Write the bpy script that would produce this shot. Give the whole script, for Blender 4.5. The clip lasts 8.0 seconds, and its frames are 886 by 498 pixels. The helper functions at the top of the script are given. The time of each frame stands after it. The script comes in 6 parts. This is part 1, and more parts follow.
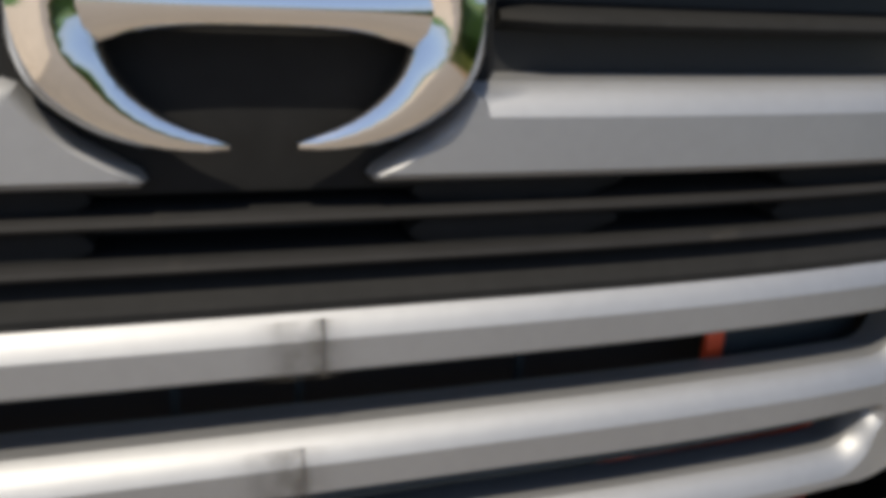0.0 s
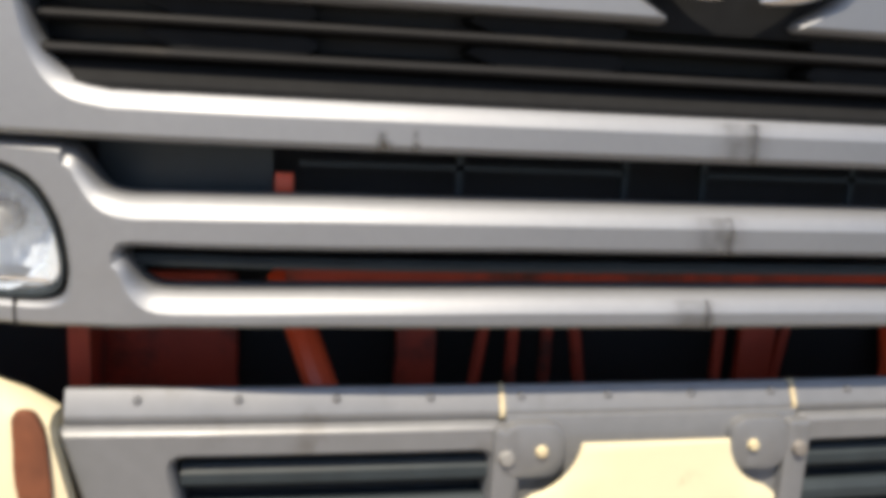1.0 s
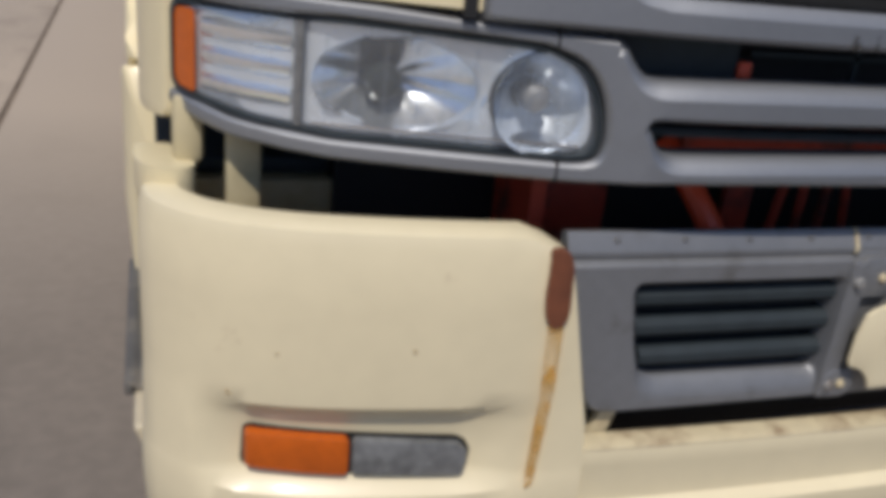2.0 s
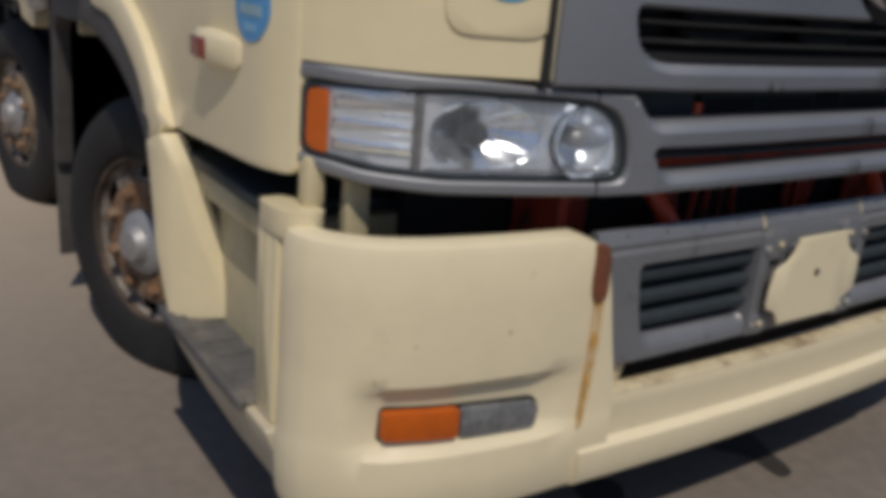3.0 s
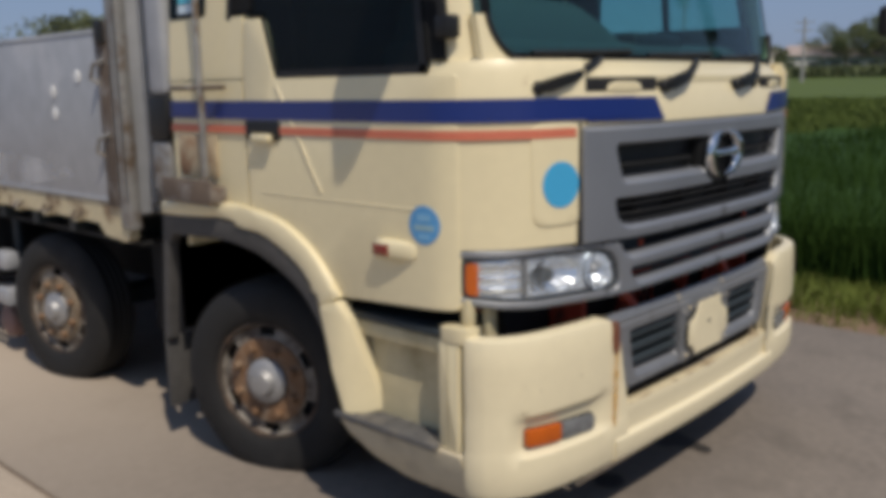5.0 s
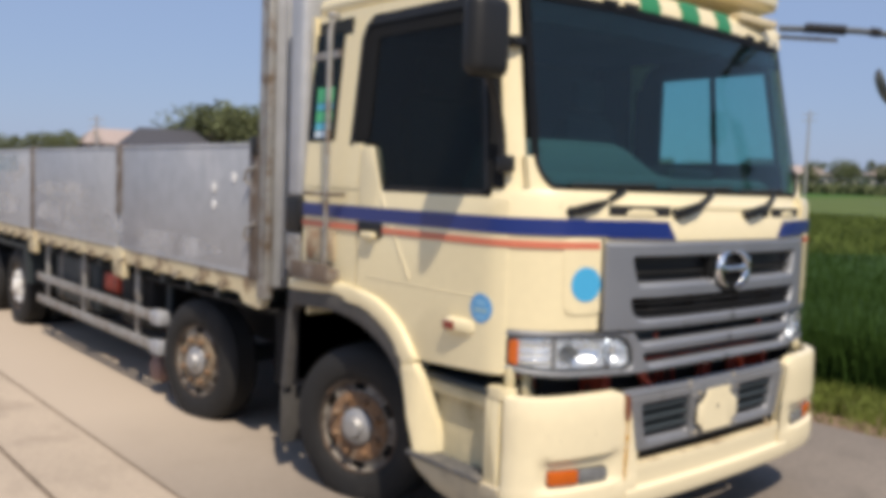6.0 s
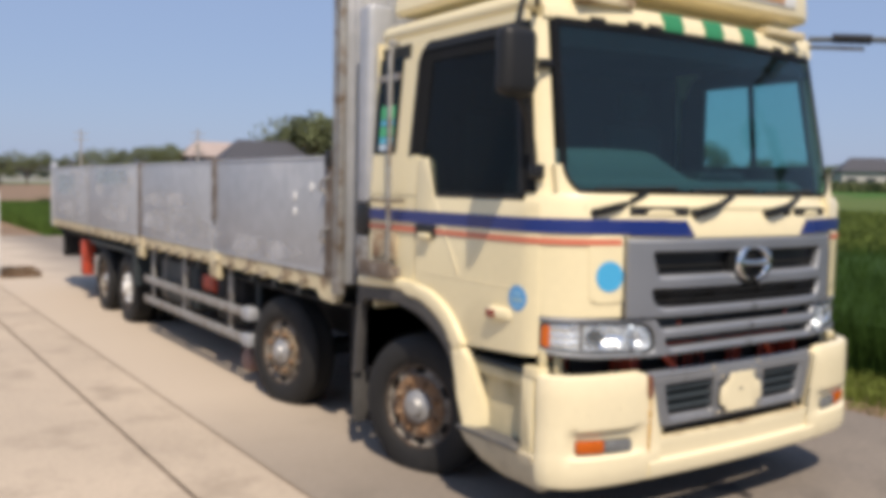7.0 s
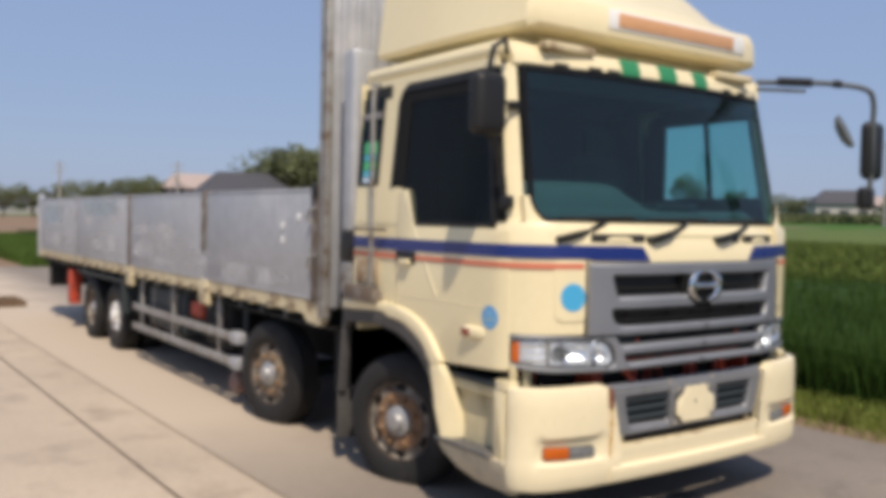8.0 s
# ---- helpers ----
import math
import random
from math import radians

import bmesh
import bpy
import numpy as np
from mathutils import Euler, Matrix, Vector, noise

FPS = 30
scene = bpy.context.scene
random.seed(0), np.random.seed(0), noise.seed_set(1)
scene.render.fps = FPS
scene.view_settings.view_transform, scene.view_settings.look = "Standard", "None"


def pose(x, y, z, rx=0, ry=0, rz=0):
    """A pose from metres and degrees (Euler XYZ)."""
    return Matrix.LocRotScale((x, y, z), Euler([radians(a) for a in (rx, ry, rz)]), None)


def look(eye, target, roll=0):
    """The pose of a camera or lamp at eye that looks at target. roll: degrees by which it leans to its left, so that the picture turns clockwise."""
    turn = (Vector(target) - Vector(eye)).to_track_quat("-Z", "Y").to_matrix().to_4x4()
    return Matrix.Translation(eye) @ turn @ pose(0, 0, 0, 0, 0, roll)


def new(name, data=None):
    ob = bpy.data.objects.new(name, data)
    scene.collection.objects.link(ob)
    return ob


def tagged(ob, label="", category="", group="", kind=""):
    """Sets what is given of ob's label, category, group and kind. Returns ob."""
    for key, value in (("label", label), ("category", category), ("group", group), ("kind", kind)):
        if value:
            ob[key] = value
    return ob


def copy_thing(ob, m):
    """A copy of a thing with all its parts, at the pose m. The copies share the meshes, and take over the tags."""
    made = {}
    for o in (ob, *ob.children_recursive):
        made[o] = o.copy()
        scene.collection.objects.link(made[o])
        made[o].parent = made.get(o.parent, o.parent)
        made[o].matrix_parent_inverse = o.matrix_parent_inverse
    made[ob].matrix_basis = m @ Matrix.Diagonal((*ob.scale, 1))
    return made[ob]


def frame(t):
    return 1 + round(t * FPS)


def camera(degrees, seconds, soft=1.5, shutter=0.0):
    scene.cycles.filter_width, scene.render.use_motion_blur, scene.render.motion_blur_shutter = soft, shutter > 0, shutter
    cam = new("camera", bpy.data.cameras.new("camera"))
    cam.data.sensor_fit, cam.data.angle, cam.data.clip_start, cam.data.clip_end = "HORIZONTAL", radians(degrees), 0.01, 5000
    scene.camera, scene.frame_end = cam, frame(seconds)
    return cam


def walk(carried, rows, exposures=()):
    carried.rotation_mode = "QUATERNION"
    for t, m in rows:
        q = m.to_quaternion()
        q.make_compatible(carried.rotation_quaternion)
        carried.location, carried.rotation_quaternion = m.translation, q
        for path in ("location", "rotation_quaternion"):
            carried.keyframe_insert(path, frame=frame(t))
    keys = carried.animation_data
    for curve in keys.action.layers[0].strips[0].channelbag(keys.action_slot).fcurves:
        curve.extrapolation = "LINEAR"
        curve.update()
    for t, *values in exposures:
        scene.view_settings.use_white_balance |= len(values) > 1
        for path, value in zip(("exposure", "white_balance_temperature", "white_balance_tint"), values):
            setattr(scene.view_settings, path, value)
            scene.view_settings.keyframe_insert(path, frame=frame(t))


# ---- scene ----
cam = camera(54.0, 8.0, soft=6.0)
PATH = [
    (0, (-0.05, -0.551, 1.391), (0.555, 1.239, 0.733), 3.3),
    (0.5, (-0.15, -0.684, 1.341), (0.234, 1.18, 0.728), 4.5),
    (0.7, (-0.271, -0.747, 1.25), (0.16, 1.156, 0.807), 3.7),
    (1, (-0.461, -0.86, 1.186), (-0.069, 1.056, 0.766), 3.2),
    (1.5, (-0.739, -0.946, 1.187), (-0.381, 0.911, 0.538), 4.0),
    (2, (-1.211, -0.916, 1.232), (-0.587, 0.827, 0.475), 6.2),
    (2.2, (-1.347, -0.978, 1.254), (-0.629, 0.738, 0.519), 6.5),
    (3.5, (-2.152, -1.052, 1.318), (-0.869, 0.361, 0.719), 3.9),
    (4, (-2.502, -1.107, 1.381), (-1.136, 0.248, 0.835), 1.8),
    (4.5, (-2.858, -1.136, 1.494), (-1.451, 0.197, 1.004), -1.3),
    (5, (-3.243, -1.489, 1.619), (-1.793, -0.161, 1.253), -1.0),
    (5.2, (-3.355, -1.685, 1.641), (-1.926, -0.315, 1.355), 0.4),
    (6.5, (-3.902, -2.598, 1.73), (-2.691, -1.012, 1.594), 1.2),
    (7, (-3.926, -2.879, 1.718), (-2.806, -1.228, 1.576), 1.1),
    (7.5, (-4.06, -3.084, 1.738), (-2.946, -1.428, 1.616), 0.8),
    (8, (-4.154, -3.225, 1.704), (-2.995, -1.597, 1.636), 1.1),
]
EXPOSURES = [(0.0, 0.16, 7700, 9), (0.5, 0.26, 7800, 9), (1.0, 0.38, 7700, 10), (1.5, -0.2, 6600, 9), (2.0, -0.77, 6700, 12), (3.5, -1.11, 7000, 12), (4.0, -1.08, 7000, 12), (4.5, -0.84, 7100, 11), (5.0, -0.69, 7100, 11), (6.5, 0.06, 7500, 13), (7.0, -0.05, 7500, 13), (8.0, -0.15, 7500, 13)]
walk(cam, [(t, look(eye, target, roll)) for t, eye, target, roll in PATH], exposures=EXPOSURES)

# ---------------------------------------------------------------- light
SUN_FROM = Vector((-0.25, -0.56, 0.91)).normalized()
world = bpy.data.worlds.new("sky")
scene.world = world
world.use_nodes = True
wn = world.node_tree
sky = wn.nodes.new("ShaderNodeTexSky")
sky.sky_type = "NISHITA"
sky.sun_disc = False
sky.sun_elevation = math.asin(SUN_FROM.z)
sky.sun_rotation = math.atan2(SUN_FROM.x, SUN_FROM.y)
sky.dust_density = 0.8
sky.air_density = 1.2
sky.ozone_density = 6.0
wn.nodes["Background"].inputs["Strength"].default_value = 0.083
haze = wn.nodes.new("ShaderNodeMix")
haze.data_type = "RGBA"
haze.inputs["Factor"].default_value = 0.6
haze.inputs["B"].default_value = (4.35, 6.5, 11.8, 1)
wn.links.new(sky.outputs[0], haze.inputs["A"])
wn.links.new(haze.outputs["Result"], wn.nodes["Background"].inputs["Color"])
sun_data = bpy.data.lights.new("sun", "SUN")
sun_data.energy = 4.9
sun_data.angle = radians(0.5)
sun_data.color = (1.0, 0.95, 0.88)
sun_lamp = new("sun", sun_data)
sun_lamp.matrix_world = look(SUN_FROM * 60, (0, 0, 0))

# ---------------------------------------------------------------- materials


def make_mat(name, color, rough=0.5, metal=0.0, vary=0.12, grain=40.0, blotch=1.5, bump=0.0, dirt=None, dirt_amount=0.0,
             dirt_scale=3.0, coat=0.0, spec=0.5, per_object=0.0, rough_vary=0.1):
    """Painted, plastic, metal or mineral surface: two scales of variation, optional dirt patches, optional relief."""
    m = bpy.data.materials.new(name)
    m.use_nodes = True
    nt = m.node_tree
    n, l = nt.nodes, nt.links
    b = n["Principled BSDF"]
    tc = n.new("ShaderNodeTexCoord")
    fine = n.new("ShaderNodeTexNoise")
    fine.inputs["Scale"].default_value = grain
    fine.inputs["Detail"].default_value = 4
    big = n.new("ShaderNodeTexNoise")
    big.inputs["Scale"].default_value = blotch
    big.inputs["Detail"].default_value = 5
    l.new(tc.outputs["Object"], fine.inputs["Vector"])
    l.new(tc.outputs["Object"], big.inputs["Vector"])
    add = n.new("ShaderNodeMath")
    add.operation = "ADD"
    l.new(fine.outputs["Fac"], add.inputs[0])
    l.new(big.outputs["Fac"], add.inputs[1])
    val = n.new("ShaderNodeMapRange")
    val.inputs["From Min"].default_value = 0.6
    val.inputs["From Max"].default_value = 1.4
    val.inputs["To Min"].default_value = 1 - vary
    val.inputs["To Max"].default_value = 1 + vary
    l.new(add.outputs[0], val.inputs["Value"])
    hsv = n.new("ShaderNodeHueSaturation")
    hsv.inputs["Color"].default_value = (*color, 1)
    l.new(val.outputs[0], hsv.inputs["Value"])
    out = hsv.outputs[0]
    if per_object:
        info = n.new("ShaderNodeObjectInfo")
        mr = n.new("ShaderNodeMapRange")
        mr.inputs["To Min"].default_value = 1 - per_object
        mr.inputs["To Max"].default_value = 1 + per_object
        l.new(info.outputs["Random"], mr.inputs["Value"])
        h2 = n.new("ShaderNodeHueSaturation")
        l.new(out, h2.inputs["Color"])
        l.new(mr.outputs[0], h2.inputs["Value"])
        out = h2.outputs[0]
    if dirt:
        dn = n.new("ShaderNodeTexNoise")
        dn.inputs["Scale"].default_value = dirt_scale
        dn.inputs["Detail"].default_value = 8
        dn.inputs["Roughness"].default_value = 0.65
        l.new(tc.outputs["Object"], dn.inputs["Vector"])
        ramp = n.new("ShaderNodeMapRange")
        ramp.inputs["From Min"].default_value = 0.62 - 0.3 * dirt_amount
        ramp.inputs["From Max"].default_value = 0.78 - 0.3 * dirt_amount
        l.new(dn.outputs["Fac"], ramp.inputs["Value"])
        mix = n.new("ShaderNodeMix")
        mix.data_type = "RGBA"
        mix.inputs["B"].default_value = (*dirt, 1)
        l.new(ramp.outputs[0], mix.inputs["Factor"])
        l.new(out, mix.inputs["A"])
        out = mix.outputs["Result"]
    l.new(out, b.inputs["Base Color"])
    b.inputs["Metallic"].default_value = metal
    b.inputs["Coat Weight"].default_value = coat
    b.inputs["Coat Roughness"].default_value = 0.12
    b.inputs["Specular IOR Level"].default_value = spec
    rr = n.new("ShaderNodeMapRange")
    rr.inputs["From Min"].default_value = 0.3
    rr.inputs["From Max"].default_value = 0.7
    rr.inputs["To Min"].default_value = max(0.02, rough - rough_vary)
    rr.inputs["To Max"].default_value = min(1.0, rough + rough_vary)
    l.new(big.outputs["Fac"], rr.inputs["Value"])
    l.new(rr.outputs[0], b.inputs["Roughness"])
    if bump:
        bp = n.new("ShaderNodeBump")
        bp.inputs["Strength"].default_value = 0.6
        bp.inputs["Distance"].default_value = bump
        l.new(add.outputs[0], bp.inputs["Height"])
        l.new(bp.outputs[0], b.inputs["Normal"])
    return m


def glass_mat(name, tint, gloss_rough=0.02, ior=1.5, haze=0.0, sheen=0.5):
    m = bpy.data.materials.new(name)
    m.use_nodes = True
    nt = m.node_tree
    n, l = nt.nodes, nt.links
    n.remove(n["Principled BSDF"])
    tr = n.new("ShaderNodeBsdfTransparent")
    tr.inputs["Color"].default_value = (*tint, 1)
    gl = n.new("ShaderNodeBsdfGlossy")
    gl.inputs["Roughness"].default_value = gloss_rough
    lw = n.new("ShaderNodeLayerWeight")
    lw.inputs["Blend"].default_value = 0.5
    pw = n.new("ShaderNodeMath")
    pw.operation = "POWER"
    pw.inputs[1].default_value = 5.0
    l.new(lw.outputs["Facing"], pw.inputs[0])
    fr = n.new("ShaderNodeMath")
    fr.operation = "MULTIPLY_ADD"
    fr.inputs[1].default_value = 0.6
    fr.inputs[2].default_value = sheen * ((ior - 1) / (ior + 1)) ** 2
    l.new(pw.outputs[0], fr.inputs[0])
    mx = n.new("ShaderNodeMixShader")
    l.new(fr.outputs[0], mx.inputs[0])
    if haze:
        df = n.new("ShaderNodeBsdfDiffuse")
        df.inputs["Color"].default_value = (0.8, 0.84, 0.88, 1)
        hz = n.new("ShaderNodeMixShader")
        hz.inputs[0].default_value = haze
        l.new(tr.outputs[0], hz.inputs[1])
        l.new(df.outputs[0], hz.inputs[2])
        l.new(hz.outputs[0], mx.inputs[1])
    else:
        l.new(tr.outputs[0], mx.inputs[1])
    l.new(gl.outputs[0], mx.inputs[2])
    l.new(mx.outputs[0], n["Material Output"].inputs["Surface"])
    return m


CREAM = make_mat("cream_paint", (0.78, 0.68, 0.435), 0.38, vary=0.04, grain=25, blotch=1.2, dirt=(0.50, 0.36, 0.20), dirt_amount=-0.16, dirt_scale=14, coat=0.3)
BUMPER_CREAM = make_mat("pale_bumper_paint", (0.79, 0.695, 0.468), 0.42, vary=0.04, grain=25, blotch=1.2, dirt=(0.50, 0.38, 0.24), dirt_amount=-0.12, dirt_scale=12, coat=0.2)
CREAM_DUSTY = make_mat("dusty_cream_paint", (0.56, 0.49, 0.35), 0.6, vary=0.12, grain=20, blotch=3, dirt=(0.36, 0.31, 0.23), dirt_amount=0.3, dirt_scale=5)
TREAD = make_mat("scuffed_dark_tread", (0.10, 0.098, 0.094), 0.7, vary=0.35, grain=30, blotch=8, dirt=(0.20, 0.18, 0.15), dirt_amount=0.3, dirt_scale=12)
CREAM_WORN = make_mat("worn_cream_paint", (0.62, 0.53, 0.34), 0.55, vary=0.14, grain=30, blotch=3, dirt=(0.22, 0.13, 0.07), dirt_amount=0.42, dirt_scale=7)
SILVER = make_mat("silver_grey_paint", (0.328, 0.340, 0.357), 0.60, metal=0.88, rough_vary=0.03, vary=0.05, grain=90, blotch=3)
PANEL_GREY = make_mat("weathered_grey_plastic", (0.225, 0.232, 0.242), 0.5, metal=0.4, vary=0.08, grain=50, blotch=4, dirt=(0.15, 0.145, 0.14), dirt_amount=0.08, dirt_scale=9, spec=0.6)
BLACK = make_mat("black_plastic", (0.013, 0.0135, 0.0145), 0.5, vary=0.2, grain=80, blotch=3, spec=0.35)
DUSTY = make_mat("dusty_black_plastic", (0.014, 0.014, 0.0145), 0.7, spec=0.2, vary=0.2, grain=30, blotch=4, dirt=(0.035, 0.032, 0.028), dirt_amount=0.15, dirt_scale=6)
ARCH_DUST = make_mat("dusty_arch_plastic", (0.068, 0.065, 0.062), 0.75, vary=0.25, grain=30, blotch=5, dirt=(0.085, 0.078, 0.07), dirt_amount=0.3, dirt_scale=6)
BLACK_MATT = make_mat("matt_black_plastic", (0.012, 0.012, 0.013), 0.8, vary=0.2, grain=60, blotch=3)
DARK_STEEL = make_mat("dark_slate_steel", (0.026, 0.035, 0.040), 0.55, spec=0.35, vary=0.25, grain=30, blotch=3)
CHROME = make_mat("chrome", (0.78, 0.78, 0.78), 0.08, metal=1.0, vary=0.03, rough_vary=0.02)
RED = make_mat("red_chassis_paint", (0.52, 0.062, 0.028), 0.55, vary=0.18, grain=20, blotch=4, dirt=(0.10, 0.03, 0.02), dirt_amount=0.4, dirt_scale=9)
# lightened chassis red: sunlight on the stay bar and foot is in the colour
RED_BRIGHT = make_mat("sun_bright_red_paint", (0.82, 0.10, 0.035), 0.4, vary=0.1, grain=25, blotch=4)
RUBBER = make_mat("tyre_rubber", (0.011, 0.0107, 0.0104), 0.8, vary=0.25, grain=45, blotch=5, bump=0.002, dirt=(0.022, 0.020, 0.018), dirt_amount=0.25, dirt_scale=6)
RIM_PAINT = make_mat("chalky_rim_paint", (0.24, 0.215, 0.18), 0.65, vary=0.3, grain=40, blotch=6, dirt=(0.07, 0.05, 0.038), dirt_amount=0.6, dirt_scale=9)
RUST_DARK = make_mat("brown_rust", (0.17, 0.055, 0.025), 0.85, vary=0.25, grain=60, blotch=12)
RUST_EDGE = make_mat("dark_rusty_edge", (0.06, 0.045, 0.035), 0.8, vary=0.3, grain=50, blotch=9, dirt=(0.14, 0.09, 0.06), dirt_amount=0.3, dirt_scale=10)
RUST_PALE = make_mat("chalky_rusty_steel", (0.22, 0.17, 0.115), 0.85, vary=0.3, grain=50, blotch=9, bump=0.003, dirt=(0.13, 0.085, 0.05), dirt_amount=0.4, dirt_scale=16)
RUST = make_mat("rusty_steel", (0.19, 0.105, 0.055), 0.85, vary=0.35, grain=50, blotch=9, bump=0.003, dirt=(0.28, 0.21, 0.145), dirt_amount=0.4, dirt_scale=16)
HUB_SILVER = make_mat("hub_silver", (0.36, 0.36, 0.36), 0.5, metal=0.5, vary=0.12, grain=40, blotch=8)
ALU = make_mat("weathered_aluminium", (0.40, 0.415, 0.44), 0.5, metal=0.25, vary=0.16, grain=9, blotch=1.1, dirt=(0.55, 0.55, 0.56), dirt_amount=0.22, dirt_scale=1.3)
GALV = make_mat("galvanised_steel", (0.34, 0.335, 0.32), 0.55, metal=0.4, vary=0.25, grain=20, blotch=4, dirt=(0.18, 0.13, 0.09), dirt_amount=0.42, dirt_scale=8)
POST_RUST = make_mat("rusty_brown_post", (0.125, 0.092, 0.068), 0.75, vary=0.3, grain=25, blotch=5, dirt=(0.30, 0.28, 0.26), dirt_amount=0.4, dirt_scale=9)
BLUE_STRIPE = make_mat("navy_blue_stripe", (0.006, 0.024, 0.165), 0.4, vary=0.05, coat=0.3)
RED_STRIPE = make_mat("salmon_red_stripe", (0.62, 0.17, 0.10), 0.45, vary=0.08)
STICKER_BLUE = make_mat("sky_blue_sticker", (0.04, 0.36, 0.62), 0.5, vary=0.04)
STICKER_MID = make_mat("mid_blue_sticker", (0.09, 0.32, 0.60), 0.5, vary=0.06)
STICKER_GOLD = make_mat("pale_yellow_print", (0.28, 0.45, 0.50), 0.5, vary=0.1)
STICKER_PALE = make_mat("pale_blue_print", (0.20, 0.45, 0.66), 0.5, vary=0.1)
STEP_CREAM = make_mat("grubby_shaded_cream", (0.55, 0.475, 0.295), 0.6, vary=0.14, grain=20, blotch=3, dirt=(0.34, 0.28, 0.155), dirt_amount=0.38, dirt_scale=5)
GRILLE_BLACK = make_mat("matt_grille_black", (0.012, 0.0125, 0.013), 0.75, vary=0.2, grain=60, blotch=4, spec=0.15)
STICKER_GREEN = make_mat("bright_green_print", (0.08, 0.55, 0.24), 0.5, vary=0.2, grain=60, blotch=25)
STICKER_CYAN = make_mat("bright_cyan_print", (0.10, 0.50, 0.66), 0.5, vary=0.2, grain=60, blotch=25)
STICKER_WHITE = make_mat("pale_white_print", (0.60, 0.72, 0.80), 0.5, vary=0.12, grain=60, blotch=25)
GREEN = make_mat("green_stripe", (0.02, 0.22, 0.09), 0.45, vary=0.1)
ORANGE = make_mat("amber_lens", (0.55, 0.105, 0.005), 0.2, vary=0.15, grain=90, blotch=20, coat=0.4)
RED_LENS = make_mat("dark_red_lens", (0.22, 0.025, 0.015), 0.25, vary=0.15, grain=90, coat=0.4)
CLEAR_LENS = glass_mat("clear_lens", (0.97, 0.98, 0.99), haze=0.035, sheen=1.0)
SMOKE_LENS = make_mat("smoky_clear_lens", (0.16, 0.165, 0.165), 0.2, vary=0.4, grain=60, blotch=15, coat=0.4)
REFLECTOR = make_mat("headlight_reflector", (0.90, 0.94, 0.98), 0.20, metal=0.9, vary=0.06, grain=12, blotch=18, rough_vary=0.06)
REFLECTOR_PLATE = make_mat("pale_lamp_lining", (0.78, 0.84, 0.90), 0.24, metal=0.6, vary=0.15, grain=14, blotch=10)
GLASS = glass_mat("teal_windshield_glass", (0.65, 0.86, 0.855), ior=1.5, haze=0.003, sheen=0.95)
GLASS_DARK = glass_mat("dark_tinted_glass", (0.44, 0.54, 0.53), ior=1.45, haze=0.006, sheen=0.35)
# near-black linings; also painted in as the unlit cab behind the quarter glass
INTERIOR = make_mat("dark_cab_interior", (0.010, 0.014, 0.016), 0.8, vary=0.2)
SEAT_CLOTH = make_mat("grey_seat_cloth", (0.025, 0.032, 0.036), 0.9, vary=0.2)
ORANGE_SIGN = make_mat("pale_orange_sign", (0.62, 0.33, 0.17), 0.5, vary=0.12)
WHITE = make_mat("white_paint", (0.78, 0.78, 0.76), 0.5, vary=0.06, dirt=(0.5, 0.47, 0.4), dirt_amount=0.2)
ASPHALT = make_mat("worn_grey_asphalt", (0.195, 0.166, 0.138), 0.9, vary=0.22, grain=22, blotch=0.9, bump=0.002, dirt=(0.152, 0.130, 0.107), dirt_amount=0.32, dirt_scale=2.6)


def dust_edge(m, sandy):
    """Sandy dust that has spread from the yard over the edge of the road."""
    nt = m.node_tree
    n, l = nt.nodes, nt.links
    b = n["Principled BSDF"]
    src = b.inputs["Base Color"].links[0].from_socket
    tc = n.new("ShaderNodeTexCoord")
    sep = n.new("ShaderNodeSeparateXYZ")
    l.new(tc.outputs["Object"], sep.inputs[0])
    nz = n.new("ShaderNodeTexNoise")
    nz.inputs["Scale"].default_value = 0.9
    nz.inputs["Detail"].default_value = 6
    l.new(tc.outputs["Object"], nz.inputs["Vector"])
    mul = n.new("ShaderNodeMath")
    mul.operation = "MULTIPLY_ADD"
    mul.inputs[1].default_value = 1.6
    l.new(nz.outputs["Fac"], mul.inputs[0])
    l.new(sep.outputs["X"], mul.inputs[2])
    mr = n.new("ShaderNodeMapRange")
    mr.inputs["From Min"].default_value = 1.1
    mr.inputs["From Max"].default_value = -0.3
    mr.inputs["To Max"].default_value = 0.92
    l.new(mul.outputs[0], mr.inputs["Value"])
    mx = n.new("ShaderNodeMix")
    mx.data_type = "RGBA"
    mx.inputs["B"].default_value = (*sandy, 1)
    far = n.new("ShaderNodeMapRange")
    far.inputs["From Min"].default_value = 0.8
    far.inputs["From Max"].default_value = 3.9
    l.new(sep.outputs["Y"], far.inputs["Value"])
    both_ways = n.new("ShaderNodeMath")
    both_ways.operation = "MULTIPLY"
    l.new(mr.outputs[0], both_ways.inputs[0])
    l.new(far.outputs[0], both_ways.inputs[1])
    l.new(both_ways.outputs[0], mx.inputs["Factor"])
    l.new(src, mx.inputs["A"])
    l.new(mx.outputs["Result"], b.inputs["Base Color"])


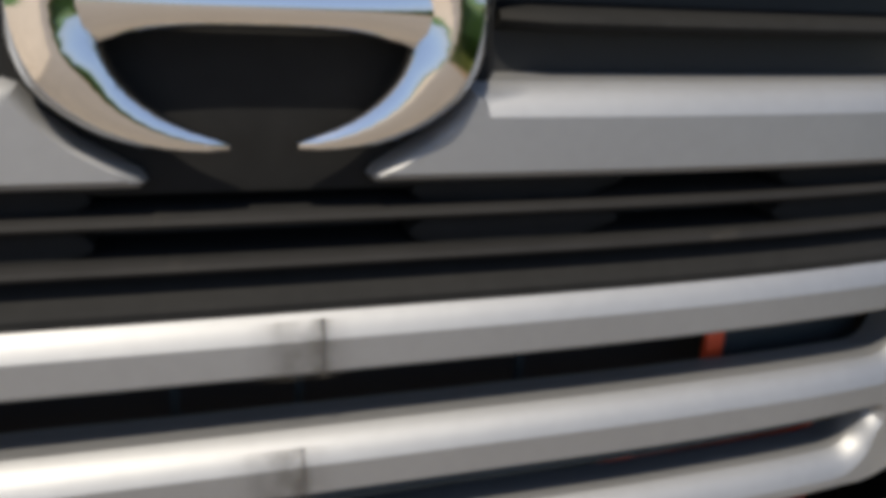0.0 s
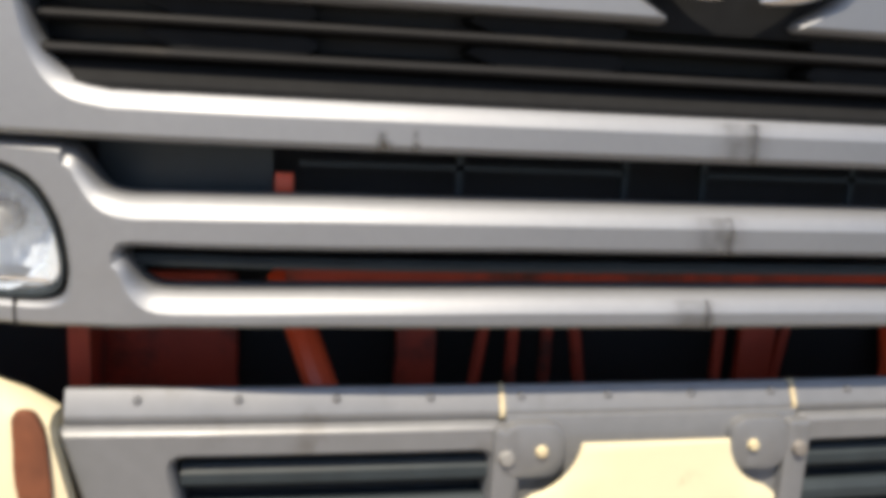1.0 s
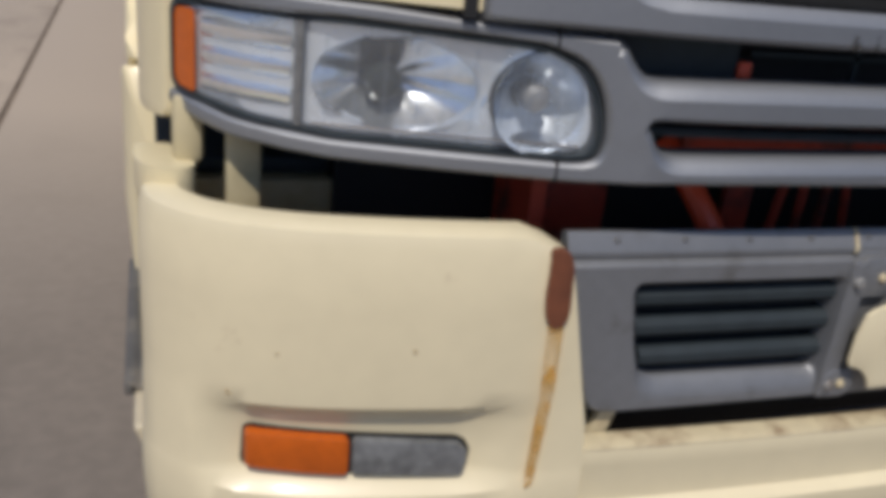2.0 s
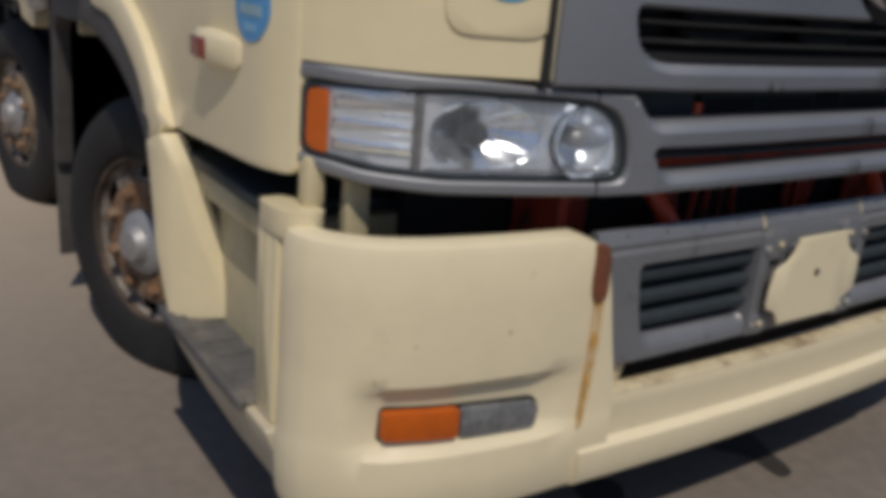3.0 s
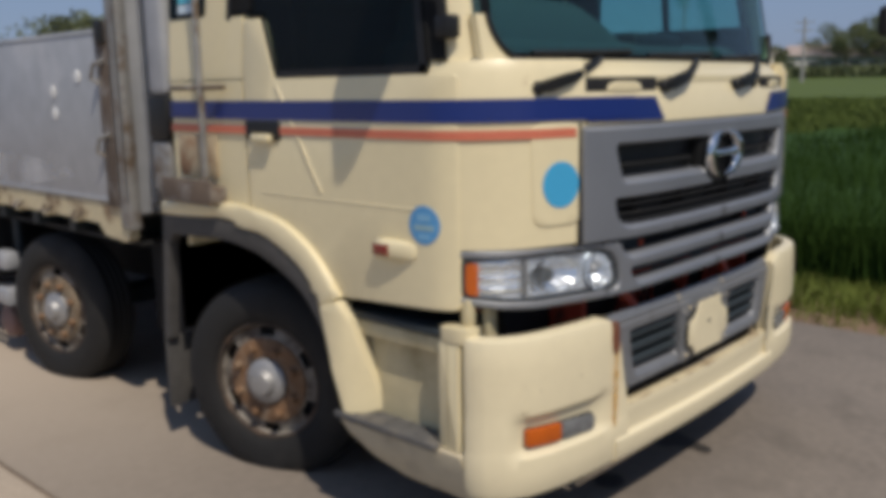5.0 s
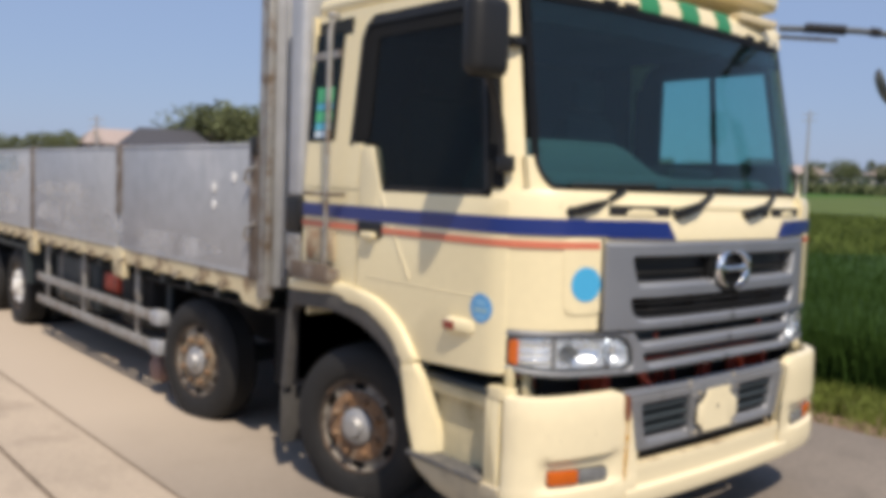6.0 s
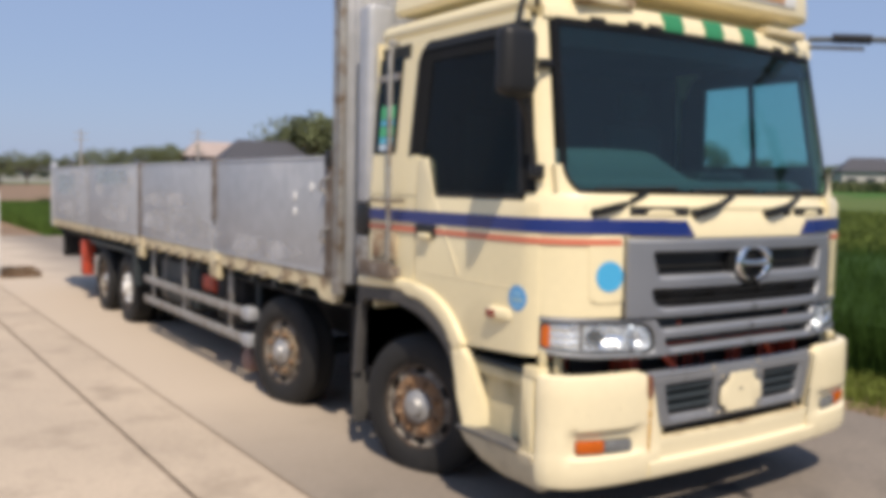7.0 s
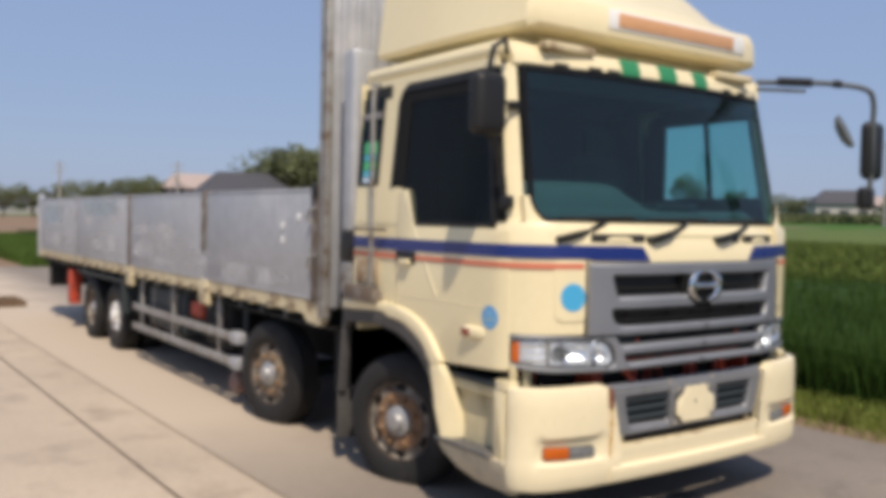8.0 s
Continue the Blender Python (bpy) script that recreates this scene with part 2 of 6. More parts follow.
dust_edge(ASPHALT, (0.47, 0.39, 0.305))
CONCRETE = make_mat("sandy_concrete", (0.42, 0.346, 0.268), 0.9, vary=0.2, grain=35, blotch=0.8, bump=0.003, dirt=(0.32, 0.26, 0.20), dirt_amount=0.36, dirt_scale=1.9)
OIL = make_mat("dark_oil_stain", (0.045, 0.04, 0.036), 0.6, vary=0.2)
SOIL = make_mat("brown_soil", (0.20, 0.13, 0.08), 0.95, vary=0.25, grain=6, blotch=0.3, bump=0.02)
GRASS = make_mat("grass_blades", (0.135, 0.17, 0.035), 0.8, vary=0.35, grain=3, blotch=0.7, spec=0.2)
WHEAT = make_mat("green_wheat", (0.028, 0.061, 0.011), 0.8, vary=0.25, grain=2.5, blotch=0.4, spec=0.12)
FIELD_FAR = make_mat("far_green_crop", (0.055, 0.125, 0.028), 0.9, vary=0.3, grain=1.2, blotch=0.08, spec=0.1)
LUSH = make_mat("lush_green_crop", (0.065, 0.115, 0.022), 0.8, vary=0.3, grain=2.5, blotch=0.4, spec=0.2)
YOUNG = make_mat("young_green_crop", (0.085, 0.118, 0.026), 0.8, vary=0.3, grain=2.5, blotch=0.4, spec=0.2)
LEAF = make_mat("tree_leaves", (0.125, 0.145, 0.07), 0.8, vary=0.4, grain=2, blotch=0.4, spec=0.2)
BARK = make_mat("bark", (0.10, 0.075, 0.05), 0.9, vary=0.3, grain=12)
HOUSE_WALL = make_mat("pale_house_wall", (0.42, 0.40, 0.385), 0.85, vary=0.1, grain=4, per_object=0.25)
HOUSE_ROOF = make_mat("dark_roof_tiles", (0.045, 0.045, 0.052), 0.7, vary=0.2, grain=6, per_object=0.3)
HOUSE_GLASS = make_mat("dark_window", (0.04, 0.05, 0.06), 0.2, vary=0.1)
POLE_GREY = make_mat("concrete_pole", (0.32, 0.31, 0.30), 0.9, vary=0.15)

# ---------------------------------------------------------------- mesh helpers


def part(name, bm, material, parent=None, label="", sharp=35):
    me = bpy.data.meshes.new(name)
    bmesh.ops.recalc_face_normals(bm, faces=bm.faces)
    bm.to_mesh(me)
    bm.free()
    me.materials.append(material)
    me.polygons.foreach_set("use_smooth", [True] * len(me.polygons))
    me.set_sharp_from_angle(angle=radians(sharp))
    ob = new(name, me)
    ob.parent = parent
    if label:
        tagged(ob, label)
    return ob


def structure(ob, label, category):
    return tagged(ob, label, category, kind="structure")


def edge_bevel(bm, width, seg=2, angle=30):
    edges = [e for e in bm.edges if len(e.link_faces) == 2 and e.calc_face_angle(0) > radians(angle)]
    bmesh.ops.bevel(bm, geom=edges, offset=width, segments=seg, affect="EDGES", profile=0.5)
    return bm


def add_box(bm, x0, x1, y0, y1, z0, z1):
    r = bmesh.ops.create_cube(bm, size=1.0)["verts"]
    for v in r:
        v.co = Vector(((x0 + x1) / 2 + v.co.x * (x1 - x0), (y0 + y1) / 2 + v.co.y * (y1 - y0), (z0 + z1) / 2 + v.co.z * (z1 - z0)))
    return r


def box(x0, x1, y0, y1, z0, z1, bevel=0.0, seg=2):
    bm = bmesh.new()
    add_box(bm, x0, x1, y0, y1, z0, z1)
    if bevel:
        edge_bevel(bm, bevel, seg)
    return bm


def squircle_box(x0, x1, y0, y1, z0, z1, b=0.03):
    return box(x0, x1, y0, y1, z0, z1, b, 4)


def add_loops(bm, loops, closed_profile=True, caps=True):
    """Skin a list of equal-length vertex loops."""
    rows = [[bm.verts.new(p) for p in lp] for lp in loops]
    k = len(rows[0])
    for a, b in zip(rows, rows[1:]):
        for i in range(k if closed_profile else k - 1):
            j = (i + 1) % k
            bm.faces.new((a[i], a[j], b[j], b[i]))
    if caps and closed_profile:
        bm.faces.new(rows[0])
        bm.faces.new(rows[-1][::-1])
    return rows


def tube(points, r, seg=10, bm=None):
    bm = bm or bmesh.new()
    pts = [Vector(p) for p in points]
    loops = []
    side = None
    for i, p in enumerate(pts):
        d = (pts[min(i + 1, len(pts) - 1)] - pts[max(i - 1, 0)]).normalized()
        if side is None:
            side = d.cross(Vector((0.31, 0.2, 0.93))).normalized()
        side = (side - d * side.dot(d)).normalized()
        up = d.cross(side)
        loops.append([p + side * (r * math.cos(a)) + up * (r * math.sin(a)) for a in (2 * math.pi * j / seg for j in range(seg))])
    add_loops(bm, loops)
    return bm


def lathe(profile, centre, axis="x", seg=40, bm=None, holes=None, flip=1):
    """profile: (radius, along). axis x: along goes to -x times flip."""
    bm = bm or bmesh.new()
    rows = []
    for r, a in profile:
        row = []
        for j in range(seg):
            t = 2 * math.pi * j / seg
            if axis == "x":
                row.append(bm.verts.new((centre[0] - flip * a, centre[1] + r * math.cos(t), centre[2] + r * math.sin(t))))
            elif axis == "y":
                row.append(bm.verts.new((centre[0] + r * math.cos(t), centre[1] - a, centre[2] + r * math.sin(t))))
            else:
                row.append(bm.verts.new((centre[0] + r * math.cos(t), centre[1] + r * math.sin(t), centre[2] + a)))
        rows.append(row)
    for i, (a, b) in enumerate(zip(rows, rows[1:])):
        for j in range(seg):
            if holes and holes(i, j):
                continue
            k = (j + 1) % seg
            bm.faces.new((a[j], a[k], b[k], b[j]))
    return bm


def catmull(pts, n=5):
    pts = [np.array(p, float) for p in pts]
    ext = [2 * pts[0] - pts[1], *pts, 2 * pts[-1] - pts[-2]]
    out = []
    for i in range(1, len(ext) - 2):
        p0, p1, p2, p3 = ext[i - 1:i + 3]
        for k in range(n):
            t = k / n
            out.append(0.5 * (2 * p1 + (p2 - p0) * t + (2 * p0 - 5 * p1 + 4 * p2 - p3) * t * t + (3 * p1 - p0 - 3 * p2 + p3) * t ** 3))
    out.append(pts[-1])
    return [tuple(map(float, p)) for p in out]


def plan_sweep(path, profile, bm=None, closed=True, weights=None, alt=None):
    """Sweep a profile of (outward offset, z) along a plan path that runs from the middle of the front to the truck's offside.
    weights and alt: blend to a second profile along the way."""
    bm = bm or bmesh.new()
    loops = []
    for i, (x, y) in enumerate(path):
        ax, ay = path[max(i - 1, 0)]
        bx, by = path[min(i + 1, len(path) - 1)]
        t = Vector((bx - ax, by - ay)).normalized()
        nx, ny = -t.y, t.x
        prof = profile
        if alt is not None:
            w = weights[i]
            prof = [(o * (1 - w) + p * w, z * (1 - w) + q * w) for (o, z), (p, q) in zip(profile, alt)]
        loops.append([(x + nx * o, y + ny * o, z) for o, z in prof])
    add_loops(bm, loops, closed_profile=closed)
    return bm


def mirror_x(bm):
    for v in bm.verts:
        v.co.x = -v.co.x
    bmesh.ops.reverse_faces(bm, faces=bm.faces)
    return bm


def cut_and_bend(bm, curve, step=0.06):
    xs = [v.co.x for v in bm.verts]
    x = math.floor(min(xs) / step) * step + step
    while x < max(xs):
        bmesh.ops.bisect_plane(bm, geom=bm.verts[:] + bm.edges[:] + bm.faces[:], plane_co=(x, 0, 0), plane_no=(1, 0, 0), dist=1e-5)
        x += step
    for v in bm.verts:
        v.co.y += curve(v.co.x)
    return bm


def plate_front(outline, d0, d1, curve=None, bevel=0.0, seg=2):
    """A plate facing the front: outline in (x, z), from depth d0 (behind) to d1 (outward)."""
    bm = bmesh.new()
    a = [bm.verts.new((x, -d1, z)) for x, z in outline]
    f = bm.faces.new(a)
    r = bmesh.ops.extrude_face_region(bm, geom=[f])
    for v in [g for g in r["geom"] if isinstance(g, bmesh.types.BMVert)]:
        v.co.y = -d0
    if bevel:
        es = [e for e in bm.edges if all(abs(v.co.y + d1) < 1e-6 for v in e.verts)]
        bmesh.ops.bevel(bm, geom=es, offset=bevel, segments=seg, affect="EDGES", profile=0.5)
    bmesh.ops.triangulate(bm, faces=[f for f in bm.faces if len(f.verts) > 4])
    return cut_and_bend(bm, curve) if curve else bm


def plate_side(outline, x_of_z, thick=0.03, proud=0.0, bevel=0.0):
    """A plate on the offside: outline in (y, z); outer face at x = -x_of_z(z) - proud."""
    bm = bmesh.new()
    a = [bm.verts.new((-proud, y, z)) for y, z in outline]
    f = bm.faces.new(a)
    r = bmesh.ops.extrude_face_region(bm, geom=[f])
    for v in [g for g in r["geom"] if isinstance(g, bmesh.types.BMVert)]:
        v.co.x += thick
    if bevel:
        es = [e for e in bm.edges if all(abs(v.co.x + proud) < 1e-6 for v in e.verts)]
        bmesh.ops.bevel(bm, geom=es, offset=bevel, segments=2, affect="EDGES", profile=0.5)
    bmesh.ops.triangulate(bm, faces=[f for f in bm.faces if len(f.verts) > 4])
    for z in (1.2, 1.7, 2.1, 2.5):
        bmesh.ops.bisect_plane(bm, geom=bm.verts[:] + bm.edges[:] + bm.faces[:], plane_co=(0, 0, z), plane_no=(0, 0, 1), dist=1e-5)
    for v in bm.verts:
        v.co.x -= x_of_z(v.co.z)
    return bm


def rounded(x0, x1, z0, z1, r, n=5):
    pts = []
    for cx, cz, a0 in ((x1 - r, z1 - r, 0), (x0 + r, z1 - r, 90), (x0 + r, z0 + r, 180), (x1 - r, z0 + r, 270)):
        for k in range(n + 1):
            a = radians(a0 + 90 * k / n)
            pts.append((cx + r * math.cos(a), cz + r * math.sin(a)))
    return pts


def soften(pts, r=0.02, n=4):
    """Round the corners of a polygon."""
    out = []
    k = len(pts)
    for i in range(k):
        p, a, b = Vector(pts[i]), Vector(pts[i - 1]), Vector(pts[(i + 1) % k])
        ra = min(r, (a - p).length * 0.45)
        rb = min(r, (b - p).length * 0.45)
        s, e = p + (a - p).normalized() * ra, p + (b - p).normalized() * rb
        for j in range(n + 1):
            t = j / n
            q = s * (1 - t) ** 2 + p * (2 * t * (1 - t)) + e * t * t
            out.append((q.x, q.y))
    return out


def sweep_x(profile, x0, x1, curve, n=30, bm=None, taper=0.0):
    """A closed (outward, z) profile along the front from x0 to x1; taper: length over which the ends sink back."""
    bm = bm or bmesh.new()
    loops = []
    for i in range(n + 1):
        x = x0 + (x1 - x0) * i / n
        sink = 0.0
        if taper:
            e = min(abs(x - x0), abs(x - x1)) / taper
            sink = 0.02 * (1 - min(1.0, e)) ** 2
        loops.append([(x, curve(x) - d + (sink if d > -0.03 else 0.0), z) for d, z in profile])
    add_loops(bm, loops)
    return bm


def inset(loop, hole, width):
    """Normals of a plan loop that point into the material, with the width of the rolled edge at each point."""
    k = len(loop)
    area = sum(loop[i - 1][0] * loop[i][1] - loop[i][0] * loop[i - 1][1] for i in range(k))
    sign = (1 if area > 0 else -1) * (-1 if hole else 1)
    out = []
    for i in range(k):
        p, a, b = Vector(loop[i]), Vector(loop[i - 1]), Vector(loop[(i + 1) % k])
        d0, d1 = (p - a).normalized(), (b - p).normalized()
        n0, n1 = Vector((-d0.y, d0.x)) * sign, Vector((-d1.y, d1.x)) * sign
        m = (n0 + n1)
        m = m / max(0.5, m.length_squared / 2) if m.length > 1e-6 else n0
        out.append((m, width(loop[i], m)))
    return out


def framed_plate(outer, holes, depth, back, width, curve, roll=((0.0, -0.0204), (0.14, -0.0144), (0.36, -0.0087), (0.66, -0.0035), (1.0, 0.0))):
    """A plate facing the front with openings, whose edges are rolled back; depth: outward place of its face."""
    bm = bmesh.new()
    inner_edges = []
    for loop, hole in [(outer, False)] + [(h, True) for h in holes]:
        ins = inset(loop, hole, width)
        rows = [[bm.verts.new((x, -back, z)) for x, z in loop]]
        for u, d in roll:
            rows.append([bm.verts.new((x + m.x * w * u, -(depth + d * min(1.0, w / 0.012)), z + m.y * w * u)) for (x, z), (m, w) in zip(loop, ins)])
        k = len(loop)
        for a, b in zip(rows, rows[1:]):
            for i in range(k):
                j = (i + 1) % k
                bm.faces.new((a[i], a[j], b[j], b[i]))
        inner_edges += [bm.edges.get((rows[-1][i], rows[-1][(i + 1) % k])) for i in range(k)]
    bmesh.ops.triangle_fill(bm, use_beauty=True, use_dissolve=False, edges=inner_edges, normal=(0, -1, 0))
    return cut_and_bend(bm, curve, 0.05)


# ---------------------------------------------------------------- the truck: plan curves
MID = 0.012
FRONT = catmull([(0, 0.008), (-0.2, 0.009), (-0.35, 0.012), (-0.5, 0.021), (-0.62, 0.037), (-0.83, 0.088), (-0.95, 0.130), (-1.04, 0.165), (-1.11, 0.215),
                 (-1.165, 0.275), (-1.20, 0.33), (-1.222, 0.39), (-1.228, 0.46)], 4)
FX = np.array([-p[0] for p in FRONT])
FY = np.array([p[1] for p in FRONT])


def y_front(x):
    return float(np.interp(abs(x), FX, FY))


LAMP = catmull([(0.50, 0.021), (0.60, 0.034), (0.676, 0.060), (0.85, 0.108), (1.03, 0.165), (1.12, 0.225), (1.178, 0.296), (1.20, 0.34)], 4)


def y_lamp(x):
    return float(np.interp(abs(x), [p[0] for p in LAMP], [p[1] for p in LAMP]))


def y_low(x):
    return y_front(x) if abs(x) < 0.5 else y_lamp(x)


def y_panel(x):
    return 0.052 + 0.03 * x * x


def x_side(z):
    return 1.228 if z < 1.7 else 1.228 - 0.065 * (z - 1.7) / 0.95


truck = tagged(new("truck"), "cream and blue flatbed truck with four axles, parked on the road", "truck")


def both(name, make, material, parent=truck, label="", sharp=35):
    """The same part on both sides of the truck."""
    return [part(name, make(), material, parent, label, sharp), part(name, mirror_x(make()), material, parent, label, sharp)]


# ---------------------------------------------------------------- cab shell
side_path = [p for p in FRONT if p[0] <= -0.80]
both("corner_panel", lambda: plan_sweep(side_path, [(0.0, 1.105), (0.0, 1.50), (0.0, 1.66), (-0.02, 1.70), (-0.05, 1.70), (-0.05, 1.105)]), CREAM)
# raised cover beside the grille
both("corner_cover", lambda: plate_front(soften([(-1.02, 1.17), (-0.845, 1.17), (-0.845, 1.50), (-1.03, 1.50)], 0.045), -0.006, 0.006, y_front, 0.004), CREAM)
part("nose_panel", sweep_x([(-0.03, 1.49), (0.0, 1.49), (-0.006, 1.58), (-0.03, 1.635), (-0.05, 1.635)], 0.82, -0.82, y_front), CREAM, truck)


both("side_panel", lambda: plate_side([(1.92, 1.10), (1.92, 1.66), (1.40, 1.66), (1.40, 1.10)], x_side, 0.03), CREAM)
DOOR = soften([(0.315, 0.905), (0.315, 1.66), (1.19, 1.66), (1.275, 1.885), (1.385, 1.885), (1.385, 1.13), (1.20, 1.09), (1.02, 0.96), (0.93, 0.875)], 0.02)


def follow_corner(bm):
    """Bend the front edge of a side plate round the corner of the cab."""
    for y in (0.33, 0.35, 0.37, 0.39, 0.42, 0.46):
        bmesh.ops.bisect_plane(bm, geom=bm.verts[:] + bm.edges[:] + bm.faces[:], plane_co=(0, y, 0), plane_no=(0, 1, 0), dist=1e-5)
    for v in bm.verts:
        if v.co.y < 0.46:
            v.co.x += 1.228 - float(np.interp(v.co.y, FY, FX))
    return bm


doors = both("door", lambda: follow_corner(plate_side(DOOR, x_side, 0.03, 0.004, 0.003)), CREAM, label="cream cab door")
# rear corner of the cab with the notched window sill
both("rear_corner", lambda: plate_side([(1.395, 1.665), (1.92, 1.665), (1.92, 2.0), (1.86, 2.0), (1.86, 2.42), (1.92, 2.42), (1.92, 2.60), (1.30, 2.60), (1.30, 2.555), (1.372, 2.550), (1.435, 2.505), (1.468, 2.44), (1.50, 1.90), (1.395, 1.90)], x_side, 0.03), CREAM)
both("roof_rail", lambda: plate_side([(0.50, 2.545), (1.298, 2.545), (1.298, 2.60), (0.50, 2.60)], x_side, 0.03), CREAM)
# windscreen pillars


def pillar():
    bm = bmesh.new()
    lo = [(-1.115, 0.295, 1.66), (-1.17, 0.325, 1.66), (-1.218, 0.40, 1.66), (-1.19, 0.41, 1.66), (-1.10, 0.33, 1.66)]
    hi = [(-1.075, 0.445, 2.56), (-1.12, 0.465, 2.56), (-1.168, 0.53, 2.57), (-1.13, 0.54, 2.57), (-1.06, 0.48, 2.56)]
    loops = []
    for k in range(7):
        t = k / 6
        loops.append([tuple(Vector(a).lerp(Vector(b), t)) for a, b in zip(lo, hi)])
    add_loops(bm, loops)
    return bm


both("windscreen_pillar", pillar, CREAM)


def pillar_trim():
    """Black strip on the outer side of the pillar, in front of the door window."""
    bm = bmesh.new()
    loops = []
    for k in range(7):
        t = k / 6
        a = Vector((-1.226, 0.408, 1.70)).lerp(Vector((-1.176, 0.538, 2.55)), t)
        b = Vector((-1.199, 0.352, 1.70)).lerp(Vector((-1.148, 0.488, 2.55)), t)
        inner = Vector((0.02, 0.012, 0))
        loops.append([tuple(a), tuple(b), tuple(b + inner), tuple(a + inner)])
    add_loops(bm, loops)
    return bm


both("pillar_trim", pillar_trim, GRILLE_BLACK, label="black strip beside the door window")


def y_screen(x, z):
    t = (z - 1.70) / 0.86
    return 0.175 + 0.165 * t + 0.095 * (x / 1.08) ** 2


def screen_grid(x_half0, x_half1, z0, z1, off, thick, nx=28, nz=10):
    bm = bmesh.new()
    grid = []
    for d in (off, off - thick):
        rows = []
        for j in range(nz + 1):
            z = z0 + (z1 - z0) * j / nz
            h = x_half0 + (x_half1 - x_half0) * j / nz
            rows.append([bm.verts.new((h * (2 * i / nx - 1), y_screen(h * (2 * i / nx - 1), z) - d, z)) for i in range(nx + 1)])
        grid.append(rows)
    for rows in grid:
        for a, b in zip(rows, rows[1:]):
            for i in range(nx):
                bm.faces.new((a[i], a[i + 1], b[i + 1], b[i]))
    return bm


windshield = part("windshield", screen_grid(1.085, 1.045, 1.70, 2.56, 0.0, 0.006), GLASS, truck, "teal tinted windshield")


def screen_strip(fx0, fx1, z0, z1, off=0.004):
    bm = bmesh.new()
    rows = []
    nx = 16
    for z in (z0, (z0 + z1) / 2, z1):
        t = (z - 1.70) / 0.86
        h = 1.085 + (1.045 - 1.085) * t
        rows.append([bm.verts.new((h * (fx0 + (fx1 - fx0) * i / nx), y_screen(h * (fx0 + (fx1 - fx0) * i / nx), z) - off, z)) for i in range(nx + 1)])
    for a, b in zip(rows, rows[1:]):
        for i in range(nx):
            bm.faces.new((a[i], a[i + 1], b[i + 1], b[i]))
    bmesh.ops.solidify(bm, geom=bm.faces[:], thickness=0.008)
    return bm


for args in ((-1.0, 1.0, 1.695, 1.725), (-1.0, 1.0, 2.53, 2.57), (-1.02, -0.982, 1.83, 2.555), (0.982, 1.02, 1.83, 2.555)):
    part("rubber_seal", screen_strip(*args), BLACK, windshield, "black rubber windshield seal")


def corner_fillet(s):
    """Body-coloured corner that rounds the lower corners of the windshield."""
    bm = bmesh.new()
    r, cx, cz = 0.15, s * 1.092, 1.690
    pts = [(s * 1.13, cz)] + [(cx - s * r * (1 - math.sin(a)), cz + r * (1 - math.cos(a))) for a in (radians(90 * k / 6) for k in range(7))] + [(s * 1.13, cz + r)]
    lo = [bm.verts.new((x, y_screen(x, z) - 0.014, z)) for x, z in pts]
    bm.faces.new(lo)
    bmesh.ops.triangulate(bm, faces=bm.faces[:])
    r = bmesh.ops.extrude_face_region(bm, geom=bm.faces[:])
    for v in [g for g in r["geom"] if isinstance(g, bmesh.types.BMVert)]:
        v.co.y += 0.03
    return bm


def corner_seal(s):
    """Rubber that follows the rounded lower corner."""
    r, cx, cz = 0.15, s * 1.092, 1.690
    pts = [(cx - s * r * (1 - math.sin(a)) - s * 0.004, cz + r * (1 - math.cos(a)) + 0.004) for a in (radians(90 * k / 8) for k in range(9))]
    return tube([(x, y_screen(x, z) - 0.016, z) for x, z in pts], 0.011, 8)


for s in (-1, 1):
    part("corner_fillet", corner_fillet(s), CREAM, truck)
    part("rubber_seal", corner_seal(s), BLACK, windshield, "black rubber windshield seal")
shade = part("sun_band", screen_grid(1.045, 1.04, 2.43, 2.53, -0.010, 0.004, 24, 2), GLASS_DARK, windshield, "dark tinted band at the top of the windshield")


def y_head(x):
    return 0.34 + 0.095 * (x / 1.08) ** 2


header = part("roof_header", sweep_x([(-0.05, 2.555), (0.0, 2.565), (0.0, 2.60), (-0.03, 2.66), (-0.10, 2.68), (-0.16, 2.68)], 1.10, -1.10, y_head), CREAM, truck)
for xa, xb in ((-0.35, -0.20), (-0.03, 0.13), (0.30, 0.44)):
    part("green_stripe", sweep_x([(-0.004, 2.563), (0.004, 2.568), (0.005, 2.60), (-0.024, 2.664), (-0.034, 2.66)], xa, xb, y_head, 4), GREEN, header, "green block on the roof header")
for xa in (-0.84, -0.60, -0.46, 0.62, 0.80):
    part("marker_base", sweep_x([(-0.004, 2.558), (0.010, 2.562), (0.012, 2.585), (-0.004, 2.592)], xa, xa + 0.09, y_head, 3), BLACK, header)
roof = part("roof", box(-1.17, 1.17, 0.46, 1.93, 2.59, 2.70, 0.05, 3), CREAM, truck)
part("rear_wall", box(-1.19, 1.19, 1.90, 1.93, 0.95, 2.60), CREAM, truck)
part("cab_floor", box(-1.18, 1.18, 0.32, 1.90, 1.06, 1.10), BLACK_MATT, truck)
part("firewall", box(-1.12, 1.12, 0.34, 0.38, 0.95, 1.62), BLACK_MATT, truck)
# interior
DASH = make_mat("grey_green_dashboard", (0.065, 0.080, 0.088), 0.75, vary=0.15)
dash = part("dashboard", box(-1.08, 1.08, 0.40, 0.80, 1.40, 1.79, 0.07), DASH, truck, "dark dashboard inside the cab")


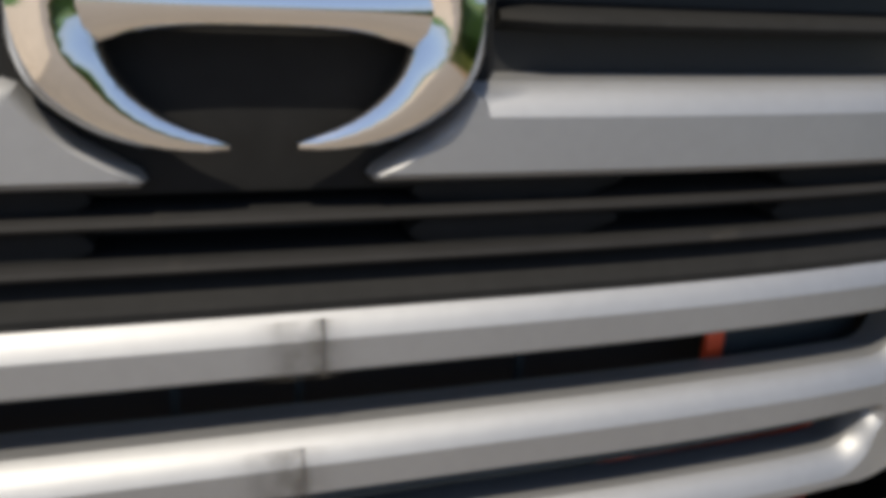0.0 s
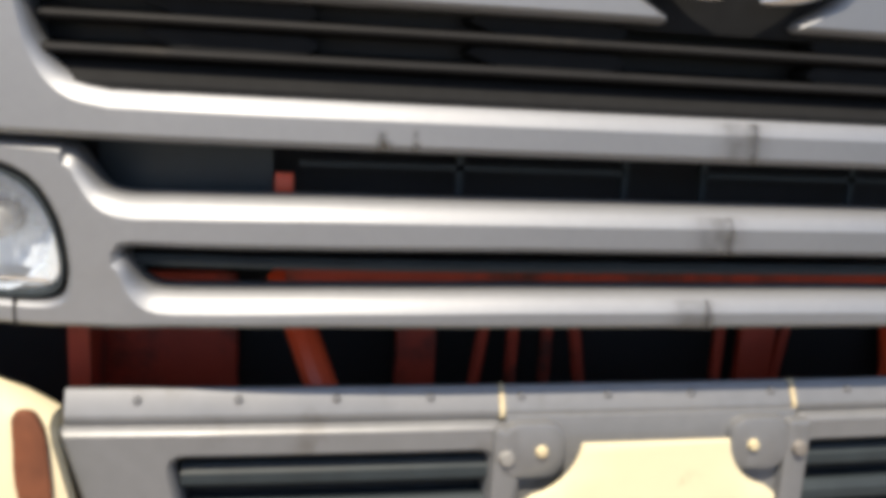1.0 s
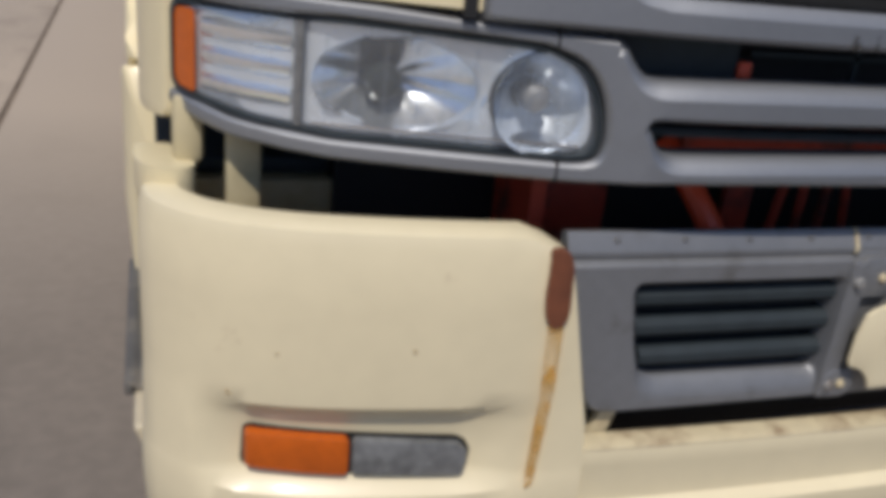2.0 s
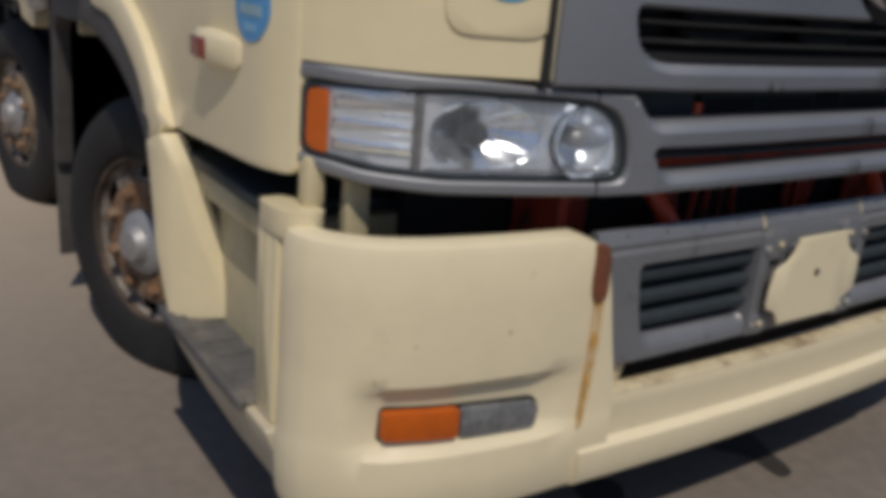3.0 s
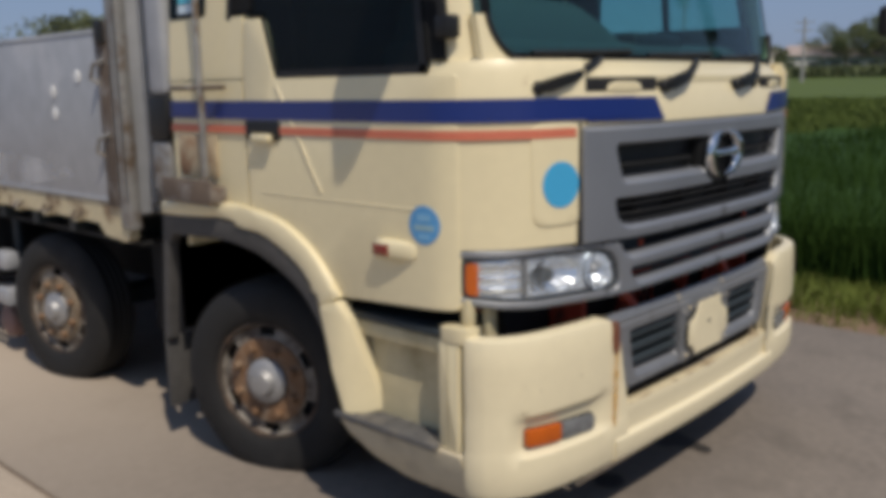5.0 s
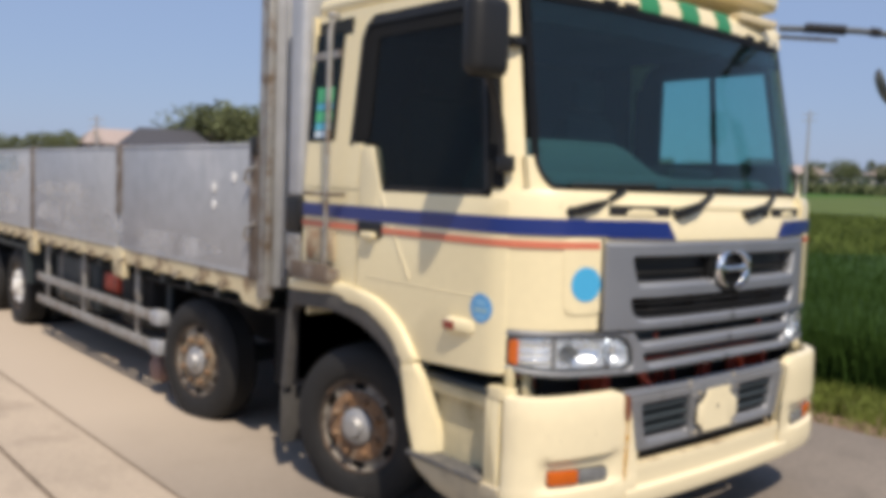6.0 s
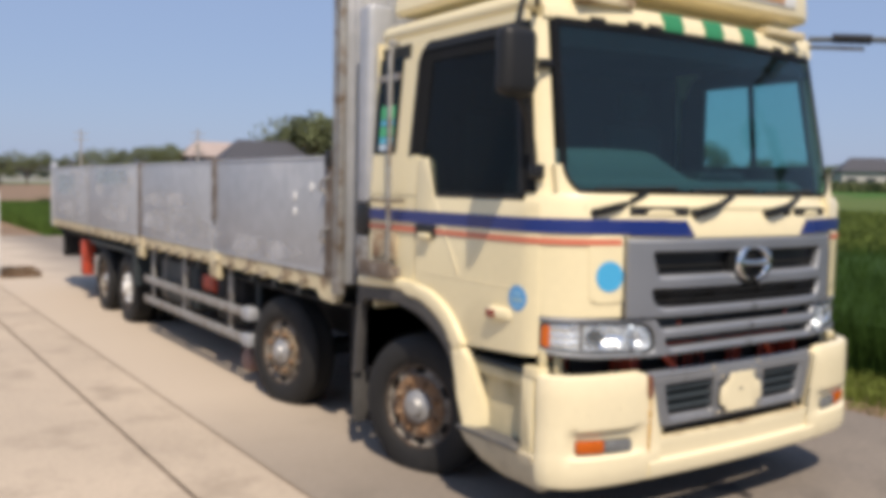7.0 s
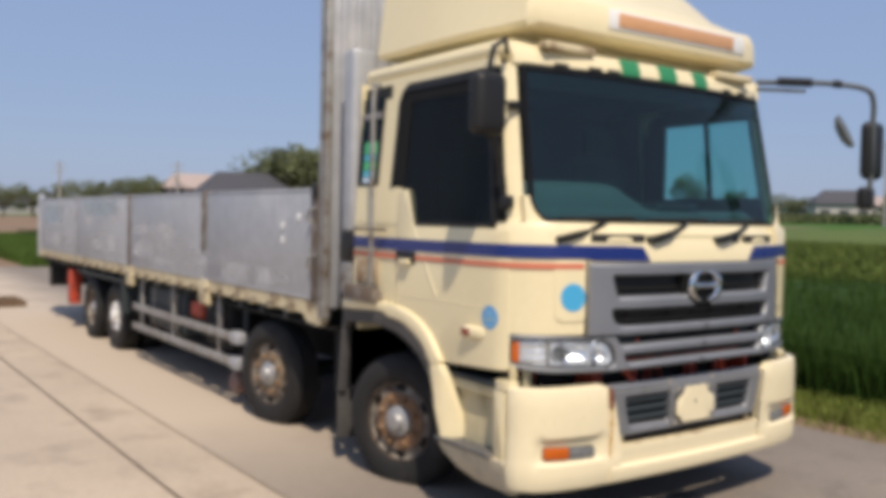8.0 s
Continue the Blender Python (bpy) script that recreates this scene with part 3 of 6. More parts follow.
def binnacle():
    """Curved instrument hood in front of the driver, falling away towards the middle."""
    bm = bmesh.new()
    loops = []
    for k in range(19):
        x = -1.05 + 1.25 * k / 18
        fall = max(0.0, min(1.0, (x + 0.30) / 0.48))
        top = 1.79 + 0.155 * (1 - fall * fall * (3 - 2 * fall)) * (0.86 + 0.14 * math.sin(math.pi * min(1.0, (x + 1.05) / 1.2)))
        loops.append([(x, 0.44, 1.74), (x, 0.46, top - 0.045), (x, 0.52, top - 0.006), (x, 0.60, top), (x, 0.70, top - 0.03), (x, 0.76, 1.74)])
    add_loops(bm, loops)
    return bm


part("instrument_hood", binnacle(), DASH, dash, "curved grey instrument hood", 50)
part("dash_tray", squircle_box(0.10, 0.52, 0.44, 0.66, 1.76, 1.835, 0.03), BLACK, dash, "dark tray on the dashboard")
for sx in (-0.62, 0.62):
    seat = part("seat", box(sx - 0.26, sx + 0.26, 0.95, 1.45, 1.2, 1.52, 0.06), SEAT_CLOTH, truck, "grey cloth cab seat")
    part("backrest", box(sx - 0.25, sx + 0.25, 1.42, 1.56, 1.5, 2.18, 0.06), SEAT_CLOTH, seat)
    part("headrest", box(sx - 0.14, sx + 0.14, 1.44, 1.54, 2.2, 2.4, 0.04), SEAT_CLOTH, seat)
ring = [(-0.62 + 0.22 * math.cos(a), 0.80 - 0.12 * math.sin(a), 1.72 + 0.18 * math.sin(a)) for a in (2 * math.pi * k / 24 for k in range(25))]
part("steering_wheel", tube(ring, 0.016, 8), BLACK, truck, "black steering wheel")
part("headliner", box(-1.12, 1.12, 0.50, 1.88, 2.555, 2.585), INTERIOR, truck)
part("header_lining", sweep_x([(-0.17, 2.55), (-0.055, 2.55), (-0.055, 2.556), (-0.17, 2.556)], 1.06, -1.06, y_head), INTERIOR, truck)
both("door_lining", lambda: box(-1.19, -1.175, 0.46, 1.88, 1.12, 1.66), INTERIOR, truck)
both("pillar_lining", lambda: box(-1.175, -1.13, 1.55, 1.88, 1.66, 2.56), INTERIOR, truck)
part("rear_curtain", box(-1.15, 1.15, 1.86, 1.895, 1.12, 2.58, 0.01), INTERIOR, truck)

# side windows
WIN = soften([(0.43, 1.685), (1.165, 1.685), (1.262, 1.905), (1.475, 1.905), (1.445, 2.44), (1.42, 2.49), (1.365, 2.53), (0.55, 2.53)], 0.02)
part("side_window", plate_side(WIN, x_side, 0.006, -0.012), GLASS_DARK, truck, "dark tinted side window")
part("side_window", mirror_x(plate_side(WIN, x_side, 0.006, -0.012)), GLASS, truck, "teal tinted side window")


def frame_strip(a, b, w=0.02):
    def make():
        (y0, z0), (y1, z1) = a, b
        d = Vector((y1 - y0, z1 - z0)).normalized() * 1
        n = Vector((-d.y, d.x)) * w
        return plate_side([(y0, z0), (y1, z1), (y1 + n.x, z1 + n.y), (y0 + n.x, z0 + n.y)], x_side, 0.02, 0.001)
    return make


for a, b, w in (((0.41, 1.66), (1.18, 1.66), 0.03), ((1.375, 2.55), (0.50, 2.55), 0.05), ((1.275, 1.885), (1.18, 1.66), -0.0001), ((0.41, 1.66), (0.55, 2.55), -0.03), ((1.50, 1.89), (1.468, 2.44), 0.03), ((1.468, 2.44), (1.435, 2.505), 0.03), ((1.435, 2.505), (1.372, 2.55), 0.03)):
    both("window_frame", frame_strip(a, b, w), BLACK, label="black window frame")
part("window_frame", mirror_x(frame_strip((0.905, 1.68), (0.945, 2.53), 0.032)()), BLACK, truck, "black window frame")
# dark visor band along the top and the rear of the offside window
part("window_visor", plate_side(soften([(0.56, 2.43), (1.32, 2.43), (1.345, 1.915), (1.47, 1.915), (1.44, 2.44), (1.36, 2.525), (0.57, 2.525)], 0.02), x_side, 0.004, -0.006), GRILLE_BLACK, truck, "black visor band on the side window")
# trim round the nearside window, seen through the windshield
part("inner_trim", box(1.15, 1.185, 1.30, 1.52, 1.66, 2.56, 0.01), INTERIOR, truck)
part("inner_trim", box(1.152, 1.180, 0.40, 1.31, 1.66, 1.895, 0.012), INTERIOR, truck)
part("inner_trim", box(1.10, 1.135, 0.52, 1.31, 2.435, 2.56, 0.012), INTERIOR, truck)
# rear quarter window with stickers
# near-black plate under the glass stands in for the shaded cab inside
both("quarter_dark_plate", lambda: plate_side(soften([(1.645, 1.915), (1.915, 1.915), (1.915, 2.50), (1.62, 2.50)], 0.02), x_side, 0.008, 0.002), INTERIOR, label="near-black plate painted as the unlit cab behind the quarter window")
quarter = both("quarter_window", lambda: plate_side(soften([(1.650, 1.92), (1.912, 1.92), (1.912, 2.495), (1.627, 2.495)], 0.02), x_side, 0.002, 0.0050), GLASS_DARK, label="narrow rear quarter window")
both("window_bar", lambda: plate_side([(1.63, 2.36), (1.912, 2.36), (1.912, 2.40), (1.63, 2.40)], x_side, 0.004, 0.009), GALV, label="grey bar across the quarter window")
for z0, z1, m in ((2.125, 2.205, STICKER_GREEN), (2.085, 2.12, STICKER_CYAN), (2.02, 2.08, STICKER_GREEN), (1.975, 2.015, STICKER_CYAN), (1.935, 1.97, STICKER_WHITE)):
    part("window_sticker", plate_side([(1.685, z0), (1.835, z0), (1.835, z1), (1.685, z1)], x_side, 0.002, 0.0085), m, quarter[0], "small green and blue safety sticker")

# stripes round the cab
STRIPE = [p for p in FRONT if p[0] <= -0.62]
STRIPE_SIDE = STRIPE + [(-1.229, 0.9), (-1.229, 1.92)]
both("blue_stripe", lambda: plan_sweep([p for p in STRIPE_SIDE], [(0.0055, 1.508), (0.0075, 1.508), (0.0075, 1.580), (0.0055, 1.580)]), BLUE_STRIPE, label="navy blue stripe round the cab")
both("red_stripe", lambda: plan_sweep([p for p in STRIPE_SIDE if p[0] < -0.83], [(0.0055, 1.454), (0.0075, 1.454), (0.0075, 1.484), (0.0055, 1.484)]), RED_STRIPE, label="thin salmon red stripe")
both("blue_stripe", lambda: plate_front([(-0.44, 1.496), (-0.50, 1.576), (-0.82, 1.580), (-0.82, 1.500)], 0.0, 0.0055, y_front), BLUE_STRIPE, label="navy blue stripe on the nose")

# ---------------------------------------------------------------- upper grille
both("panel_gap", lambda: plate_front([(-0.856, 1.096), (-0.841, 1.096), (-0.847, 1.496), (-0.858, 1.496)], -0.02, 0.0075, y_front), BLACK_MATT, label="dark gap beside the grille")
grille = part("grille", plate_front([(-0.70, 1.13), (0.70, 1.13), (0.74, 1.45), (-0.74, 1.45)], -0.075, -0.055, y_front), BLACK, truck, "black radiator grille with silver bars")


def even_faces(ob):
    """Large flat faces keep their own normal next to rolled edges."""
    ob.data.set_sharp_from_angle(angle=radians(21))
    return ob


def lean_back(*args):
    bm = framed_plate(*args)
    for v in bm.verts:
        v.co.y += 0.012 * max(0.0, v.co.z - 1.18)
    return bm


def up_wide(p, m):
    """Rolled edges are widest where they face up, narrow at the bar ends beside the emblem."""
    w = 0.008 + 0.014 * max(0.0, -m.y)
    return min(w, 0.0075) if abs(p[0] - MID) < 0.146 and 1.2 < p[1] < 1.33 else w


def mirrored(half):
    return half + [(-x, z) for x, z in half[::-1]]


def ease(half):
    """Smooth an open outline that starts and ends on straight stretches."""
    return [(float(x), float(z)) for x, z in catmull(half, 3)]


NOSE = [(0.150, 1.304), (0.141, 1.301), (0.128, 1.284), (0.110, 1.268), (0.088, 1.255), (0.075, 1.247), (0.071, 1.241), (0.077, 1.236)]
CORNER = ease([(0.689, 1.223), (0.685, 1.207), (0.678, 1.187), (0.664, 1.166), (0.644, 1.153), (0.612, 1.1475)])


def opening(s):
    slit = soften([(0.40, 1.419), (0.690, 1.419), (0.655, 1.304), (0.40, 1.304)], 0.014)[5:15]
    lower_slit = soften([(0.40, 1.235), (0.690, 1.235), (0.690, 1.223), (0.40, 1.223)], 0.010)[4:10]
    pts = slit + [(0.45, 1.304), (0.30, 1.304), (0.20, 1.304)] + [(x, z) for x, z in NOSE] + lower_slit + CORNER + [(0.45, 1.1475), (0.25, 1.1475), (0.1, 1.1475)]
    if s > 0:
        return [(x + MID if x < 0.165 and z > 1.2 else x, z) for x, z in pts]
    return [(-x + MID if x < 0.165 and z > 1.2 else -x, z) for x, z in pts]


frame_out = mirrored([(0.0, 1.094), (0.30, 1.094), (0.60, 1.094)] + soften([(0.70, 1.094), (0.835, 1.094), (0.842, 1.492), (0.70, 1.492)], 0.012)[5:15] + [(0.60, 1.492), (0.30, 1.492)])
frame_out = [p for i, p in enumerate(frame_out) if i != 0]
even_faces(part("frame", lean_back(frame_out, [opening(1) + opening(-1)[::-1]], 0.009, -0.07, up_wide, y_front), SILVER, grille, "silver-grey grille frame with two bars", 60))
part("emblem_backing", plate_front([(MID + x, z) for x, z in rounded(-0.16, 0.16, 1.228, 1.44, 0.06)], -0.06, -0.012, y_front, 0.004), GRILLE_BLACK, grille)
# slats in the openings: ledges with a thin rounded lip, raised lens-shaped bosses above them
for z, x0, x1 in ((1.345, 0.185, 0.67), (1.345, -0.67, -0.165)):
    part("slat", sweep_x([(-0.06, z + 0.012), (-0.024, z + 0.007), (-0.018, z + 0.003), (-0.016, z - 0.001), (-0.020, z - 0.006), (-0.06, z - 0.012)], x0, x1, y_front, 14, taper=0.03), GRILLE_BLACK, grille)
for z in (1.212, 1.180):
    slat = part("slat", sweep_x([(-0.065, z + 0.010), (-0.010, z + 0.004), (-0.004, z + 0.002), (-0.002, z - 0.001), (-0.005, z - 0.004), (-0.026, z - 0.007), (-0.065, z - 0.008)], -0.68, 0.68, y_front, 26), GRILLE_BLACK, grille)
    part("lip", sweep_x([(-0.008, z + 0.0045), (-0.003, z + 0.0025), (-0.001, z - 0.001), (-0.004, z - 0.0045), (-0.009, z - 0.005)], -0.675, 0.675, y_front, 26), DUSTY, slat)
    for s in (-1, 1):
        for xa, xb in ((0.104, 0.281), (0.425, 0.600)):
            xa, xb = sorted((MID + s * xa, MID + s * xb))
            if s < 0:
                outline = [(xb, z + 0.012), (xb - 0.012, z + 0.004), (xb - 0.06, z + 0.001), (xa + 0.04, z + 0.002), (xa, z + 0.016), (xa + 0.01, z + 0.024), (xb - 0.01, z + 0.024)]
            else:
                outline = [(xa, z + 0.012), (xa + 0.012, z + 0.004), (xa + 0.06, z + 0.001), (xb - 0.04, z + 0.002), (xb, z + 0.016), (xb - 0.01, z + 0.024), (xa + 0.01, z + 0.024)]
            part("boss", plate_front(soften(outline, 0.010), -0.06, -0.016, y_front, 0.003), GRILLE_BLACK, slat)
part("sill_slat", sweep_x([(-0.065, 1.174), (-0.022, 1.170), (-0.003, 1.1495), (-0.003, 1.142), (-0.065, 1.14)], -0.665, 0.665, y_front, 26), GRILLE_BLACK, grille)


def emblem():
    """A chrome oval ring, open at the bottom and the top, with a cross bar."""
    bm = bmesh.new()
    for s in (-1, 1):
        loops = []
        n = 28
        for k in range(n + 1):
            u = k / n
            a = radians(-83 + 166 * u)
            taper = min(1.0, 0.12 + 2.6 * min(u, 1 - u)) if min(u, 1 - u) > 0.02 else 0.10
            cx, cz = s * 0.117 * math.cos(a) ** 0.9 if math.cos(a) > 0 else 0, 0.084 * math.sin(a)
            cx += s * 0.004
            w = 0.025 * taper
            d = Vector((math.cos(a) * s * 0.8, math.sin(a))).normalized()
            ring_pts = []
            for j in range(12):
                b = 2 * math.pi * j / 12
                q = math.cos(b) * w
                ring_pts.append((MID + cx + d.x * q, -0.004 - 0.021 * math.sin(b) * taper, 1.349 + cz + d.y * q))
            loops.append(ring_pts)
        add_loops(bm, loops)
    loops = []
    for k in range(25):
        x = -0.108 + 0.216 * k / 24
        high = 0.0135 + 0.013 * min(1.0, abs(x) / 0.098) ** 3.5
        loops.append([(MID + x, -0.006 - 0.012 * math.sin(b), 1.351 + high * math.cos(b)) for b in (2 * math.pi * j / 12 for j in range(12))])
    add_loops(bm, loops)
    return bm


part("emblem", emblem(), CHROME, grille, "chrome oval emblem", 80)

# ---------------------------------------------------------------- lower grille with the headlight surrounds
lower = part("lower_grille", sweep_x([(-0.07, 0.998), (-0.02, 0.998), (-0.02, 0.993), (-0.07, 0.993)], -0.6, 0.6, y_front, 20), DARK_STEEL, truck, "silver-grey lower grille between the headlights")
part("thin_rail", sweep_x([(-0.05, 0.975), (-0.03, 0.975), (-0.026, 0.969), (-0.03, 0.963), (-0.05, 0.963)], -0.6, 0.6, y_front), DARK_STEEL, lower)


def low_wide(p, m):
    w = 0.008 + 0.013 * max(0.0, -m.y)
    return min(w, 0.007) if abs(p[0]) > 0.66 else w


LOW_TOP = ease([(0.70, 1.088), (0.663, 1.086), (0.648, 1.079), (0.637, 1.062), (0.622, 1.045), (0.600, 1.039), (0.56, 1.040)]) + [(0.40, 1.043), (0.2, 1.044)]
LOW_HALF = [(0.0, 0.907), (0.2, 0.907), (0.40, 0.907), (0.56, 0.904), (0.62, 0.900), (0.69, 0.896), (0.85, 0.897), (1.0, 0.899), (1.12, 0.908), (1.200, 0.928), (1.205, 0.933), (1.205, 0.950),
            (1.200, 0.953), (1.12, 0.936), (1.0, 0.928), (0.85, 0.926)] + ease([(0.70, 0.925), (0.680, 0.927), (0.666, 0.936), (0.662, 0.965), (0.672, 1.012), (0.700, 1.051), (0.75, 1.069)]) + \
           [(0.85, 1.074), (0.99, 1.078), (1.195, 1.074), (1.205, 1.078), (1.205, 1.100), (1.200, 1.104), (0.95, 1.100), (0.80, 1.092)] + LOW_TOP
low_out = LOW_HALF[1:] + [(0.0, 1.044)] + [(-x, z) for x, z in LOW_HALF[::-1]]
GAP_HALF = [(0.0, 0.9485), (0.2, 0.9485), (0.4, 0.946)] + ease([(0.555, 0.942), (0.575, 0.944), (0.590, 0.955), (0.599, 0.972), (0.606, 0.982)]) + [(0.604, 0.986), (0.595, 0.988), (0.4, 0.990), (0.2, 0.992), (0.0, 0.992)]
low_gap = GAP_HALF + [(-x, z) for x, z in GAP_HALF[::-1][1:-1]]
surround = even_faces(part("headlight_surround", framed_plate(low_out, [low_gap], 0.008, -0.05, low_wide, y_low), SILVER, lower, "silver-grey bars and headlight surrounds", 60))
# dirt runs and a crack across the bars
GRIME = make_mat("brown_grime", (0.05, 0.044, 0.036), 0.8, vary=0.4, grain=90, blotch=30)


def see_through(m, scale, low, high):
    """Thin, patchy cover: the surface below shows between the grains."""
    nt = m.node_tree
    n, l = nt.nodes, nt.links
    tc = n.new("ShaderNodeTexCoord")
    nz = n.new("ShaderNodeTexNoise")
    nz.inputs["Scale"].default_value = scale
    nz.inputs["Detail"].default_value = 6
    mr = n.new("ShaderNodeMapRange")
    mr.inputs["From Min"].default_value = 0.35
    mr.inputs["From Max"].default_value = 0.65
    mr.inputs["To Min"].default_value = low
    mr.inputs["To Max"].default_value = high
    l.new(tc.outputs["Object"], nz.inputs["Vector"])
    l.new(nz.outputs["Fac"], mr.inputs["Value"])
    l.new(mr.outputs[0], n["Principled BSDF"].inputs["Alpha"])
    return m




def fade_sideways(m, most):
    """A stain that is densest along its middle line and thins out to both sides."""
    nt = m.node_tree
    n, l = nt.nodes, nt.links
    tc = n.new("ShaderNodeTexCoord")
    sep = n.new("ShaderNodeSeparateXYZ")
    l.new(tc.outputs["Generated"], sep.inputs[0])
    tri = n.new("ShaderNodeMath")
    tri.operation = "PINGPONG"
    tri.inputs[1].default_value = 0.5
    l.new(sep.outputs["X"], tri.inputs[0])
    sq = n.new("ShaderNodeMapRange")
    sq.interpolation_type = "SMOOTHSTEP"
    sq.inputs["From Max"].default_value = 0.5
    l.new(tri.outputs[0], sq.inputs["Value"])
    nz = n.new("ShaderNodeTexNoise")
    nz.inputs["Scale"].default_value = 55
    nz.inputs["Detail"].default_value = 6
    l.new(tc.outputs["Object"], nz.inputs["Vector"])
    mr = n.new("ShaderNodeMapRange")
    mr.inputs["From Min"].default_value = 0.30
    mr.inputs["From Max"].default_value = 0.70
    mr.inputs["To Min"].default_value = 0.2 * most
    mr.inputs["To Max"].default_value = most
    l.new(nz.outputs["Fac"], mr.inputs["Value"])
    mul = n.new("ShaderNodeMath")
    mul.operation = "MULTIPLY"
    l.new(sq.outputs[0], mul.inputs[0])
    l.new(mr.outputs[0], mul.inputs[1])
    l.new(mul.outputs[0], n["Principled BSDF"].inputs["Alpha"])
    return m


fade_sideways(GRIME, 0.36)
CRACK = see_through(make_mat("dark_crack_line", (0.035, 0.03, 0.026), 0.8, vary=0.4, grain=90, blotch=30), 80, 0.05, 0.42)
BARS = {"upper": (1.0955, 1.1255, 1.133, 1.1396, 1.1444, 0.009), "middle": (0.994, 1.023, 1.030, 1.0364, 1.041, 0.008), "lower": (0.909, 0.9275, 0.9347, 0.941, 0.9456, 0.008)}


def bar_mark(bar, x, width, lift, low=0.0, high=1.0):
    """A thin film that follows the face and the rolled top of a bar, from the share low to high of its height."""
    z0, z1, z2, z3, z4, face = BARS[bar]
    pts = [(face, z0), (face, (z0 + z1) / 2), (face, z1), (face - 0.0035, z2), (face - 0.0087, z3), (face - 0.0144, z4)]
    a, b = z0 + (z4 - z0) * low, z0 + (z4 - z0) * high
    pts = [(float(np.interp(min(max(z, a), b), [p[1] for p in pts], [p[0] for p in pts])), min(max(z, a), b)) for d, z in pts]
    bm = bmesh.new()
    rows = []
    for k in range(3):
        xx = x + width * (k / 2 - 0.5)
        rows.append([bm.verts.new((xx, y_front(xx) - d - lift, z)) for d, z in pts])
    for p, q in zip(rows, rows[1:]):
        for i in range(len(pts) - 1):
            if pts[i + 1][1] - pts[i][1] > 1e-5:
                bm.faces.new((p[i], p[i + 1], q[i + 1], q[i]))
    bmesh.ops.delete(bm, geom=[v for v in bm.verts if not v.link_faces], context="VERTS")
    return bm


for bar, x in (("upper", 0.052), ("middle", 0.038), ("lower", 0.022)):
    part("crack", bar_mark(bar, x, 0.0028, 0.0010, 0.0, 0.9), CRACK, lower, "thin dark crack across the bar")
    for k, (dx, w) in enumerate(((-0.001, 0.018), (-0.016, 0.090))):
        part("stain", bar_mark(bar, x + dx, w, 0.0004 + 0.0003 * k, 0.0, 0.88), GRIME, lower, "brown dirt stain on the bar")
for x, w, high in ((-0.352, 0.016, 0.42), (-0.350, 0.024, 0.24), (-0.319, 0.010, 0.48), (-0.318, 0.016, 0.22)):
    for k in range(2):
        part("stain", bar_mark("upper", x, w, 0.0005 + 0.0003 * k, 0.02, high * (1 - 0.15 * k)), GRIME, lower, "brown dirt stain on the bar")
for s in (-1, 1):
    part("seam", plate_front([(s * 0.735, 1.068), (s * 0.738, 1.068), (s * 0.738, 1.094), (s * 0.735, 1.094)], 0.0, 0.0085, y_low), BLACK, surround)
    part("seam", plate_front([(s * 0.715, 0.897), (s * 0.718, 0.897), (s * 0.718, 0.925), (s * 0.715, 0.925)], 0.0, 0.0085, y_low), BLACK, surround)


def lamp_outline(grow=0.0):
    g = grow
    return soften([(-1.185 - g, 1.068 + g), (-1.185 - g, 0.955 - g), (-1.10, 0.940 - g), (-0.99, 0.932 - g), (-0.70, 0.930 - g), (-0.672 + g, 0.938 - g), (-0.667 + g, 0.965), (-0.677 + g, 1.012), (-0.70 + g, 1.046 + g), (-0.75, 1.065 + g), (-0.98, 1.074 + g)], 0.018, 3)


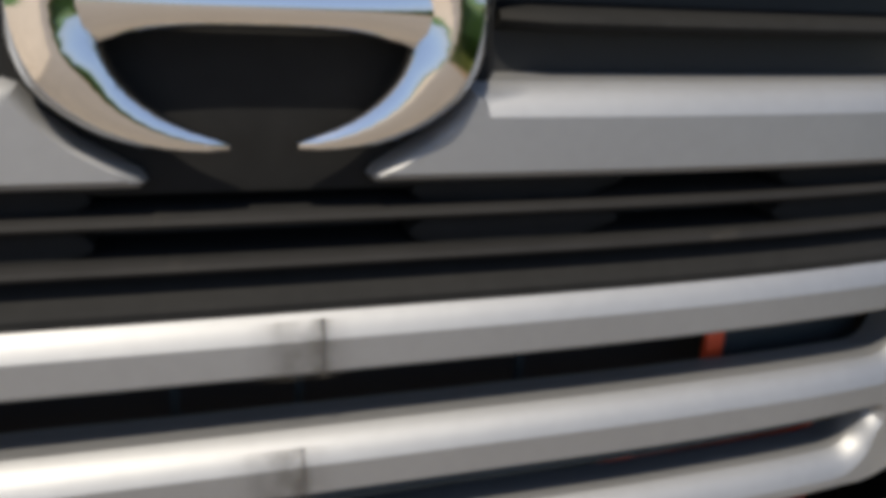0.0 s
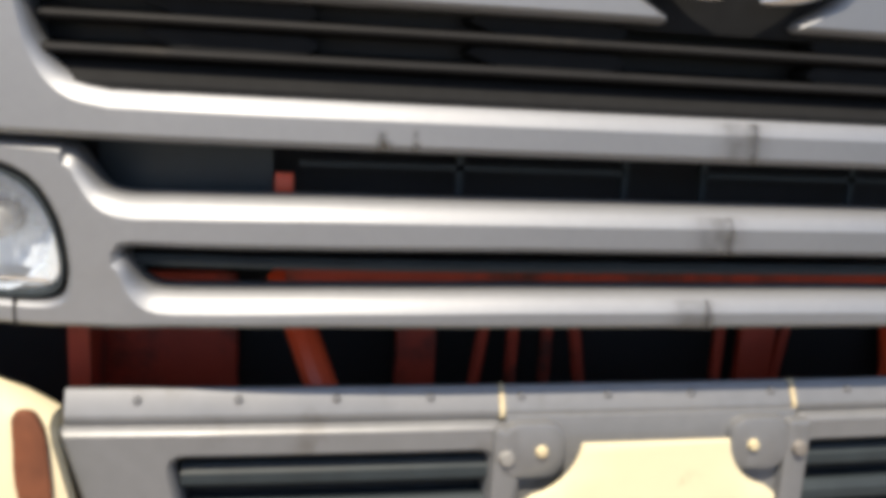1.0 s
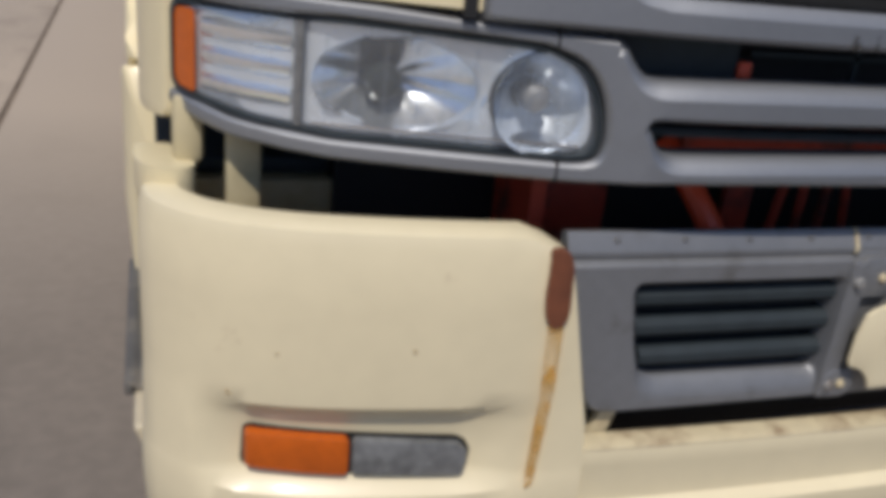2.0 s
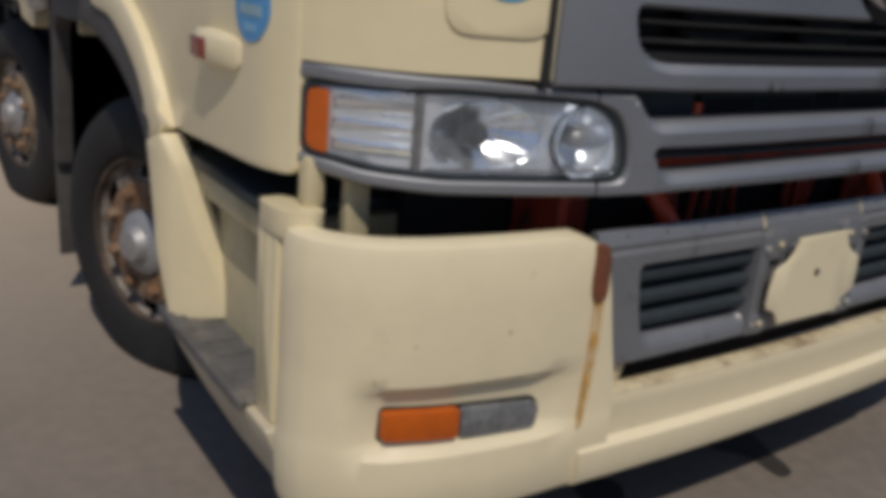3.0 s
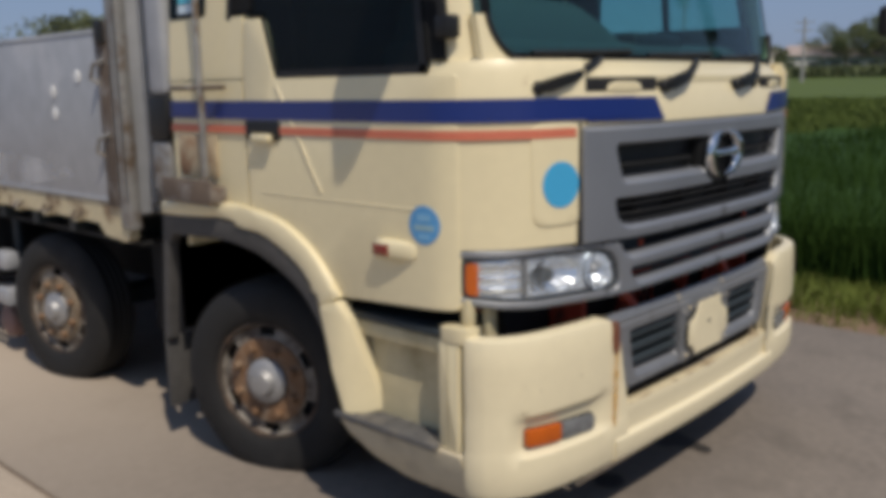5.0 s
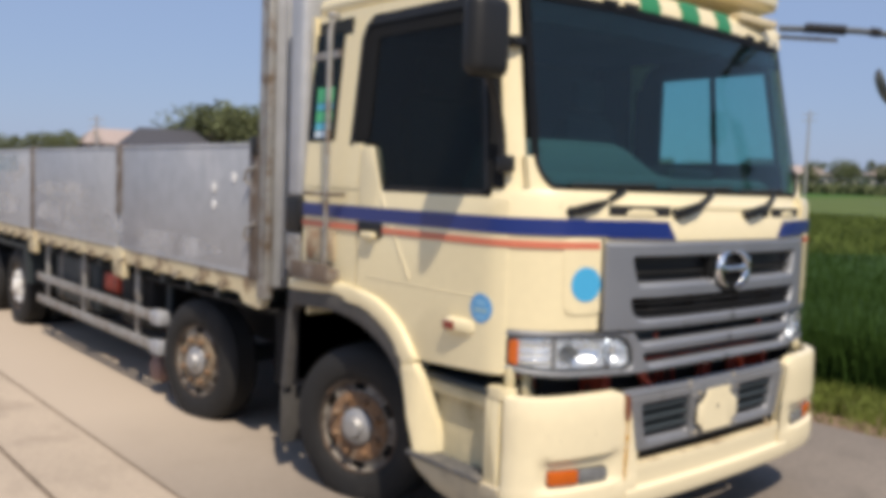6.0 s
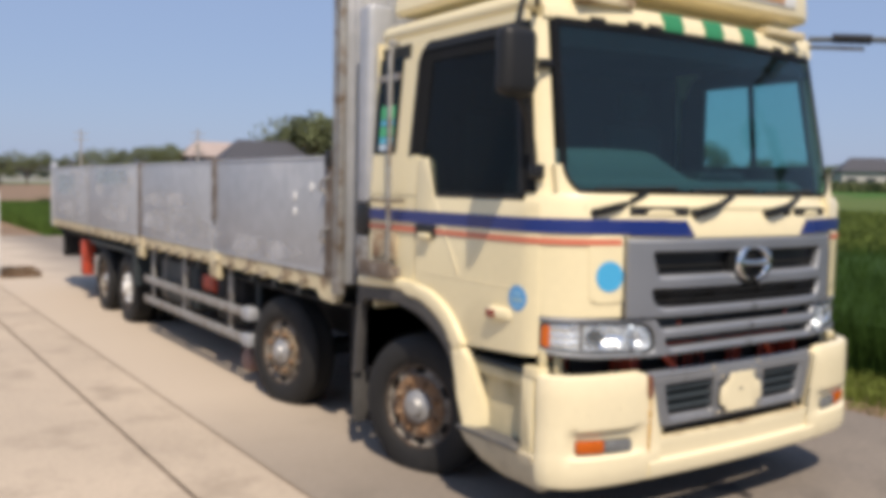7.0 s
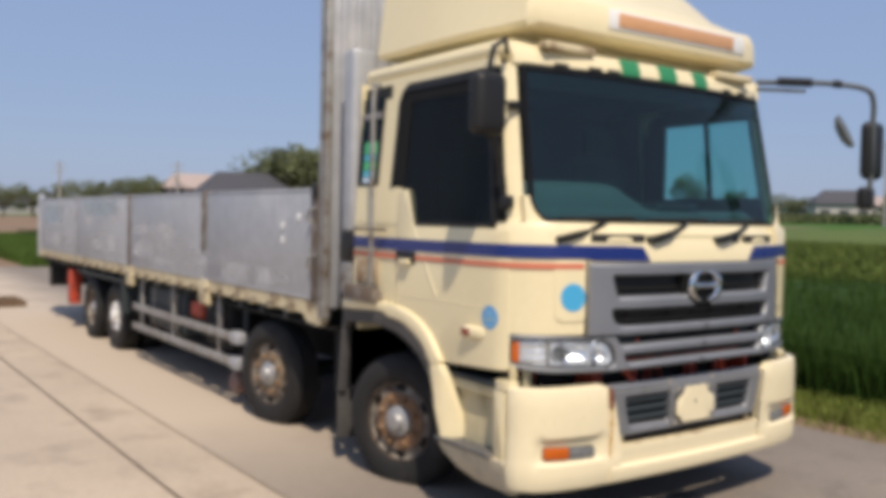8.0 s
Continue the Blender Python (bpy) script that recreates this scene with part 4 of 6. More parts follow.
def make_headlight(flip):
    f = mirror_x if flip else (lambda b: b)
    lamp = part("headlight", f(plate_front(lamp_outline(0.002), -0.085, -0.075, y_lamp)), BLACK_MATT, truck, "clear rectangular headlight with an amber end")
    # rim
    out, inn = lamp_outline(0.003), lamp_outline(-0.001)
    bm = bmesh.new()
    rows = []
    for lp, d in ((out, -0.06), (out, 0.004), (inn, 0.004), (inn, -0.06)):
        rows.append([bm.verts.new((x, -d, z)) for x, z in lp])
    k = len(out)
    for a, b in zip(rows, rows[1:]):
        for i in range(k):
            bm.faces.new((a[i], a[(i + 1) % k], b[(i + 1) % k], b[i]))
    for v in bm.verts:
        v.co.y += y_lamp(v.co.x)
    part("lamp_rim", f(bm), DARK_STEEL, lamp, "dark headlight rim")
    # reflector: back plate, one round bowl and one wide fluted bowl
    ring_a = [(-0.742 + 0.060 * math.cos(a), 0.995 + 0.060 * math.sin(a)) for a in (2 * math.pi * k / 28 for k in range(28))]
    ring_b = [(-0.915 + 0.098 * math.cos(a), 1.002 + 0.056 * math.sin(a)) for a in (2 * math.pi * k / 32 for k in range(32))]
    part("reflector", f(framed_plate(lamp_outline(-0.0015), [ring_a, ring_b], -0.014, -0.03, lambda p, m: 0.003, y_lamp)), REFLECTOR_PLATE, lamp, "bright silver reflector")
    bm = lathe([(0.066, 0.0), (0.062, -0.012), (0.056, -0.03), (0.04, -0.05), (0.02, -0.062), (0.008, -0.064)], (-0.742, y_lamp(-0.742) + 0.002, 0.995), "y", 32)
    part("reflector_bowl", f(bm), REFLECTOR_PLATE, lamp, "round bright reflector bowl")
    bm = lathe([(0.0, -0.012), (0.012, -0.014), (0.018, -0.022), (0.018, -0.06)], (-0.742, y_lamp(-0.742), 0.998), "y", 18)
    part("bulb_cap", f(bm), HUB_SILVER, lamp)
    bm = bmesh.new()
    rows = []
    for r in (1.0, 0.85, 0.65, 0.42, 0.2, 0.06):
        row = []
        for k in range(40):
            a = 2 * math.pi * k / 40
            flute = 0.004 * math.sin(8 * a)
            x = -0.915 + 0.108 * r * math.cos(a)
            row.append(bm.verts.new((x, y_lamp(-0.915) + (x + 0.915) * -0.26 + 0.012 + 0.055 * (1 - r * r) + flute * r, 1.002 + 0.060 * r * math.sin(a))))
        rows.append(row)
    for a, b in zip(rows, rows[1:]):
        for k in range(40):
            bm.faces.new((a[k], a[(k + 1) % 40], b[(k + 1) % 40], b[k]))
    part("reflector_bowl", f(bm), REFLECTOR, lamp, "wide fluted reflector bowl")
    bm = lathe([(0.0, -0.015), (0.020, -0.018), (0.026, -0.03), (0.022, -0.07)], (-0.93, y_lamp(-0.93), 1.0), "y", 18)
    part("bulb_cap", f(bm), DARK_STEEL, lamp)
    part("lower_reflector", f(sweep_x([(-0.066, 0.952), (-0.012, 0.944), (-0.012, 0.940), (-0.066, 0.940)], -1.02, -0.685, y_lamp, 10)), CHROME, lamp)
    for k in range(9):
        x = -1.005 + 0.036 * k
        part("lens_flute", f(tube([(x, y_lamp(x) + 0.009, 0.955), (x, y_lamp(x) + 0.009, 1.055)], 0.0022, 6)), CLEAR_LENS, lamp)
    part("divider", f(sweep_x([(-0.07, 1.07), (0.0, 1.07), (0.0, 0.938), (-0.07, 0.938)], -1.043, -1.034, y_lamp, 2)), SMOKE_LENS, lamp)
    for z0, z1, dd in ((0.955, 0.985, -0.004), (0.99, 1.02, -0.006), (1.025, 1.058, -0.004)):
        part("corner_reflector", f(sweep_x([(-0.02, z1), (dd, (z0 + z1) / 2 + 0.006), (dd - 0.004, (z0 + z1) / 2 - 0.006), (-0.02, z0)], -1.15, -1.047, y_lamp, 6)), REFLECTOR, lamp)
    part("amber_end", f(plate_front(soften([(-1.188, 0.958), (-1.158, 0.952), (-1.158, 1.062), (-1.188, 1.062)], 0.008), -0.05, 0.001, y_lamp, 0.003)), ORANGE, lamp, "amber turn signal lens")
    bm = plate_front(lamp_outline(-0.004), -0.006, 0.0, y_lamp)
    lens = part("lens", f(bm), CLEAR_LENS, lamp, "clear headlight lens")
    lens.visible_shadow = False
    return lamp


make_headlight(False)
make_headlight(True)
# dark backing behind the bars and red tabs
part("radiator_core", box(-0.95, 0.95, 0.33, 0.36, 0.50, 1.09), BLACK_MATT, truck)
for sx in (-1, 1):
    part("mesh_frame", box(0.05 * sx - 0.004, 0.05 * sx + 0.004, 0.100, 0.106, 1.015, 1.10), DARK_STEEL, lower)
    part("mesh_frame", box(0.25 * sx - 0.004, 0.25 * sx + 0.004, 0.100, 0.106, 1.015, 1.10), DARK_STEEL, lower)
    part("mesh_frame", box(0.05 * sx if sx > 0 else -0.43, 0.43 if sx > 0 else -0.05, 0.100, 0.106, 1.066, 1.073), DARK_STEEL, lower)
    part("side_blank", plate_front([(0.458 * sx, 1.0), (0.64 * sx, 1.0), (0.64 * sx, 1.10), (0.458 * sx, 1.10)], -0.08, -0.075, y_front), DARK_STEEL, lower)
    part("red_tab", box(0.446 * sx - 0.010, 0.446 * sx + 0.010, 0.086, 0.094, 1.010, 1.060, 0.002), RED_BRIGHT, lower)
part("upper_blank", box(-0.66, 0.66, 0.135, 0.14, 0.985, 1.105), BLACK_MATT, lower)
part("red_rail", box(-0.44, 0.62, 0.20, 0.23, 0.895, 0.935), RED, truck, "red steel rail behind the grille")

# ---------------------------------------------------------------- red chassis front seen in the gap
part("cross_member", box(-0.75, 0.75, 0.16, 0.30, 0.665, 0.700, 0.008), RED, truck, "red chassis cross member")
for sx in (-1, 1):
    part("stay_bar", tube([(sx * 0.445, 0.24, 0.91), (sx * 0.40, 0.15, 0.80), (sx * 0.375, 0.12, 0.74)], 0.020), RED_BRIGHT, truck, "red diagonal stay bar, lightened as if sunlit")
    part("bracket_plate", box(min(sx * 0.50, sx * 0.68), max(sx * 0.50, sx * 0.68), 0.29, 0.31, 0.60, 0.90, 0.01), RED, truck)
    part("bracket_plate", box(sx * 0.68 - 0.012, sx * 0.68 + 0.012, 0.18, 0.32, 0.58, 0.90), RED, truck)
    part("bracket_plate", box(sx * 0.26 - 0.028, sx * 0.26 + 0.028, 0.27, 0.29, 0.60, 0.92, 0.004), RED, truck)
for x, lean in ((-0.17, 0.02), (-0.12, 0.0), (-0.07, 0.0), (-0.02, -0.025), (0.20, 0.0), (0.30, 0.02)):
    part("brace", tube([(x - lean, 0.28, 0.62), (x + lean, 0.28, 0.92)], 0.009, 8), RED, truck, "thin red brace")

part("stay_foot", box(0.30, 0.46, 0.115, 0.15, 0.765, 0.785, 0.004), RED_BRIGHT, truck, "red bracket foot, lightened as if sunlit")

# ---------------------------------------------------------------- bumper
BUMP = catmull([(-0.685, 0.036), (-0.85, 0.052), (-1.0, 0.076), (-1.10, 0.105), (-1.17, 0.145), (-1.212, 0.190), (-1.228, 0.222), (-1.234, 0.250), (-1.234, 0.268)], 5)
full = [(-0.05, 0.832), (-0.022, 0.832), (-0.006, 0.825), (0.0, 0.808), (0.002, 0.72), (0.0, 0.60), (0.0, 0.575), (0.001, 0.555), (0.002, 0.535), (0.003, 0.46), (0.004, 0.445), (0.006, 0.43), (0.006, 0.38), (0.003, 0.32), (-0.006, 0.292), (-0.02, 0.285), (-0.05, 0.285)]
pocket = [(-0.05, 0.832), (-0.022, 0.832), (-0.006, 0.825), (0.0, 0.808), (0.004, 0.72), (0.006, 0.60), (0.004, 0.572), (-0.014, 0.555), (-0.024, 0.535), (-0.026, 0.46), (-0.02, 0.445), (0.006, 0.425), (0.010, 0.38), (0.006, 0.32), (-0.004, 0.292), (-0.02, 0.285), (-0.05, 0.285)]


def bump_corner():
    w = [float(np.interp(-x, [0.66, 0.74, 0.80, 1.10, 1.17], [0, 0, 1, 1, 0])) if y < 0.2 else 0.0 for x, y in BUMP]
    bm = plan_sweep(BUMP, full, weights=w, alt=pocket)
    for v in bm.verts:
        if v.co.z > 0.80 and v.co.x > -0.735:
            v.co.z -= 0.03 * (v.co.x + 0.735) / 0.05
    for v in bm.verts:
        if v.co.x > -0.80:
            v.co.x += 0.24 * max(0.0, 0.80 - max(v.co.z, 0.50)) * (v.co.x + 0.80) / 0.115
    return bm


bumper = part("bumper", box(-1.15, 1.15, 0.18, 0.24, 0.40, 0.70, 0.01), BLACK_MATT, truck, "cream front bumper with a low lip")
both("bumper_corner", bump_corner, BUMPER_CREAM, bumper, "cream bumper corner")
lip = [(-0.040, 0.488), (-0.016, 0.488), (-0.007, 0.484), (-0.004, 0.474), (-0.007, 0.45), (-0.010, 0.40), (-0.010, 0.385), (0.008, 0.37), (0.010, 0.325), (0.0, 0.295), (-0.02, 0.285), (-0.040, 0.285)]


def y_lip(x):
    return 0.012 + 0.05 * x * x


part("bumper_lip", sweep_x(lip, -0.69, 0.69, y_lip), BUMPER_CREAM, bumper, "cream lower bumper lip with rust marks")


part("lip_edge", sweep_x([(-0.041, 0.4895), (-0.016, 0.4895), (-0.006, 0.4855), (-0.0045, 0.482), (-0.008, 0.480), (-0.041, 0.486)], -0.66, 0.66, y_lip), CREAM_WORN, bumper, "rust-stained edge of the lip")


def y_bump(x):
    return float(np.interp(abs(x), [-p[0] for p in BUMP if p[1] < 0.3], [p[1] for p in BUMP if p[1] < 0.3]))


for flip in (False, True):
    f = mirror_x if flip else (lambda b: b)
    ind = part("turn_signal", f(plate_front(soften([(-1.108, 0.455), (-0.79, 0.440), (-0.785, 0.49), (-0.80, 0.51), (-1.105, 0.524)], 0.012), -0.034, -0.020, y_bump)), BLACK, truck, "amber and clear bumper lamp")
    part("amber_lens", f(plate_front(soften([(-1.103, 0.459), (-0.962, 0.452), (-0.962, 0.515), (-1.103, 0.520)], 0.010), -0.022, -0.006, y_bump, 0.004)), ORANGE, ind, "amber lens")
    part("clear_lens", f(plate_front(soften([(-0.957, 0.452), (-0.795, 0.446), (-0.79, 0.487), (-0.803, 0.504), (-0.957, 0.513)], 0.010), -0.022, -0.008, y_bump, 0.004)), SMOKE_LENS, ind, "cloudy clear lens")

# rust marks and runs on the offside corner
RUST_SPOT = see_through(make_mat("rust_spot", (0.60, 0.44, 0.24), 0.8, vary=0.2, grain=80), 120, 0.15, 0.5)
part("rust_patch", plate_front(soften([(-0.717, 0.814), (-0.695, 0.815), (-0.684, 0.79), (-0.680, 0.72), (-0.684, 0.703), (-0.700, 0.694), (-0.713, 0.712), (-0.717, 0.745), (-0.716, 0.775)], 0.010), -0.004, 0.008, y_bump, 0.001), RUST_DARK, bumper, "brown rust patch")
part("rust_run", plate_front([(-0.706, 0.70), (-0.686, 0.70), (-0.684, 0.60), (-0.694, 0.44), (-0.704, 0.43), (-0.700, 0.58)], -0.002, 0.0075, y_bump), see_through(make_mat("orange_rust_run", (0.72, 0.38, 0.05), 0.6, vary=0.2), 35, 0.14, 0.52), bumper, "orange rust run")

for x, z, r in ((-0.888, 0.663, 0.004), (-1.066, 0.652, 0.0035), (-1.127, 0.585, 0.004)):
    part("rust_speck", plate_front([(x + r * math.cos(a) * 0.8, z + r * math.sin(a)) for a in (2 * math.pi * k / 10 for k in range(10))], 0.0, 0.0065 if 0.56 < z < 0.8 else 0.012, y_bump), RUST_SPOT, bumper, "small rust speck")

# centre panel with vents and the plate carrier
centre = part("bumper_panel", plate_front([(-0.60, 0.50), (0.60, 0.50), (0.66, 0.80), (-0.66, 0.80)], -0.06, -0.04, y_panel), BLACK_MATT, truck, "weathered grey centre panel of the bumper")
part("top_ledge", sweep_x([(-0.034, 0.815), (-0.021, 0.819), (-0.018, 0.818), (-0.005, 0.794), (-0.004, 0.790), (-0.006, 0.784), (-0.034, 0.784)], -0.675, 0.675, y_panel), PANEL_GREY, centre, "grey top ledge")


def vent_wide(p, m):
    return 0.008 + 0.022 * max(0.0, -m.y) ** 2 if p[1] < 0.70 else 0.008


def vent_frame():
    out = soften([(-0.685, 0.782), (-0.19, 0.782), (-0.19, 0.530), (-0.57, 0.528), (-0.60, 0.533), (-0.618, 0.550)], 0.012)
    hole = soften([(-0.563, 0.742), (-0.545, 0.65), (-0.528, 0.596), (-0.505, 0.582), (-0.205, 0.579), (-0.205, 0.742)], 0.014)
    return framed_plate(out, [hole], 0.005, -0.05, vent_wide, y_panel)


for ob in both("vent_frame", vent_frame, PANEL_GREY, centre, "grey vent frame"):
    even_faces(ob)
for sx in (-1, 1):
    for z, x0 in ((0.714, 0.555), (0.664, 0.546), (0.614, 0.53)):
        part("vent_slat", sweep_x([(-0.045, z + 0.018), (-0.016, z + 0.017), (-0.006, z + 0.008), (-0.006, z - 0.004), (-0.014, z - 0.012), (-0.045, z - 0.014)], sx * x0, sx * 0.19, y_panel, 8), DARK_STEEL, centre)
part("carrier", plate_front([(-0.188, 0.53), (0.188, 0.53), (0.188, 0.788), (-0.188, 0.788)], -0.045, 0.0, y_panel, 0.004), PANEL_GREY, centre, "grey number plate carrier")
def arc(cx, cz, r, a0, a1, n=7):
    return [(cx + r * math.cos(radians(a0 + (a1 - a0) * k / n)), cz + r * math.sin(radians(a0 + (a1 - a0) * k / n))) for k in range(n + 1)]


PL = arc(-0.162, 0.772, 0.070, -5, -78) + [(-0.160, 0.694), (-0.168, 0.66), (-0.170, 0.615)] + arc(-0.168, 0.550, 0.054, 86, 12)
PL = PL + [(-x, z) for x, z in PL[::-1]]
plate = part("plate_blank", plate_front([(x - 0.012, z) for x, z in PL], 0.030, 0.036, y_panel, 0.002), BUMPER_CREAM, centre, "blank cream number plate backing")
part("plate_hole", lathe([(0.0, 0.0375), (0.009, 0.0375), (0.010, 0.032)], (-0.016, y_panel(0), 0.675), "y", 16), BLACK_MATT, plate)
part("plate_arm", box(-0.15, 0.13, 0.022, 0.05, 0.60, 0.62), PANEL_GREY, centre)
part("plate_arm", box(-0.10, 0.08, 0.022, 0.05, 0.72, 0.74), PANEL_GREY, centre)
for sx in (-1, 1):
    for z0, z1, xi, xo in ((0.715, 0.784, 0.105, 0.185), (0.536, 0.590, 0.125, 0.190)):
        cx = -0.012
        tab = part("bolt_tab", plate_front(rounded(min(cx + sx * xi, cx + sx * xo), max(cx + sx * xi, cx + sx * xo), z0, z1, 0.024), -0.01, 0.016, y_panel, 0.005), PANEL_GREY, centre, "grey corner tab of the plate carrier")
        part("bolt", lathe([(0.0, 0.022), (0.006, 0.021), (0.008, 0.016), (0.008, 0.01)], (cx + sx * (xi + 0.030), y_panel(xi), (z0 + z1) / 2), "y", 10), CREAM_WORN, tab)
    for z in (0.742, 0.560):
        part("bolt", lathe([(0.0, 0.022), (0.008, 0.021), (0.011, 0.014), (0.011, 0.0)], (sx * 0.188, y_panel(0.188), z), "y", 10), GALV, centre)
for s in (-1, 1):
    part("lip_bracket", plate_front([(s * 0.560, 0.470), (s * 0.592, 0.470), (s * 0.568, 0.535), (s * 0.540, 0.535)], -0.03, -0.015, y_panel, 0.003), CREAM_WORN, bumper, "cream bracket under the centre panel")
    part("side_post", plate_front(soften([(s * 0.170, 0.535), (s * 0.204, 0.535), (s * 0.204, 0.778), (s * 0.170, 0.778)], 0.008), -0.02, 0.014, y_panel, 0.006), PANEL_GREY, centre, "grey upright beside the vent")
for x in (-0.192, 0.185):
    part("ledge_joint", sweep_x([(-0.033, 0.815), (-0.020, 0.821), (-0.016, 0.819), (-0.003, 0.795), (-0.002, 0.790), (-0.004, 0.784), (-0.033, 0.784)], x - 0.003, x + 0.003, y_panel, 2), CREAM_WORN, centre, "pale joint in the ledge")
for k in range(12):
    x = -0.60 + k * 0.108
    part("screw", lathe([(0.0, 0.004), (0.005, 0.003), (0.006, -0.004)], (x, y_panel(x) + 0.0125, 0.807), "y", 8), PANEL_GREY, centre)

# ---------------------------------------------------------------- side: fender, step, lamp, handle
ARCH_IN = catmull([(1.97, 1.0), (1.64, 1.015), (1.45, 1.005), (1.27, 0.965), (1.08, 0.875), (0.97, 0.76), (0.905, 0.64), (0.865, 0.50), (0.845, 0.42)], 3)
CREAM_OUT = catmull([(2.03, 1.14), (1.62, 1.17), (1.42, 1.165), (1.20, 1.135), (1.04, 1.065), (0.935, 0.98), (0.85, 0.88)], 3)
CREAM_IN = catmull([(2.03, 1.085), (1.62, 1.105), (1.45, 1.09), (1.25, 1.05), (1.08, 0.97), (0.995, 0.89), (0.94, 0.82)], 3)


def x_fender(z):
    return 1.248


both("fender", lambda: plate_side(CREAM_OUT + CREAM_IN[::-1], x_fender, 0.16, 0.012, 0.02), CREAM, label="cream wheel arch fender")
both("arch_liner", lambda: plate_side(CREAM_IN + [(0.885, 0.66), (0.84, 0.52), (0.815, 0.42)] + ARCH_IN[::-1], x_fender, 0.25, 0.004, 0.008), ARCH_DUST, label="dusty black wheel arch edge")
def fender_foot():
    """Lower fender piece: outer edge at the arch, front edge tucked in towards the step."""
    bm = plate_side(soften([(0.945, 0.835), (0.85, 0.868), (0.81, 0.80), (0.762, 0.60), (0.728, 0.475), (0.738, 0.450), (0.835, 0.43), (0.885, 0.62)], 0.012), lambda z: 0.0, 0.05, 0.0, 0.008)
    for y in (0.75, 0.79, 0.83, 0.87):
        bmesh.ops.bisect_plane(bm, geom=bm.verts[:] + bm.edges[:] + bm.faces[:], plane_co=(0, y, 0), plane_no=(0, 1, 0), dist=1e-5)
    for v in bm.verts:
        t = max(0.0, min(1.0, (v.co.y - 0.72) / 0.16))
        v.co.x -= 1.12 + 0.15 * (1 - (1 - t) ** 2)
    return bm


both("fender_foot", fender_foot, CREAM, label="cream lower fender piece")
both("arch_post", lambda: plate_side(soften([(2.05, 0.50), (2.10, 0.50), (2.06, 0.80), (2.03, 1.08), (1.92, 1.06), (1.95, 1.0), (2.0, 0.95)], 0.01), lambda z: 1.25, 0.05, 0.0, 0.006), ARCH_DUST, label="dark grey fender bracket")
both("mud_flap", lambda: box(-1.25, -1.085, 2.08, 2.095, 0.165, 0.50, 0.005), ARCH_DUST, label="black rubber mud flap")
step = part("cab_step", box(-1.155, -0.95, 0.36, 0.90, 0.30, 0.80), STEP_CREAM, truck, "dirty cream cab entry step")
part("cab_step", mirror_x(box(-1.155, -0.95, 0.36, 0.90, 0.30, 0.80)), STEP_CREAM, truck, "dirty cream cab entry step")
both("upper_tread", lambda: box(-1.210, -0.95, 0.385, 0.87, 0.802, 0.830, 0.006), DARK_STEEL, step, "dark upper step tread")
both("shelf_edge", lambda: box(-1.196, -1.15, 0.39, 0.865, 0.735, 0.800, 0.016), STEP_CREAM, step, "cream ledge under the upper tread")
both("lower_tread", lambda: box(-1.262, -0.98, 0.375, 0.88, 0.430, 0.446, 0.005), TREAD, step, "scuffed grey lower step tread")
for k in range(6):
    y = 0.42 + 0.075 * k
    both("tread_rib", lambda: box(-1.235, -1.13, y, y + 0.012, 0.445, 0.4495, 0.0015), TREAD, step)
both("nosing", lambda: box(-1.268, -1.245, 0.375, 0.885, 0.424, 0.450, 0.006), TREAD, step, "grey steel step nosing")


def skirt():
    return plate_side(soften([(0.276, 0.432), (0.885, 0.432), (0.845, 0.36), (0.74, 0.285), (0.58, 0.245), (0.276, 0.238)], 0.012), lambda z: 1.256 - 0.075 * max(0, (0.44 - z) / 0.2) ** 1.2, 0.05, 0.0, 0.008)


both("skirt", skirt, CREAM_DUSTY, step, "cream step skirt")
def post_ear():
    """Rounded tongue that joins the post to the cab under the headlight."""
    outline = soften([(-1.2395, 0.372), (-1.2395, 0.300), (-1.228, 0.270), (-1.204, 0.250), (-1.170, 0.250), (-1.156, 0.270), (-1.168, 0.300), (-1.184, 0.372)], 0.018)
    bm = bmesh.new()
    f = bm.faces.new([bm.verts.new((x, y, 0.800)) for x, y in outline])
    r = bmesh.ops.extrude_face_region(bm, geom=[f])
    for v in [g for g in r["geom"] if isinstance(g, bmesh.types.BMVert)]:
        v.co.z = 0.854
    return edge_bevel(bm, 0.010, 3, 60)


both("front_post", lambda: plate_side(soften([(0.292, 0.43), (0.384, 0.43), (0.384, 0.800), (0.376, 0.808), (0.292, 0.808)], 0.010), lambda z: 1.236, 0.045, 0.0, 0.012), CREAM, step, "cream post in front of the step")
both("post_groove", lambda: box(-1.2375, -1.230, 0.336, 0.341, 0.45, 0.80), STEP_CREAM, step)
both("post_ear", post_ear, CREAM, step, "rounded cream tongue on top of the post")
# darker step cream here paints in the shade that falls on the strut
both("ear_riser", lambda: box(-1.188, -1.146, 0.285, 0.325, 0.846, 0.945, 0.014), STEP_CREAM, step, "cream strut up to the headlight, painted dim for shade")
both("post_return", lambda: box(-1.20, -1.15, 0.372, 0.386, 0.44, 0.80, 0.004), STEP_CREAM, step)
both("corner_bracket", lambda: box(-1.118, -1.070, 0.262, 0.29, 0.70, 0.92, 0.006), STEP_CREAM, truck)
# added black sheet: keeps lit cream out of the shaded nearside gap
part("dark_closing", box(0.90, 0.915, 0.16, 0.60, 0.45, 0.98, 0.004), BLACK_MATT, truck, "black sheet added to darken the gap behind the nearside bumper")
WELL = [(2.0, 0.55), (2.0, 0.98), (1.62, 1.03), (1.43, 1.0), (1.27, 0.97), (1.14, 0.905), (1.04, 0.80), (0.95, 0.66), (0.90, 0.50)]


